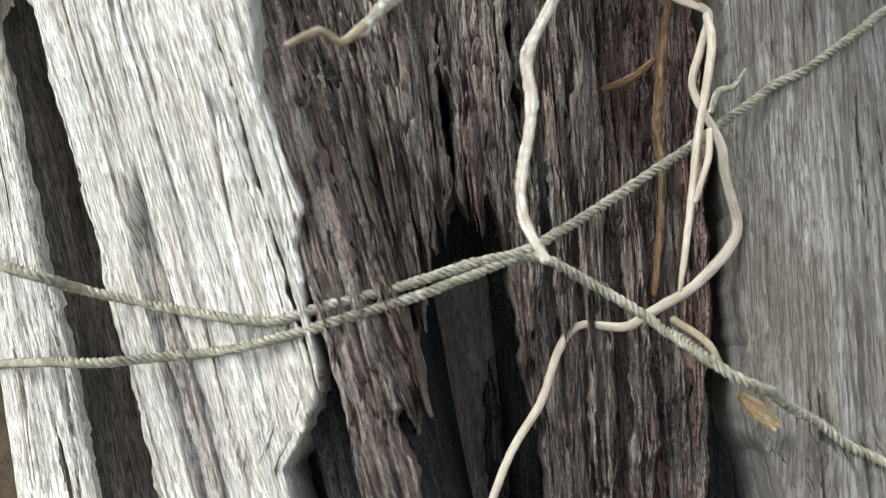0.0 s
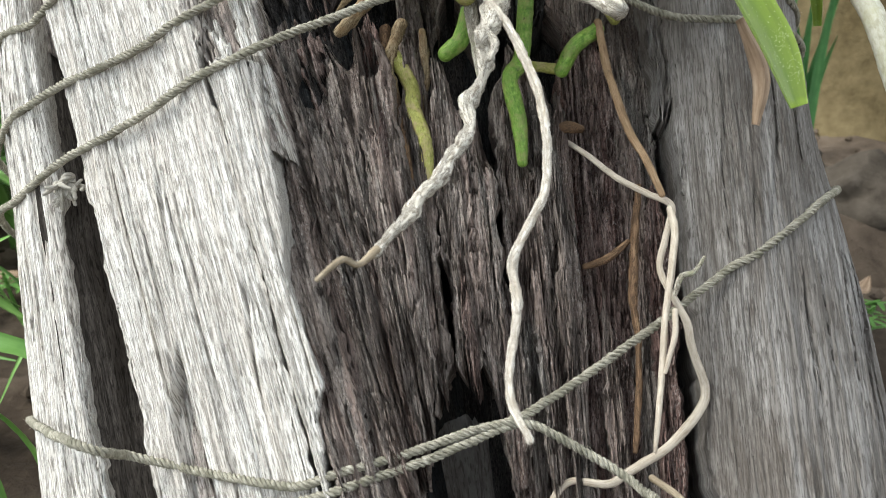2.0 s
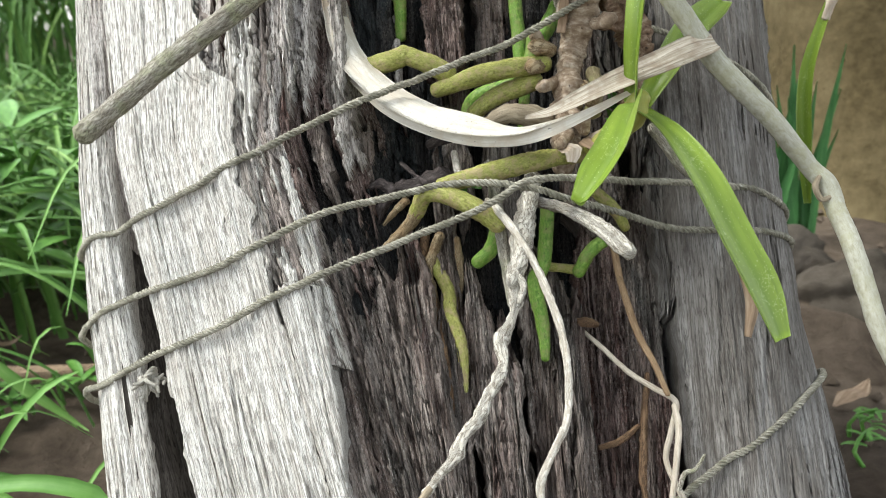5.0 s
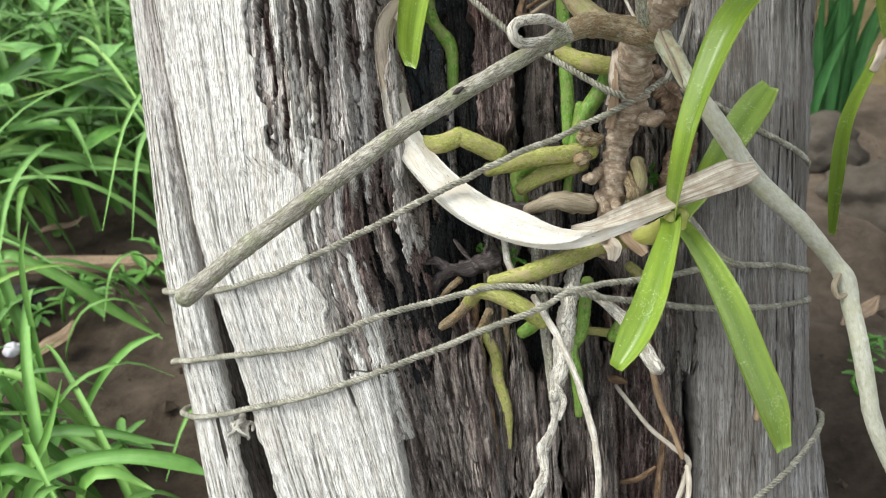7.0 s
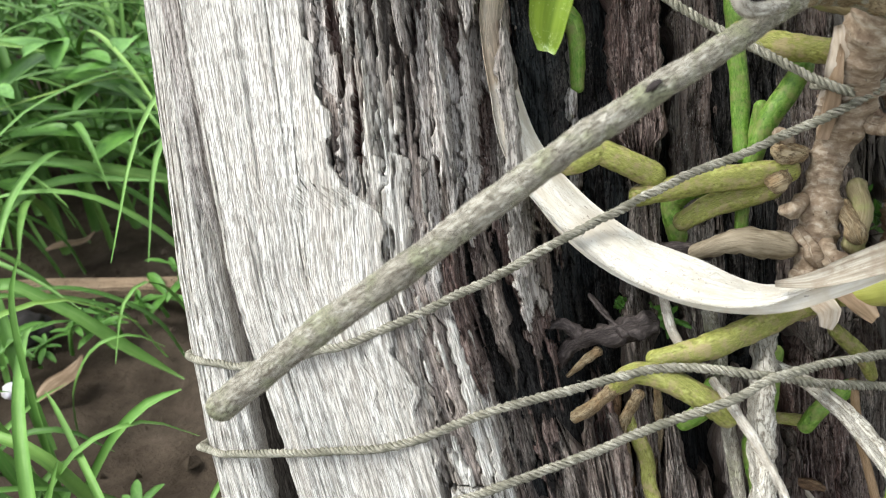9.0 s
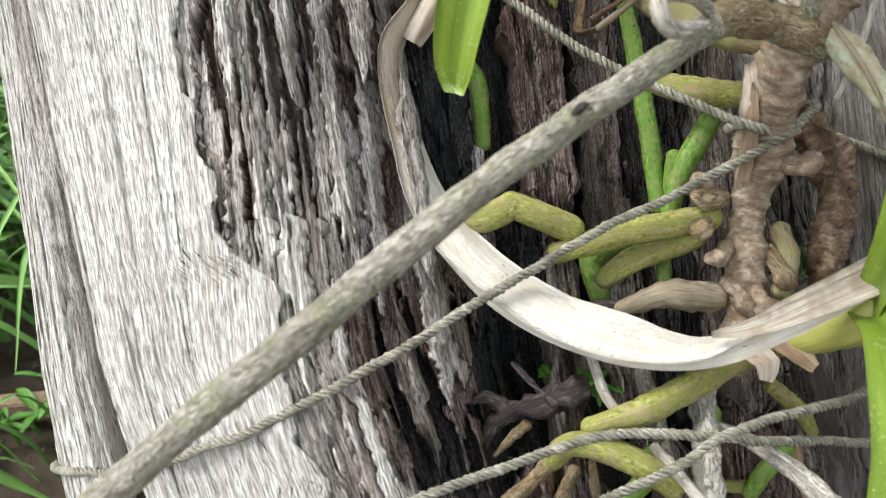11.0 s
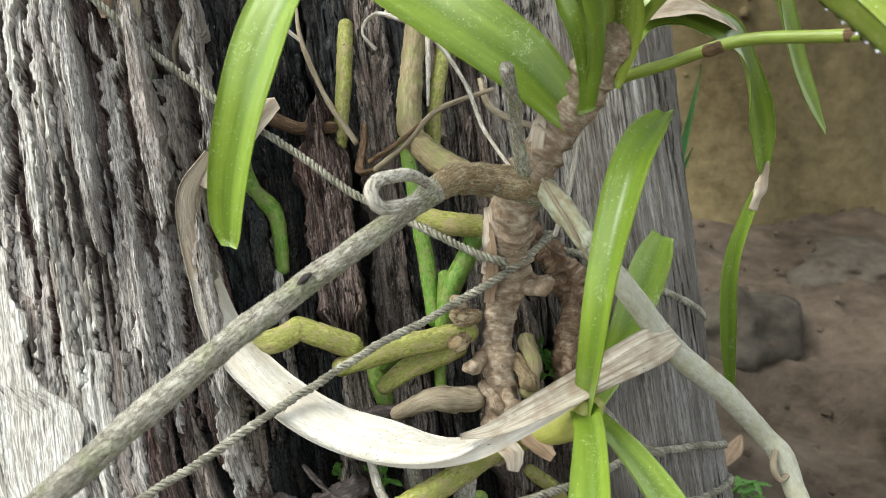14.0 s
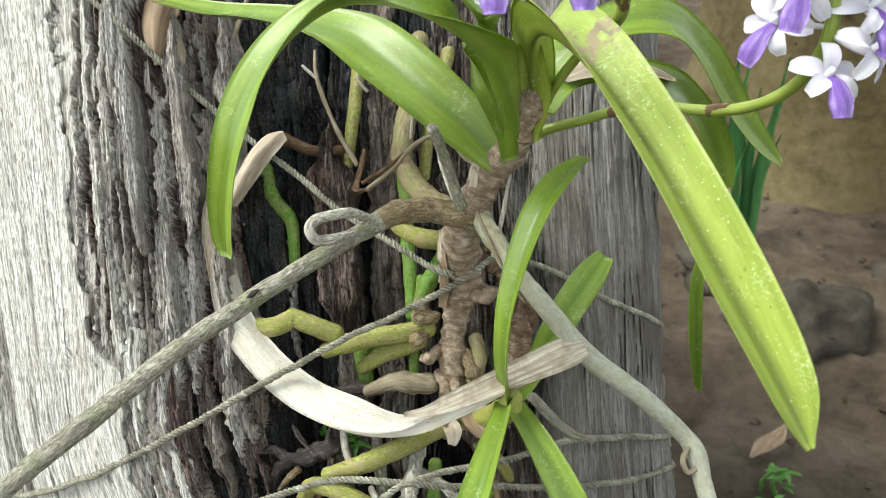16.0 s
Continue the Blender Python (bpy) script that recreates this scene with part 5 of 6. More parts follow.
root([(0.0760, 0.390, 0.054), (0.092, 0.370, 0.046), (0.108, 0.352, 0.034), (0.132, 0.334, 0.018), (0.150, 0.318, 0.004), (0.156, 0.309, 0.004), (0.158, 0.296, 0.006), (0.160, 0.281, 0.010), (0.164, 0.262, 0.008), (0.170, 0.240, 0.004), (0.19, 0.20, -0.005)], [0.0036, 0.0042, 0.0044, 0.0043, 0.0040, 0.0046, 0.0040, 0.0040, 0.0039, 0.0037, 0.0032], SILVER_ROOT, 0.04, 19, "thick silvery-green aerial root", 16, "aerial_root")
root([(0.152, 0.311, 0.008), (0.149, 0.306, 0.010), (0.151, 0.301, 0.009), (0.155, 0.302, 0.008)], [0.0012, 0.0013, 0.0012, 0.0010], TAN_ROOT, 0.1, 72)

root([(0.066, 0.409, 0.046), (0.057, 0.411, 0.051), (0.045, 0.4125, 0.0555), (0.034, 0.411, 0.063), (0.027, 0.4065, 0.070)], [0.0052, 0.0055, 0.0052, 0.0051, 0.0040], JOINT, 0.12, 101, "brown wrinkled root joint", 16)
# dry flower stalk remains and hair roots
root([(-0.014, 0.508, -0.004), (-0.013, 0.493, -0.004), (-0.005, 0.470, -0.008), (0.006, 0.449, -0.008)], [0.0006, 0.0010, 0.0012, 0.0013], TAN_ROOT, 0.2, 73)
root([(-0.020, 0.500, -0.004), (-0.013, 0.493, -0.004)], [0.0008, 0.0009], WHITE_ROOT, 0.2, 74)
root([(0.010, 0.456, -0.006), (0.008, 0.446, -0.004), (0.006, 0.436, -0.002), (0.012, 0.435, 0.001)], [0.0009, 0.0014, 0.0016, 0.0010], ORANGE_ROOT, 0.5, 75, "dried brown flower stalk end")
root([(0.012, 0.435, 0.001), (0.024, 0.443, 0.005), (0.038, 0.454, 0.012), (0.058, 0.457, 0.022)], [0.0013, 0.0011, 0.0011, 0.0009], TAN_ROOT, 0.12, 76)
root([(0.010, 0.438, 0.002), (0.022, 0.444, 0.006), (0.035, 0.453, 0.010)], [0.0010, 0.0009, 0.0006], ORANGE_ROOT, 0.12, 77)
root([(0.015, 0.477, 0.020), (0.011, 0.483, 0.020), (0.013, 0.489, 0.020), (0.020, 0.491, 0.020), (0.035, 0.480, 0.025), (0.046, 0.458, 0.030), (0.049, 0.436, 0.040), (0.055, 0.416, 0.052)], [0.0008, 0.0007, 0.0009, 0.0010, 0.0009, 0.0008, 0.0007, 0.0006], WHITE_ROOT, 0.2, 78)
root([(0.020, 0.491, 0.020), (0.023, 0.495, 0.021)], [0.0008, 0.0005], WHITE_ROOT, 0.2, 79)
root([(0.038, 0.495, 0.010), (0.036, 0.475, 0.012), (0.034, 0.456, 0.012)], [0.0008, 0.0010, 0.0005], WHITE_ROOT, 0.2, 90)
root([(-0.060, 0.470, 0.004), (-0.062, 0.490, 0.004), (-0.052, 0.512, 0.006), (-0.045, 0.530, 0.008)], [0.0007, 0.0011, 0.0011, 0.0010], TAN_ROOT, 0.2, 91)
root([(0.058, 0.470, 0.000), (0.056, 0.452, 0.02), (0.060, 0.438, 0.040), (0.070, 0.430, 0.050)], [0.0012, 0.0013, 0.0012, 0.0010], TAN_ROOT, 0.1, 92)
root([(0.063, 0.414, 0.054), (0.070, 0.395, 0.058), (0.081, 0.375, 0.050)], [0.0007, 0.0007, 0.0005], TAN_ROOT, 0.1, 93)
root([(0.078, 0.425, 0.058), (0.074, 0.408, 0.050), (0.070, 0.395, 0.040)], [0.0008, 0.0010, 0.0009], WHITE_ROOT, 0.1, 94)

# strap leaves of the crown
leaf([(0.081, 0.430, 0.068), (0.080, 0.440, 0.085), (0.073, 0.452, 0.105), (0.056, 0.465, 0.115), (0.038, 0.475, 0.112), (0.018, 0.478, 0.108), (0.001, 0.470, 0.104), (-0.0145, 0.455, 0.098), (-0.0255, 0.435, 0.090), (-0.0335, 0.417, 0.074), (-0.0375, 0.404, 0.061), (-0.0385, 0.397, 0.055)], [0.013, 0.018, 0.022, 0.024, 0.025, 0.025, 0.0245, 0.022, 0.019, 0.0165, 0.013, 0.006],
     [(-0.7, 0.6, -0.3), (-0.7, 0.7, 0.0), (-0.5, 0.8, 0.3), (-0.3, 0.85, 0.4), (-0.2, 0.85, 0.5), (-0.2, 0.8, 0.55), (-0.35, 0.6, 0.7), (-0.4, 0.4, 0.85), (-0.35, 0.2, 0.92), (-0.3, 0.15, 0.95), (-0.3, 0.15, 0.95), (-0.3, 0.15, 0.95)], LEAF, "long arching green strap leaf with an uneven tip", fold=0.42, thick=0.0014)
leaf([(0.075, 0.428, 0.063), (0.067, 0.437, 0.067), (0.055, 0.450, 0.068), (0.030, 0.475, 0.060), (0.008, 0.491, 0.052), (-0.023, 0.502, 0.045), (-0.052, 0.511, 0.035), (-0.080, 0.522, 0.028)], [0.010, 0.018, 0.024, 0.028, 0.028, 0.026, 0.021, 0.012], [(-0.5, 0.3, 0.8), (-0.4, 0.3, 0.85), (-0.3, 0.2, 0.9), (-0.2, 0.3, 0.9), (-0.1, 0.6, 0.7), (0, 0.8, 0.6), (0, 0.8, 0.6), (0, 0.8, 0.6)], LEAF, "broad green strap leaf bending away", fold=0.35, thick=0.0014)
leaf([(0.080, 0.436, 0.074), (0.079, 0.448, 0.092), (0.070, 0.466, 0.108), (0.054, 0.484, 0.116), (0.030, 0.500, 0.118), (0.0, 0.51, 0.11)], [0.012, 0.018, 0.021, 0.021, 0.020, 0.010], [(-0.8, 0.3, 0.0), (-0.7, 0.5, 0.2), (-0.5, 0.7, 0.4), (-0.3, 0.8, 0.4), (-0.2, 0.8, 0.4), (-0.2, 0.8, 0.4)], LEAF, fold=0.4, thick=0.0014)
leaf([(0.088, 0.444, 0.078), (0.086, 0.459, 0.098), (0.0895, 0.458, 0.120), (0.0980, 0.442, 0.140), (0.1060, 0.422, 0.155), (0.1163, 0.395, 0.168), (0.1280, 0.362, 0.178), (0.1365, 0.338, 0.184), (0.141, 0.325, 0.186)], [0.016, 0.022, 0.0258, 0.0265, 0.0256, 0.0240, 0.0225, 0.0168, 0.003], [(0.1, 0.7, -0.2), (0.1, 0.8, 0.45), (0.15, 0.65, 0.72), (0.25, 0.5, 0.82), (0.33, 0.45, 0.82), (0.35, 0.4, 0.85), (0.35, 0.35, 0.87), (0.35, 0.35, 0.87), (0.35, 0.35, 0.87)], LIME, "long yellow-green strap leaf with a brown torn base", fold=[0.9, 1.0, 1.0, 0.85, 0.70, 0.62, 0.58, 0.55, 0.4], thick=0.0014, cols=17, step=0.002)
leaf([(0.090, 0.450, 0.075), (0.097, 0.464, 0.080), (0.118, 0.477, 0.080), (0.141, 0.480, 0.075), (0.162, 0.474, 0.050), (0.183, 0.458, 0.020), (0.198, 0.448, 0.002), (0.210, 0.442, -0.012)], [0.010, 0.016, 0.0185, 0.019, 0.018, 0.016, 0.012, 0.004], [(-0.2, 0.4, 0.9), (-0.1, 0.4, 0.9), (0, 0.35, 0.93), (0.1, 0.2, 0.97), (0.15, 0.1, 1), (0.15, 0.1, 1), (0.15, 0.1, 1), (0.15, 0.1, 1)], LEAF, fold=0.3, thick=0.0014)
leaf([(0.092, 0.448, 0.066), (0.102, 0.462, 0.060), (0.117, 0.468, 0.055), (0.135, 0.468, 0.045), (0.154, 0.466, 0.030), (0.172, 0.458, 0.002), (0.182, 0.445, -0.015), (0.188, 0.430, -0.029)], [0.010, 0.014, 0.017, 0.018, 0.019, 0.019, 0.016, 0.006], [(0, 0.5, 0.85), (0, 0.45, 0.9), (0, 0.3, 0.95), (0.05, 0.2, 0.97), (0.1, 0.1, 1), (0.1, 0.05, 1), (0.1, 0, 1), (0.1, 0, 1)], LEAF, "strap leaf with a browned edge", fold=0.3, thick=0.0014)
leaf([(0.100, 0.464, 0.066), (0.117, 0.472, 0.062), (0.134, 0.473, 0.052), (0.152, 0.470, 0.036)], [0.009, 0.017, 0.014, 0.003], [(0, 0.55, 0.8)] * 4, PAPERY, "dry papery leaf remnant", fold=-0.4, thick=0.0006, ripple=0.05)
leaf([(0.1885, 0.427, -0.029), (0.184, 0.415, -0.040), (0.178, 0.392, -0.055), (0.178, 0.361, -0.070), (0.1805, 0.334, -0.084)], [0.004, 0.006, 0.0078, 0.0080, 0.004], [(-0.6, 0.1, 0.8)] * 5, LEAF, "hanging strap leaf below a dry joint", fold=0.3, thick=0.0014)
root([(0.189, 0.434, -0.026), (0.187, 0.424, -0.031), (0.185, 0.416, -0.038)], [0.0012, 0.0024, 0.0018], PAPERY, 0.3, 95)
leaf([(0.084, 0.438, 0.070), (0.087, 0.452, 0.084), (0.086, 0.466, 0.096)], [0.013, 0.017, 0.010], [(-0.2, -0.6, 0.8), (-0.2, -0.4, 0.9), (-0.2, -0.4, 0.9)], LIME, fold=0.5)

# water drops lying along the long leaf's channel
for k, f in enumerate((0.12, 0.28, 0.42, 0.52, 0.62)):
    x, s, d = 0.1060 + 0.0103 * f, 0.422 - 0.027 * f, 0.1560 + 0.013 * f
    tube("water_drop", at_face([(x - 0.0006, s + 0.0010, d), (x, s, d + 0.0006), (x + 0.0005, s - 0.0012, d)]), [0.0008, 0.0013 + 0.0003 * (k % 2), 0.0007], DROP, orchid, 10, 0.0005, 0.15, k, "clear water drop")

# flower stalks
stalk = tube("flower_stalk", at_face([(0.080, 0.436, 0.058), (0.093, 0.442, 0.062), (0.107, 0.443, 0.070), (0.126, 0.442, 0.088), (0.148, 0.432, 0.110), (0.161, 0.430, 0.126), (0.168, 0.434, 0.140), (0.171, 0.442, 0.151), (0.171, 0.455, 0.158), (0.171, 0.470, 0.163), (0.170, 0.495, 0.165)]), [0.0022, 0.0022, 0.0020, 0.0020, 0.0020, 0.0020, 0.0021, 0.0022, 0.0020, 0.0018, 0.0010], STALK, orchid, 12, 0.0015, 0.04, 96, "arching green flower stalk")
for p0, p1 in (((0.117, 0.4428, 0.0795), (0.120, 0.4426, 0.0825)), ((0.146, 0.4328, 0.108), (0.151, 0.4318, 0.113))):
    tube("node", at_face([p0, p1]), 0.00215, ORANGE_ROOT, stalk, 12, 0.001, 0.05, 97)
stalk_b = tube("flower_stalk", at_face([(0.090, 0.446, 0.072), (0.098, 0.455, 0.088), (0.106, 0.459, 0.106), (0.111, 0.457, 0.126), (0.1115, 0.454, 0.148), (0.1075, 0.454, 0.167), (0.100, 0.4575, 0.180), (0.09, 0.468, 0.185)]), [0.0018, 0.0019, 0.0019, 0.0020, 0.0021, 0.0019, 0.0017, 0.0012], STALK, orchid, 12, 0.0015, 0.05, 98)
tube("node", at_face([(0.1110, 0.4537, 0.1515), (0.1098, 0.4535, 0.1580)]), 0.0022, ORANGE_ROOT, stalk_b, 12, 0.001, 0.12, 99)


def flower(centre, out, up, from_stalk, scale=1.0, seed=0):
    """White tepals round a violet lip; out is where it looks, up its upper side."""
    rnd = np.random.RandomState(seed)
    o = np.array(out, float) / np.linalg.norm(out)
    u = np.array(up, float) - o * (np.array(up, float) @ o)
    u /= np.linalg.norm(u)
    r = np.cross(u, o)
    c = at_face([centre])[0]
    W = lambda a, b, k: c + scale * (r * a + u * b + o * k)
    body = tube("flower", [at_face([from_stalk])[0], (at_face([from_stalk])[0] * 0.45 + c * 0.55) - o * 0.002, W(0, 0, -0.001), W(0, 0.0005, 0.003)], [0.0008, 0.0010, 0.0016 * scale, 0.0013 * scale], PETAL, orchid, 8, 0.001, 0.05, seed, "white and violet orchid flower")
    for ang, ln, w in ((90, 0.010, 0.0056), (18, 0.0112, 0.0064), (162, 0.0112, 0.0064), (-42, 0.0105, 0.0058), (222, 0.0105, 0.0058)):
        a = radians(ang + rnd.uniform(-10, 10))
        dx, dy = math.cos(a), math.sin(a)
        k = rnd.uniform(-0.0045, 0.0045)
        up_v = o * 0.9 - (r * dx + u * dy) * 0.25
        mesh("petal", *blade_data([W(dx * 0.001, dy * 0.001, 0), W(dx * ln * 0.45, dy * ln * 0.45, 0.0018 + k * 0.5), W(dx * ln * 0.8, dy * ln * 0.8, 0.001 + k), W(dx * ln, dy * ln, -0.001 + k)], [0.0025 * scale, w * scale, w * 0.95 * scale, 0.003 * scale], [up_v] * 4, fold=0.28 + 0.25 * rnd.rand(), thick=0.0006, step=0.0009, cols=9, ripple=0.12, seed=seed + int(ang)), PETAL, body)
    mesh("lip", *blade_data([W(0, -0.001, 0.002), W(0, -0.005, 0.0055), W(0, -0.011, 0.0065), W(0, -0.0155, 0.0055)], [0.0032 * scale, 0.0058 * scale, 0.0085 * scale, 0.0062 * scale], [o * 0.8 + u * 0.5, o * 0.8 + u * 0.5, o, o], fold=-0.34, thick=0.0008, step=0.0009, cols=9, ripple=0.11, seed=seed + 5), LIP, body, label="violet lip")
    return body


DOWN_UP = (0, 0.25, 0.97)
flower((0.1685, 0.428, 0.152), (0.1, -0.75, 0.55), DOWN_UP, (0.1685, 0.4345, 0.1405), 0.95, 1)
flower((0.157, 0.447, 0.148), (-0.6, -0.7, 0.3), (0.3, -0.2, 0.9), (0.1705, 0.443, 0.152), 0.95, 2)
flower((0.180, 0.434, 0.156), (0.6, -0.7, 0.5), (0.1, 0.2, 0.95), (0.1705, 0.442, 0.151), 1.0, 3)
flower((0.181, 0.447, 0.156), (0.3, -0.8, 0.4), DOWN_UP, (0.171, 0.450, 0.156), 1.0, 4)
flower((0.163, 0.454, 0.158), (-0.4, -0.8, 0.4), (0.2, 0.1, 0.95), (0.171, 0.452, 0.157), 1.0, 5)
flower((0.179, 0.460, 0.165), (0.5, -0.7, 0.5), DOWN_UP, (0.171, 0.461, 0.160), 1.0, 6)
flower((0.165, 0.470, 0.168), (-0.3, -0.8, 0.5), DOWN_UP, (0.171, 0.468, 0.162), 0.95, 7)
flower((0.173, 0.482, 0.170), (0.1, -0.8, 0.6), DOWN_UP, (0.1705, 0.48, 0.164), 0.8, 8)
flower((0.0735, 0.452, 0.182), (-0.2, -0.8, 0.5), DOWN_UP, (0.092, 0.466, 0.184), 0.95, 9)
flower((0.0935, 0.450, 0.186), (0.1, -0.8, 0.5), DOWN_UP, (0.098, 0.458, 0.181), 0.95, 10)

# small offshoot
shoot = thing("orchid_plantlet", "small orchid offshoot with four fresh green strap leaves", "orchid")
tube("stem", at_face([(0.058, 0.326, 0.008), (0.066, 0.328, 0.020), (0.073, 0.331, 0.030), (0.076, 0.336, 0.036)]), [0.0034, 0.0046, 0.0058, 0.0040], YELLOWISH, shoot, 14, 0.001, 0.08, 100, "yellow-green stem base")
leaf([(0.0735, 0.333, 0.034), (0.0725, 0.328, 0.046), (0.067, 0.314, 0.060), (0.060, 0.297, 0.072), (0.053, 0.284, 0.079), (0.0455, 0.2735, 0.082)], [0.010, 0.012, 0.0145, 0.0155, 0.015, 0.007], [(-0.3, 0.6, 0.7), (-0.6, 0.4, 0.7), (-0.6, 0.3, 0.75), (-0.5, 0.3, 0.8), (-0.5, 0.3, 0.8), (-0.5, 0.3, 0.8)], LEAF, parent=shoot, fold=0.6)
leaf([(0.076, 0.332, 0.032), (0.084, 0.318, 0.042), (0.094, 0.298, 0.046), (0.105, 0.272, 0.043), (0.113, 0.254, 0.040), (0.119, 0.237, 0.036)], [0.010, 0.013, 0.015, 0.016, 0.0155, 0.008], [(0.4, 0.3, 0.8), (0.4, 0.3, 0.8), (0.3, 0.2, 0.9), (0.3, 0.2, 0.9), (0.3, 0.2, 0.9), (0.3, 0.2, 0.9)], LEAF, "green strap leaf yellowing at its tip", parent=shoot, fold=0.35)
leaf([(0.0745, 0.334, 0.034), (0.0735, 0.350, 0.056), (0.077, 0.374, 0.070), (0.088, 0.404, 0.072), (0.099, 0.420, 0.066), (0.109, 0.430, 0.058)], [0.0105, 0.0120, 0.0135, 0.0150, 0.0142, 0.007], [(-0.8, 0.0, 0.5), (-0.85, 0.0, 0.5), (-0.8, 0.2, 0.6), (-0.55, 0.35, 0.75), (-0.4, 0.5, 0.75), (-0.4, 0.5, 0.75)], LEAF, parent=shoot, fold=0.5)
leaf([(0.078, 0.336, 0.030), (0.087, 0.350, 0.032), (0.100, 0.370, 0.026), (0.112, 0.386, 0.016), (0.121, 0.397, 0.008)], [0.007, 0.011, 0.0145, 0.0145, 0.009], [(0.2, 0.3, 0.9), (0.1, 0.3, 0.9), (0, 0.3, 0.9), (0, 0.3, 0.9), (0, 0.3, 0.9)], LEAF, parent=shoot, fold=0.35)
leaf([(0.111, 0.278, 0.020), (0.119, 0.262, 0.012), (0.116, 0.244, 0.008)], [0.004, 0.0075, 0.003], [(0.2, 0, 1)] * 3, BROWN_LEAF, "withered brown leaf", parent=shoot, fold=-0.5, thick=0.0006, ripple=0.06)

# ---- loose dead leaves caught on the stump ----


def loose_leaf(points, widths, ups, mat, label, **kw):
    up = [np.array((1, 0, 0)) * u[0] + AXIS * u[1] + FACE * u[2] for u in ups]
    return tagged(blade("dried_leaf", at_face(points), widths, up, mat, None, **kw), label, "dead leaf", "dead leaves on the stump")


loose_leaf([(-0.048, 0.440, 0.018), (-0.0565, 0.422, 0.017), (-0.0515, 0.394, 0.016), (-0.045, 0.373, 0.018), (-0.030, 0.354, 0.022), (-0.012, 0.340, 0.026), (0.008, 0.3315, 0.029), (0.026, 0.3275, 0.0295), (0.040, 0.3300, 0.0290), (0.050, 0.3330, 0.0290)], [0.007, 0.013, 0.016, 0.017, 0.018, 0.018, 0.017, 0.011, 0.005, 0.002], [(0.9, 0.1, 0.4), (0.85, 0.1, 0.5), (0.75, 0.1, 0.6), (0.5, 0.3, 0.75), (0.4, 0.4, 0.8), (0.25, 0.5, 0.8), (0.0, 0.55, 0.8), (-0.1, 0.7, 0.6), (-0.2, 0.75, 0.6), (-0.2, 0.7, 0.7)], BENT_LEAF, "bleached dried strap leaf bent in a bow", fold=-0.22, thick=0.0010, ripple=0.02)
loose_leaf([(-0.046, 0.362, 0.014), (-0.030, 0.3445, 0.019), (-0.012, 0.3325, 0.023), (0.010, 0.3245, 0.026), (0.032, 0.3235, 0.0285), (0.052, 0.3300, 0.032), (0.074, 0.3390, 0.037)], [0.002, 0.0045, 0.0055, 0.0055, 0.005, 0.0045, 0.002], [(0.2, -0.2, 0.9), (0.2, -0.3, 0.9), (0.2, -0.35, 0.9), (0, -0.4, 0.9), (-0.1, -0.3, 0.95), (-0.2, -0.2, 1), (-0.2, 0, 1)], DRY_LEAF, "thin bleached lower fold of a dried leaf", fold=0.25, thick=0.0008, ripple=0.03, seed=2)
loose_leaf([(0.030, 0.3300, 0.0335), (0.040, 0.3310, 0.0350), (0.050, 0.3345, 0.0375), (0.066, 0.3405, 0.0405), (0.084, 0.3475, 0.042), (0.098, 0.3530, 0.043), (0.106, 0.3555, 0.042)], [0.002, 0.0050, 0.0078, 0.0102, 0.0124, 0.0136, 0.009], [(0, 0.3, 0.9), (-0.1, 0.3, 0.95), (-0.2, 0.2, 1), (-0.2, 0.2, 0.95), (-0.2, 0.2, 0.95), (-0.2, 0.2, 0.95), (-0.2, 0.2, 0.95)], BROWNISH, "grey-brown folded dried leaf end", fold=0.3, thick=0.0008, ripple=0.04, seed=3)
loose_leaf([(-0.050, 0.427, 0.016), (-0.043, 0.437, 0.020), (-0.035, 0.448, 0.024), (-0.028, 0.456, 0.024), (-0.024, 0.459, 0.021)], [0.008, 0.010, 0.0115, 0.0105, 0.008], [(0.5, 0.1, 0.9), (0.3, 0.1, 0.95), (0.1, 0.1, 0.95), (-0.2, 0.1, 0.95), (-0.3, 0.1, 0.95)], PAPERY, "curled brown end of a dried leaf", fold=-0.6, thick=0.0008, ripple=0.12, seed=5)
loose_leaf([(-0.083, 0.494, 0.022), (-0.083, 0.504, 0.026), (-0.082, 0.516, 0.026), (-0.078, 0.530, 0.024), (-0.07, 0.55, 0.02)], [0.003, 0.010, 0.016, 0.016, 0.010], [(0.3, 0.1, 0.95)] * 5, BROWN_LEAF, "brown dried leaf stuck above the twine", fold=-0.5, thick=0.0008, ripple=0.09, seed=6)
loose_leaf([(-0.077, 0.484, 0.016), (-0.074, 0.492, 0.021), (-0.073, 0.501, 0.024), (-0.076, 0.511, 0.024)], [0.002, 0.008, 0.010, 0.004], [(0.6, 0.1, 0.8)] * 4, PAPERY, "pale dried leaf scrap", fold=-0.5, thick=0.0008, ripple=0.07, seed=7)
loose_leaf([(0.093, 0.107, -0.008), (0.0985, 0.102, -0.006), (0.103, 0.098, -0.007)], [0.003, 0.006, 0.004], [(0.2, 0.2, 0.9)] * 3, JOINT, "brown bark scrap wedged in the wood", fold=-0.3, thick=0.0012, ripple=0.1, seed=8)


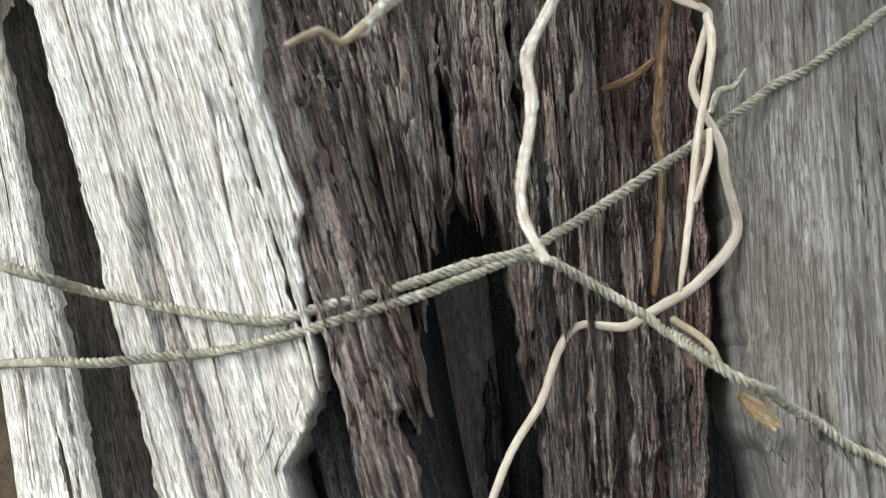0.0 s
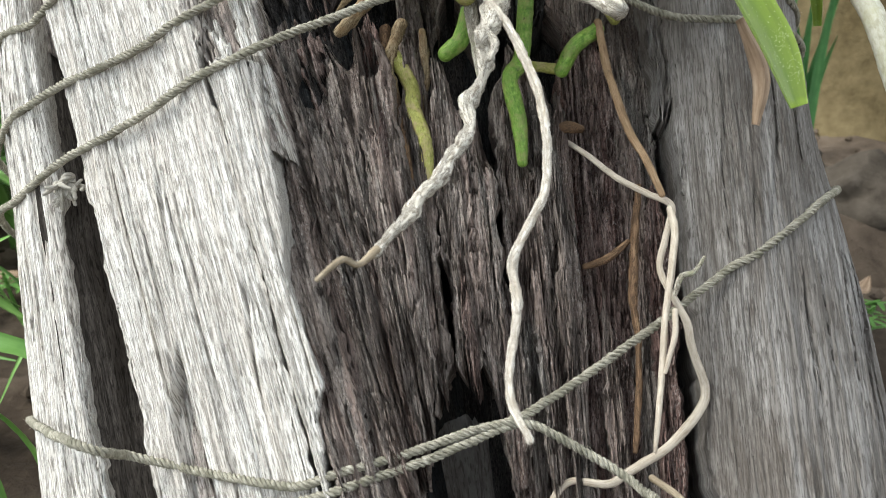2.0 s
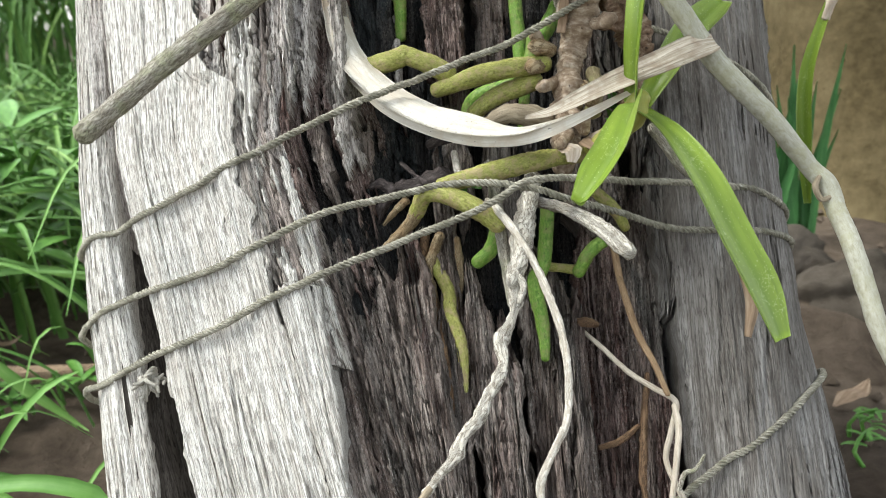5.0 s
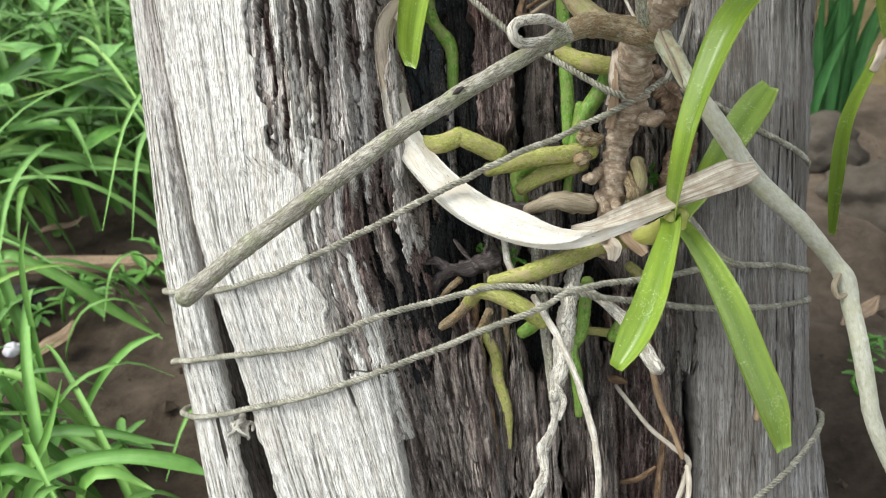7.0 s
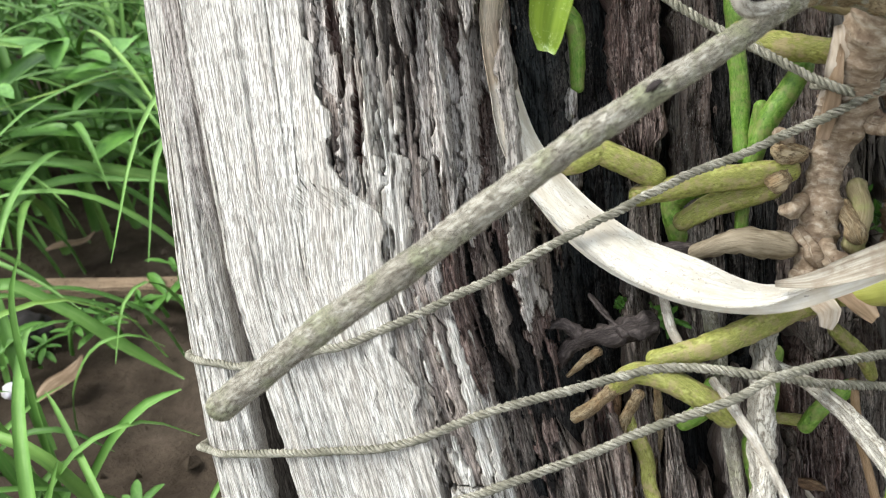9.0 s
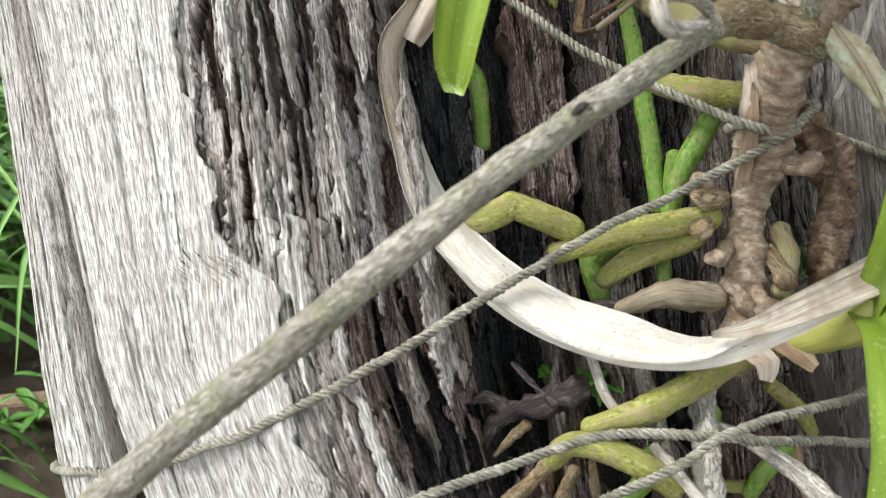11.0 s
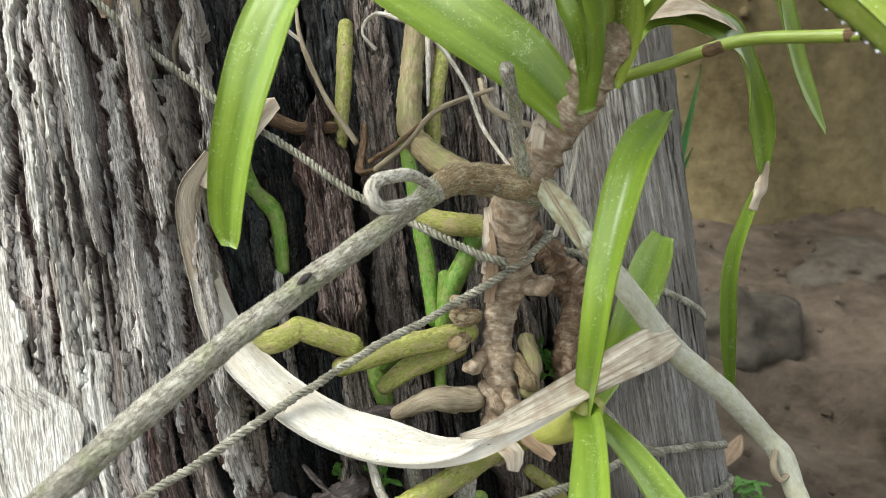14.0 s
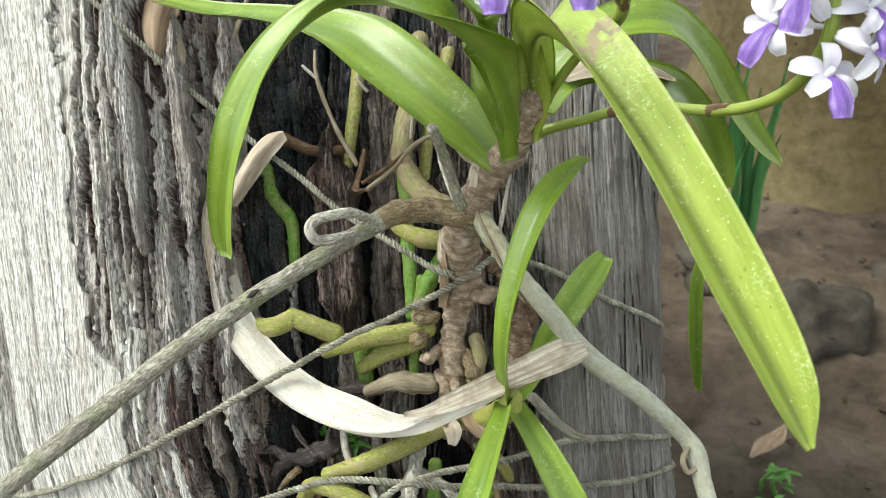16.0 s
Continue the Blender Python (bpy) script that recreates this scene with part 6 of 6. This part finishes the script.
def moss(centre, n, spread, seed):
    """A tuft of tiny fern-like leaves."""
    rnd = np.random.RandomState(seed)
    c = at_face([centre])[0]
    out = []
    for _ in range(n):
        a = rnd.normal(size=3) * 0.6 + FACE * 0.8
        a /= np.linalg.norm(a)
        o = c + rnd.normal(size=3) * spread * 0.4
        e = o + a * spread * rnd.uniform(0.6, 1.3)
        out.append(blade_data([o, (o + e) / 2 + rnd.normal(size=3) * 0.0005, e], [0.0007, 0.0022, 0.0006], [FACE + rnd.normal(size=3) * 0.4] * 3, fold=0.2, thick=0.0003, step=0.001, cols=3))
    return tagged(mesh("moss", *join(out), WEED), "tiny green moss tuft on the wood", "moss", "moss on the stump")


moss((0.071, 0.354, -0.006), 30, 0.006, 1)
moss((-0.072, 0.478, 0.012), 24, 0.006, 2)
moss((0.004, 0.318, -0.006), 20, 0.005, 3)
moss((-0.012, 0.322, -0.012), 16, 0.004, 4)

# ---- ground and far things ----
gx, gy = np.meshgrid(np.concatenate([np.linspace(-40, -2.2, 16), np.linspace(-2, 2, 200), np.linspace(2.2, 40, 16)]), np.concatenate([np.linspace(-40, -0.8, 14), np.linspace(-0.6, 3, 180), np.linspace(3.3, 60, 18)]), indexing="ij")
near = np.exp(-(gx ** 2 + (gy - 0.8) ** 2) / 8)
bank = 0.05 * np.clip((gy - 0.66 - 0.05 * fnoise(gx * 5, gx * 0, 8, 3)) / 0.02, 0, 1) * np.clip((gx - 0.1) / 0.1, 0, 1) * np.clip((2.2 - gx) / 0.4, 0, 1)
gz = near * (0.016 * fnoise(gx * 7, gy * 7, 5, 5) + 0.005 * fnoise(gx * 40, gy * 40, 6, 3)) - 0.012 + bank
tagged(mesh("ground", np.stack([gx, gy, gz], -1).reshape(-1, 3), grid_faces(*gx.shape)[:, ::-1], None, SOIL), "bare brown crumbly garden soil with a low bank", "soil", kind="structure")


def stone(x, y, z, sx, sy, sz, seed, mat=None, label="rounded grey-brown stone lying on the soil"):
    bm = bmesh.new()
    bmesh.ops.create_icosphere(bm, subdivisions=4, radius=1)
    for v in bm.verts:
        p = v.co
        k = 1 + 0.42 * noise.noise(p * 1.3 + Vector((seed, 0, 0))) + 0.16 * noise.noise(p * 3.1 + Vector((seed, 3, 0))) + 0.07 * noise.noise(p * 8 + Vector((seed, 5, 0)))
        v.co = Vector((x + p.x * sx * k, y + p.y * sy * k, z + p.z * sz * k))
    me = bpy.data.meshes.new("stone")
    bm.to_mesh(me)
    bm.free()
    me.polygons.foreach_set("use_smooth", [True] * len(me.polygons))
    me.materials.append(mat or STONE)
    return tagged(new("stone", me), label, "stone", "stones on the soil")


stone(0.383, 0.749, 0.035, 0.075, 0.05, 0.045, 1)
stone(0.62, 0.86, 0.040, 0.09, 0.06, 0.025, 2)
stone(0.34, 0.86, 0.05, 0.05, 0.05, 0.03, 3)
stone(0.50, 0.60, 0.0, 0.03, 0.025, 0.014, 4)
stone(0.75, 0.70, 0.035, 0.07, 0.06, 0.03, 6)
stone(-0.50, 0.60, 0.002, 0.022, 0.02, 0.012, 7, BLACK, "small black stone in the soil")
stone(-0.47, 0.52, 0.0, 0.008, 0.007, 0.006, 8, PETAL, "small white pebble in the soil")


# crumbs of soil
rnd = np.random.RandomState(4)
crumbs = []
for _ in range(900):
    x, y = rnd.uniform(-1.1, 1.1), rnd.uniform(0.3, 1.5)
    r = rnd.uniform(0.002, 0.007)
    zb = 0.05 if (y > 0.68 and x > 0.2) else 0.0
    p = rnd.normal(size=(6, 3)) * 0.12 + np.array([(1, 0, 0), (-1, 0, 0), (0, 1, 0), (0, -1, 0), (0, 0, 0.8), (0, 0, -0.8)])
    crumbs.append((p * r + (x, y, zb - 0.004), [(0, 2, 4), (2, 1, 4), (1, 3, 4), (3, 0, 4), (2, 0, 5), (1, 2, 5), (3, 1, 5), (0, 3, 5)], np.zeros((6, 2))))
tagged(mesh("soil_crumbs", *join(crumbs), SOIL, smooth=False), "small crumbs of dry soil on the ground", "soil", kind="stuff")


def grass(name, spots, label, seed, hmin, hmax, wmin, wmax):
    rnd = np.random.RandomState(seed)
    out = []
    for x, y in spots:
        h, w, a = rnd.uniform(hmin, hmax), rnd.uniform(wmin, wmax), rnd.uniform(0, 6.283)
        b = rnd.uniform(0.5, 2.0) * h
        dx, dy = math.cos(a), math.sin(a)
        if x + 1.15 * b * dx > -0.24:
            dx = -abs(dx)
        o = np.array((x, y, -0.01))
        pts = [o, o + (dx * b * 0.12, dy * b * 0.12, h * 0.5), o + (dx * b * 0.45, dy * b * 0.45, h * 0.88), o + (dx * b * 0.85, dy * b * 0.85, h * 0.92), o + (dx * b * 1.15, dy * b * 1.15, h * rnd.uniform(0.6, 0.85))]
        up = (-dx, -dy, 0.6)
        out.append(blade_data(pts, [w, w, w * 0.9, w * 0.6, 0.0006], [up, up, (-dx * 0.4, -dy * 0.4, 1), (0, 0, 1), (dx * 0.3, dy * 0.3, 1)], fold=0.35, thick=0.0003, step=h / 9, cols=3))
    return tagged(mesh(name, *join(out), GRASS), label, "grass", kind="stuff")


rnd = np.random.RandomState(12)
spots = [(rnd.uniform(-2.6, -0.32), rnd.uniform(0.85, 2.6)) for _ in range(2200)] + [(rnd.uniform(-0.9, -0.30), rnd.uniform(0.74, 1.05)) for _ in range(120)]
grass("grass", spots, "dense green grass behind the stump", 1, 0.07, 0.27, 0.005, 0.014)
spots = [(-0.33 + rnd.normal() * 0.05, 0.30 + rnd.normal() * 0.05) for _ in range(30)] + [(-0.46 + rnd.normal() * 0.06, 0.38 + rnd.normal() * 0.04) for _ in range(18)] + [(-0.42 + rnd.normal() * 0.12, 0.52 + rnd.normal() * 0.08) for _ in range(16)] + [(-0.66 + rnd.normal() * 0.06, 0.62 + rnd.normal() * 0.10) for _ in range(12)] + [(-0.45 + rnd.normal() * 0.14, 0.76 + rnd.normal() * 0.04) for _ in range(10)]
grass("grass", spots, "long green grass blades growing out of the soil", 2, 0.05, 0.17, 0.005, 0.011)
spots = [(rnd.uniform(-6, -0.6), rnd.uniform(3.0, 6.0)) for _ in range(1400)]
grass("grass", spots, "tall rank grass in the distance", 3, 0.5, 1.1, 0.012, 0.025)


def weed(x, y, n, h, r, seed, mat=None, label="low broad-leaved green weed in the soil"):
    rnd = np.random.RandomState(seed)
    w = thing("weed", label, "weed", group="weeds in the soil")
    top = np.array((x + rnd.normal() * 0.01, y + rnd.normal() * 0.01, h))
    tube("stem", [(x, y, -0.01), (x + rnd.normal() * 0.006, y, h * 0.5), top], [0.002, 0.0016, 0.0012], mat or WEED, w, 6, 0.01)
    for k in range(n):
        a = k * 2.4 + rnd.uniform(-0.4, 0.4)
        f = rnd.uniform(0.35, 1.0)
        o = np.array((x, y, 0.0)) * (1 - f) + top * f
        d = np.array((math.cos(a), math.sin(a), rnd.uniform(0.0, 0.5)))
        ln = r * rnd.uniform(0.7, 1.2)
        blade("leaf", [o, o + d * ln * 0.35, o + d * ln * 0.75 - (0, 0, ln * 0.08), o + d * ln - (0, 0, ln * 0.2)], [0.002, ln * 0.27, ln * 0.24, 0.001], [(0, 0, 1)] * 4, mat or WEED, w, fold=0.25, thick=0.0006, step=ln / 8, cols=5)
    return w


weed(-0.50, 0.86, 9, 0.16, 0.07, 1)
weed(-0.62, 0.95, 9, 0.18, 0.08, 2)
weed(-0.44, 0.98, 8, 0.14, 0.07, 3)
weed(-0.72, 0.80, 8, 0.12, 0.06, 4)
for x, y, h, r, sd in ((-0.43, 0.80, 0.20, 0.10, 21), (-0.52, 0.84, 0.23, 0.11, 22), (-0.36, 0.90, 0.22, 0.10, 23), (-0.60, 0.76, 0.18, 0.10, 24)):
    weed(x, y, 11, h, r, sd, None, "tall broad-leaved green weed among the grass")
for k in range(26):
    weed(-0.34 - 0.055 * (k % 9) + 0.02 * math.sin(k * 3.1), 0.84 + 0.13 * (k // 9) + 0.03 * math.sin(k * 1.7), 8, 0.10 + 0.05 * (k // 9) + 0.03 * math.sin(k * 2.3), 0.06 + 0.02 * math.sin(k * 5.1), 40 + k)
for k in range(22):      # small seedlings scattered over the soil
    weed(-0.30 - 0.36 * ((k * 0.618) % 1), 0.36 + 0.32 * ((k * 0.382 + 0.1) % 1), 7, 0.022 + 0.014 * math.sin(k * 2.7), 0.026 + 0.009 * math.sin(k * 4.1), 90 + k, None, "small green seedling in the soil")
weed(0.296, 0.548, 6, 0.018, 0.016, 7)
weed(0.289, 0.496, 6, 0.018, 0.016, 8)
weed(0.307, 0.539, 5, 0.016, 0.014, 9)

# broad blades arching over the soil
arching = []
for k, (pts, w) in enumerate([
    ([(-0.606, 0.750, -0.010), (-0.576, 0.740, 0.094), (-0.509, 0.740, 0.095), (-0.409, 0.740, 0.078), (-0.379, 0.740, 0.060)], 0.0140),
    ([(-0.602, 0.710, -0.010), (-0.572, 0.700, 0.042), (-0.532, 0.700, 0.080), (-0.475, 0.700, 0.099), (-0.389, 0.700, 0.097)], 0.0120),
    ([(-0.480, 0.530, -0.010), (-0.450, 0.520, 0.101), (-0.402, 0.520, 0.086), (-0.360, 0.520, 0.050), (-0.319, 0.520, 0.017)], 0.0120),
    ([(-0.338, 0.300, -0.010), (-0.308, 0.290, 0.071), (-0.271, 0.290, 0.099), (-0.232, 0.290, 0.108), (-0.197, 0.290, 0.103), (-0.184, 0.290, 0.094)], 0.0120),
    ([(-0.351, 0.340, -0.010), (-0.321, 0.330, 0.077), (-0.280, 0.330, 0.088), (-0.222, 0.330, 0.077)], 0.0100),
    ([(-0.340, 0.395, -0.010), (-0.334, 0.385, 0.026), (-0.301, 0.385, 0.082), (-0.269, 0.385, 0.116), (-0.244, 0.385, 0.129)], 0.0080),
    ([(-0.356, 0.400, -0.010), (-0.350, 0.390, 0.028), (-0.342, 0.390, 0.116), (-0.331, 0.390, 0.182), (-0.316, 0.390, 0.216)], 0.0060),
    ([(-0.389, 0.340, -0.010), (-0.359, 0.330, 0.056), (-0.340, 0.330, 0.079), (-0.317, 0.330, 0.091)], 0.0100),
    ([(-0.366, 0.310, -0.010), (-0.336, 0.300, 0.057), (-0.296, 0.300, 0.100), (-0.265, 0.300, 0.160)], 0.0090),
    ([(-0.388, 0.370, -0.010), (-0.358, 0.360, 0.106), (-0.350, 0.360, 0.081), (-0.346, 0.360, 0.059)], 0.0090),
    ([(-0.355, 0.310, -0.010), (-0.325, 0.300, 0.058), (-0.306, 0.300, 0.092), (-0.300, 0.300, 0.133)], 0.0080),
    ([(-0.293, 0.290, -0.010), (-0.263, 0.280, 0.087), (-0.240, 0.280, 0.105), (-0.216, 0.280, 0.090)], 0.0100),
    ([(-0.354, 0.300, -0.010), (-0.324, 0.290, 0.085), (-0.308, 0.290, 0.093), (-0.278, 0.290, 0.077)], 0.0100),
    ]):
    pts = [np.array(p) for p in pts]
    n = len(pts)
    w *= 0.8
    arching.append(blade_data(pts, [w * 0.7] + [w] * (n - 2) + [0.001], [(0.1, -0.6, 0.8)] * n, fold=0.35, thick=0.0004, step=0.012, cols=5))
tagged(mesh("grass", *join(arching), GRASS), "broad arching grass blades beside the stump", "grass", kind="stuff")

# upright dark tuft beside the trunk
tuft = []
for k in range(18):
    x, y, h = 0.372 + 0.024 * math.sin(k * 2.1), 0.95 + 0.02 * math.cos(k * 1.3), 0.20 + 0.05 * math.sin(k * 4.7)
    lean = 0.03 * math.sin(k * 1.9)
    tuft.append(blade_data([(x, y, 0.03), (x + lean * 0.3, y, 0.03 + h * 0.5), (x + lean, y - 0.01, 0.03 + h)], [0.008, 0.012, 0.001], [(0.2 * math.sin(k), -1, 0.2)] * 3, fold=0.3, thick=0.0005, step=0.02, cols=5))
tagged(mesh("grass_tuft", *join(tuft), DARK_GRASS), "upright dark green grass tuft beside the tree trunk", "grass", kind="stuff")

# wooden lath lying in the grass
lath = bmesh.new()
bmesh.ops.create_cube(lath, size=1)
bmesh.ops.scale(lath, vec=(0.95, 0.02, 0.011), verts=lath.verts)
bmesh.ops.subdivide_edges(lath, edges=[e for e in lath.edges if abs(e.verts[0].co.x - e.verts[1].co.x) > 0.1], cuts=30)
for v in lath.verts:
    v.co.y += 0.004 * math.sin(v.co.x * 7) + 0.0012 * noise.noise(v.co * 40)
    v.co.z += 0.0012 * noise.noise(v.co * 33)
bmesh.ops.bevel(lath, geom=[e for e in lath.edges if e.calc_face_angle(0) > 1], offset=0.0015, segments=2, affect="EDGES")
lath_me = bpy.data.meshes.new("lath")
lath.to_mesh(lath_me)
lath.free()
lath_uv = lath_me.uv_layers.new(name="UVMap")
for lp in lath_me.loops:
    co = lath_me.vertices[lp.vertex_index].co
    lath_uv.data[lp.index].uv = (co.y + co.z, co.x)
lath_me.materials.append(LATH)
lath_ob = tagged(new("lath", lath_me), "thin pale brown wooden lath lying on the soil", "lath")
lath_ob.matrix_world = pose(-0.66, 0.64, 0.008, 0, 0, 3)

# tree trunk beyond
ns, na = 90, 70
tz = np.concatenate([np.linspace(-0.1, 1.6, ns - 12), np.linspace(1.7, 4.5, 12)])[:, None]
ta = np.linspace(0, 2 * np.pi, na, endpoint=False)[None]
tr = 0.235 + 0.10 * np.exp(-tz / 0.12) * (0.6 + 0.4 * np.sin(ta * 5)) + 0.012 * fnoise(ta * 3, tz * 4, 9, 4)
knobs = np.clip(vnoise(ta * 11, tz * 38, 77) - 0.62, 0, 1) * 0.03
tr = tr + knobs
trunk = thing("tree", "smooth brown tree trunk with small knobs, rooted in the soil", "tree")
mesh("trunk", np.stack([0.66 + tr * np.cos(ta), 1.30 + tr * np.sin(ta), tz + 0 * ta], -1).reshape(-1, 3), [*map(tuple, grid_faces(ns, na, True)), tuple(range((ns - 1) * na, ns * na))], np.stack([ta * 0.25 + 0 * tz, tz + 0 * ta], -1).reshape(-1, 2), TRUNK, trunk)

for k in range(26):
    a, z = math.radians(195 + (k * 47) % 110), 0.10 + 0.021 * ((k * 11) % 26)
    r = 0.0045 + 0.002 * math.sin(k * 3.3)
    c = np.array((0.66 + 0.242 * math.cos(a), 1.30 + 0.242 * math.sin(a), z))
    out = np.array((math.cos(a), math.sin(a), 0.1))
    tube("knob", [c - out * 0.006, c, c + out * r * 0.6], [r * 1.3, r, r * 0.55], TRUNK, trunk, 10, 0.002, 0.2, k)

# fallen leaves on the soil
for k, (x, y, z, a) in enumerate([(0.294, 0.578, 0.004, 40), (-0.44, 0.50, 0.004, 70), (-0.55, 0.72, 0.006, 30)]):
    ca, sa = math.cos(radians(a)), math.sin(radians(a))
    tagged(blade("fallen_leaf", [(x, y, z), (x + 0.02 * ca, y + 0.02 * sa, z + 0.006), (x + 0.042 * ca, y + 0.042 * sa, z + 0.003), (x + 0.055 * ca, y + 0.055 * sa, z + 0.008)], [0.003, 0.018, 0.016, 0.002], [(0.1, 0.1, 1)] * 4, BROWN_LEAF, None, fold=-0.35, thick=0.0006, step=0.004, cols=7, ripple=0.06, seed=k), "curled brown fallen leaf on the soil", "leaf", "fallen leaves")
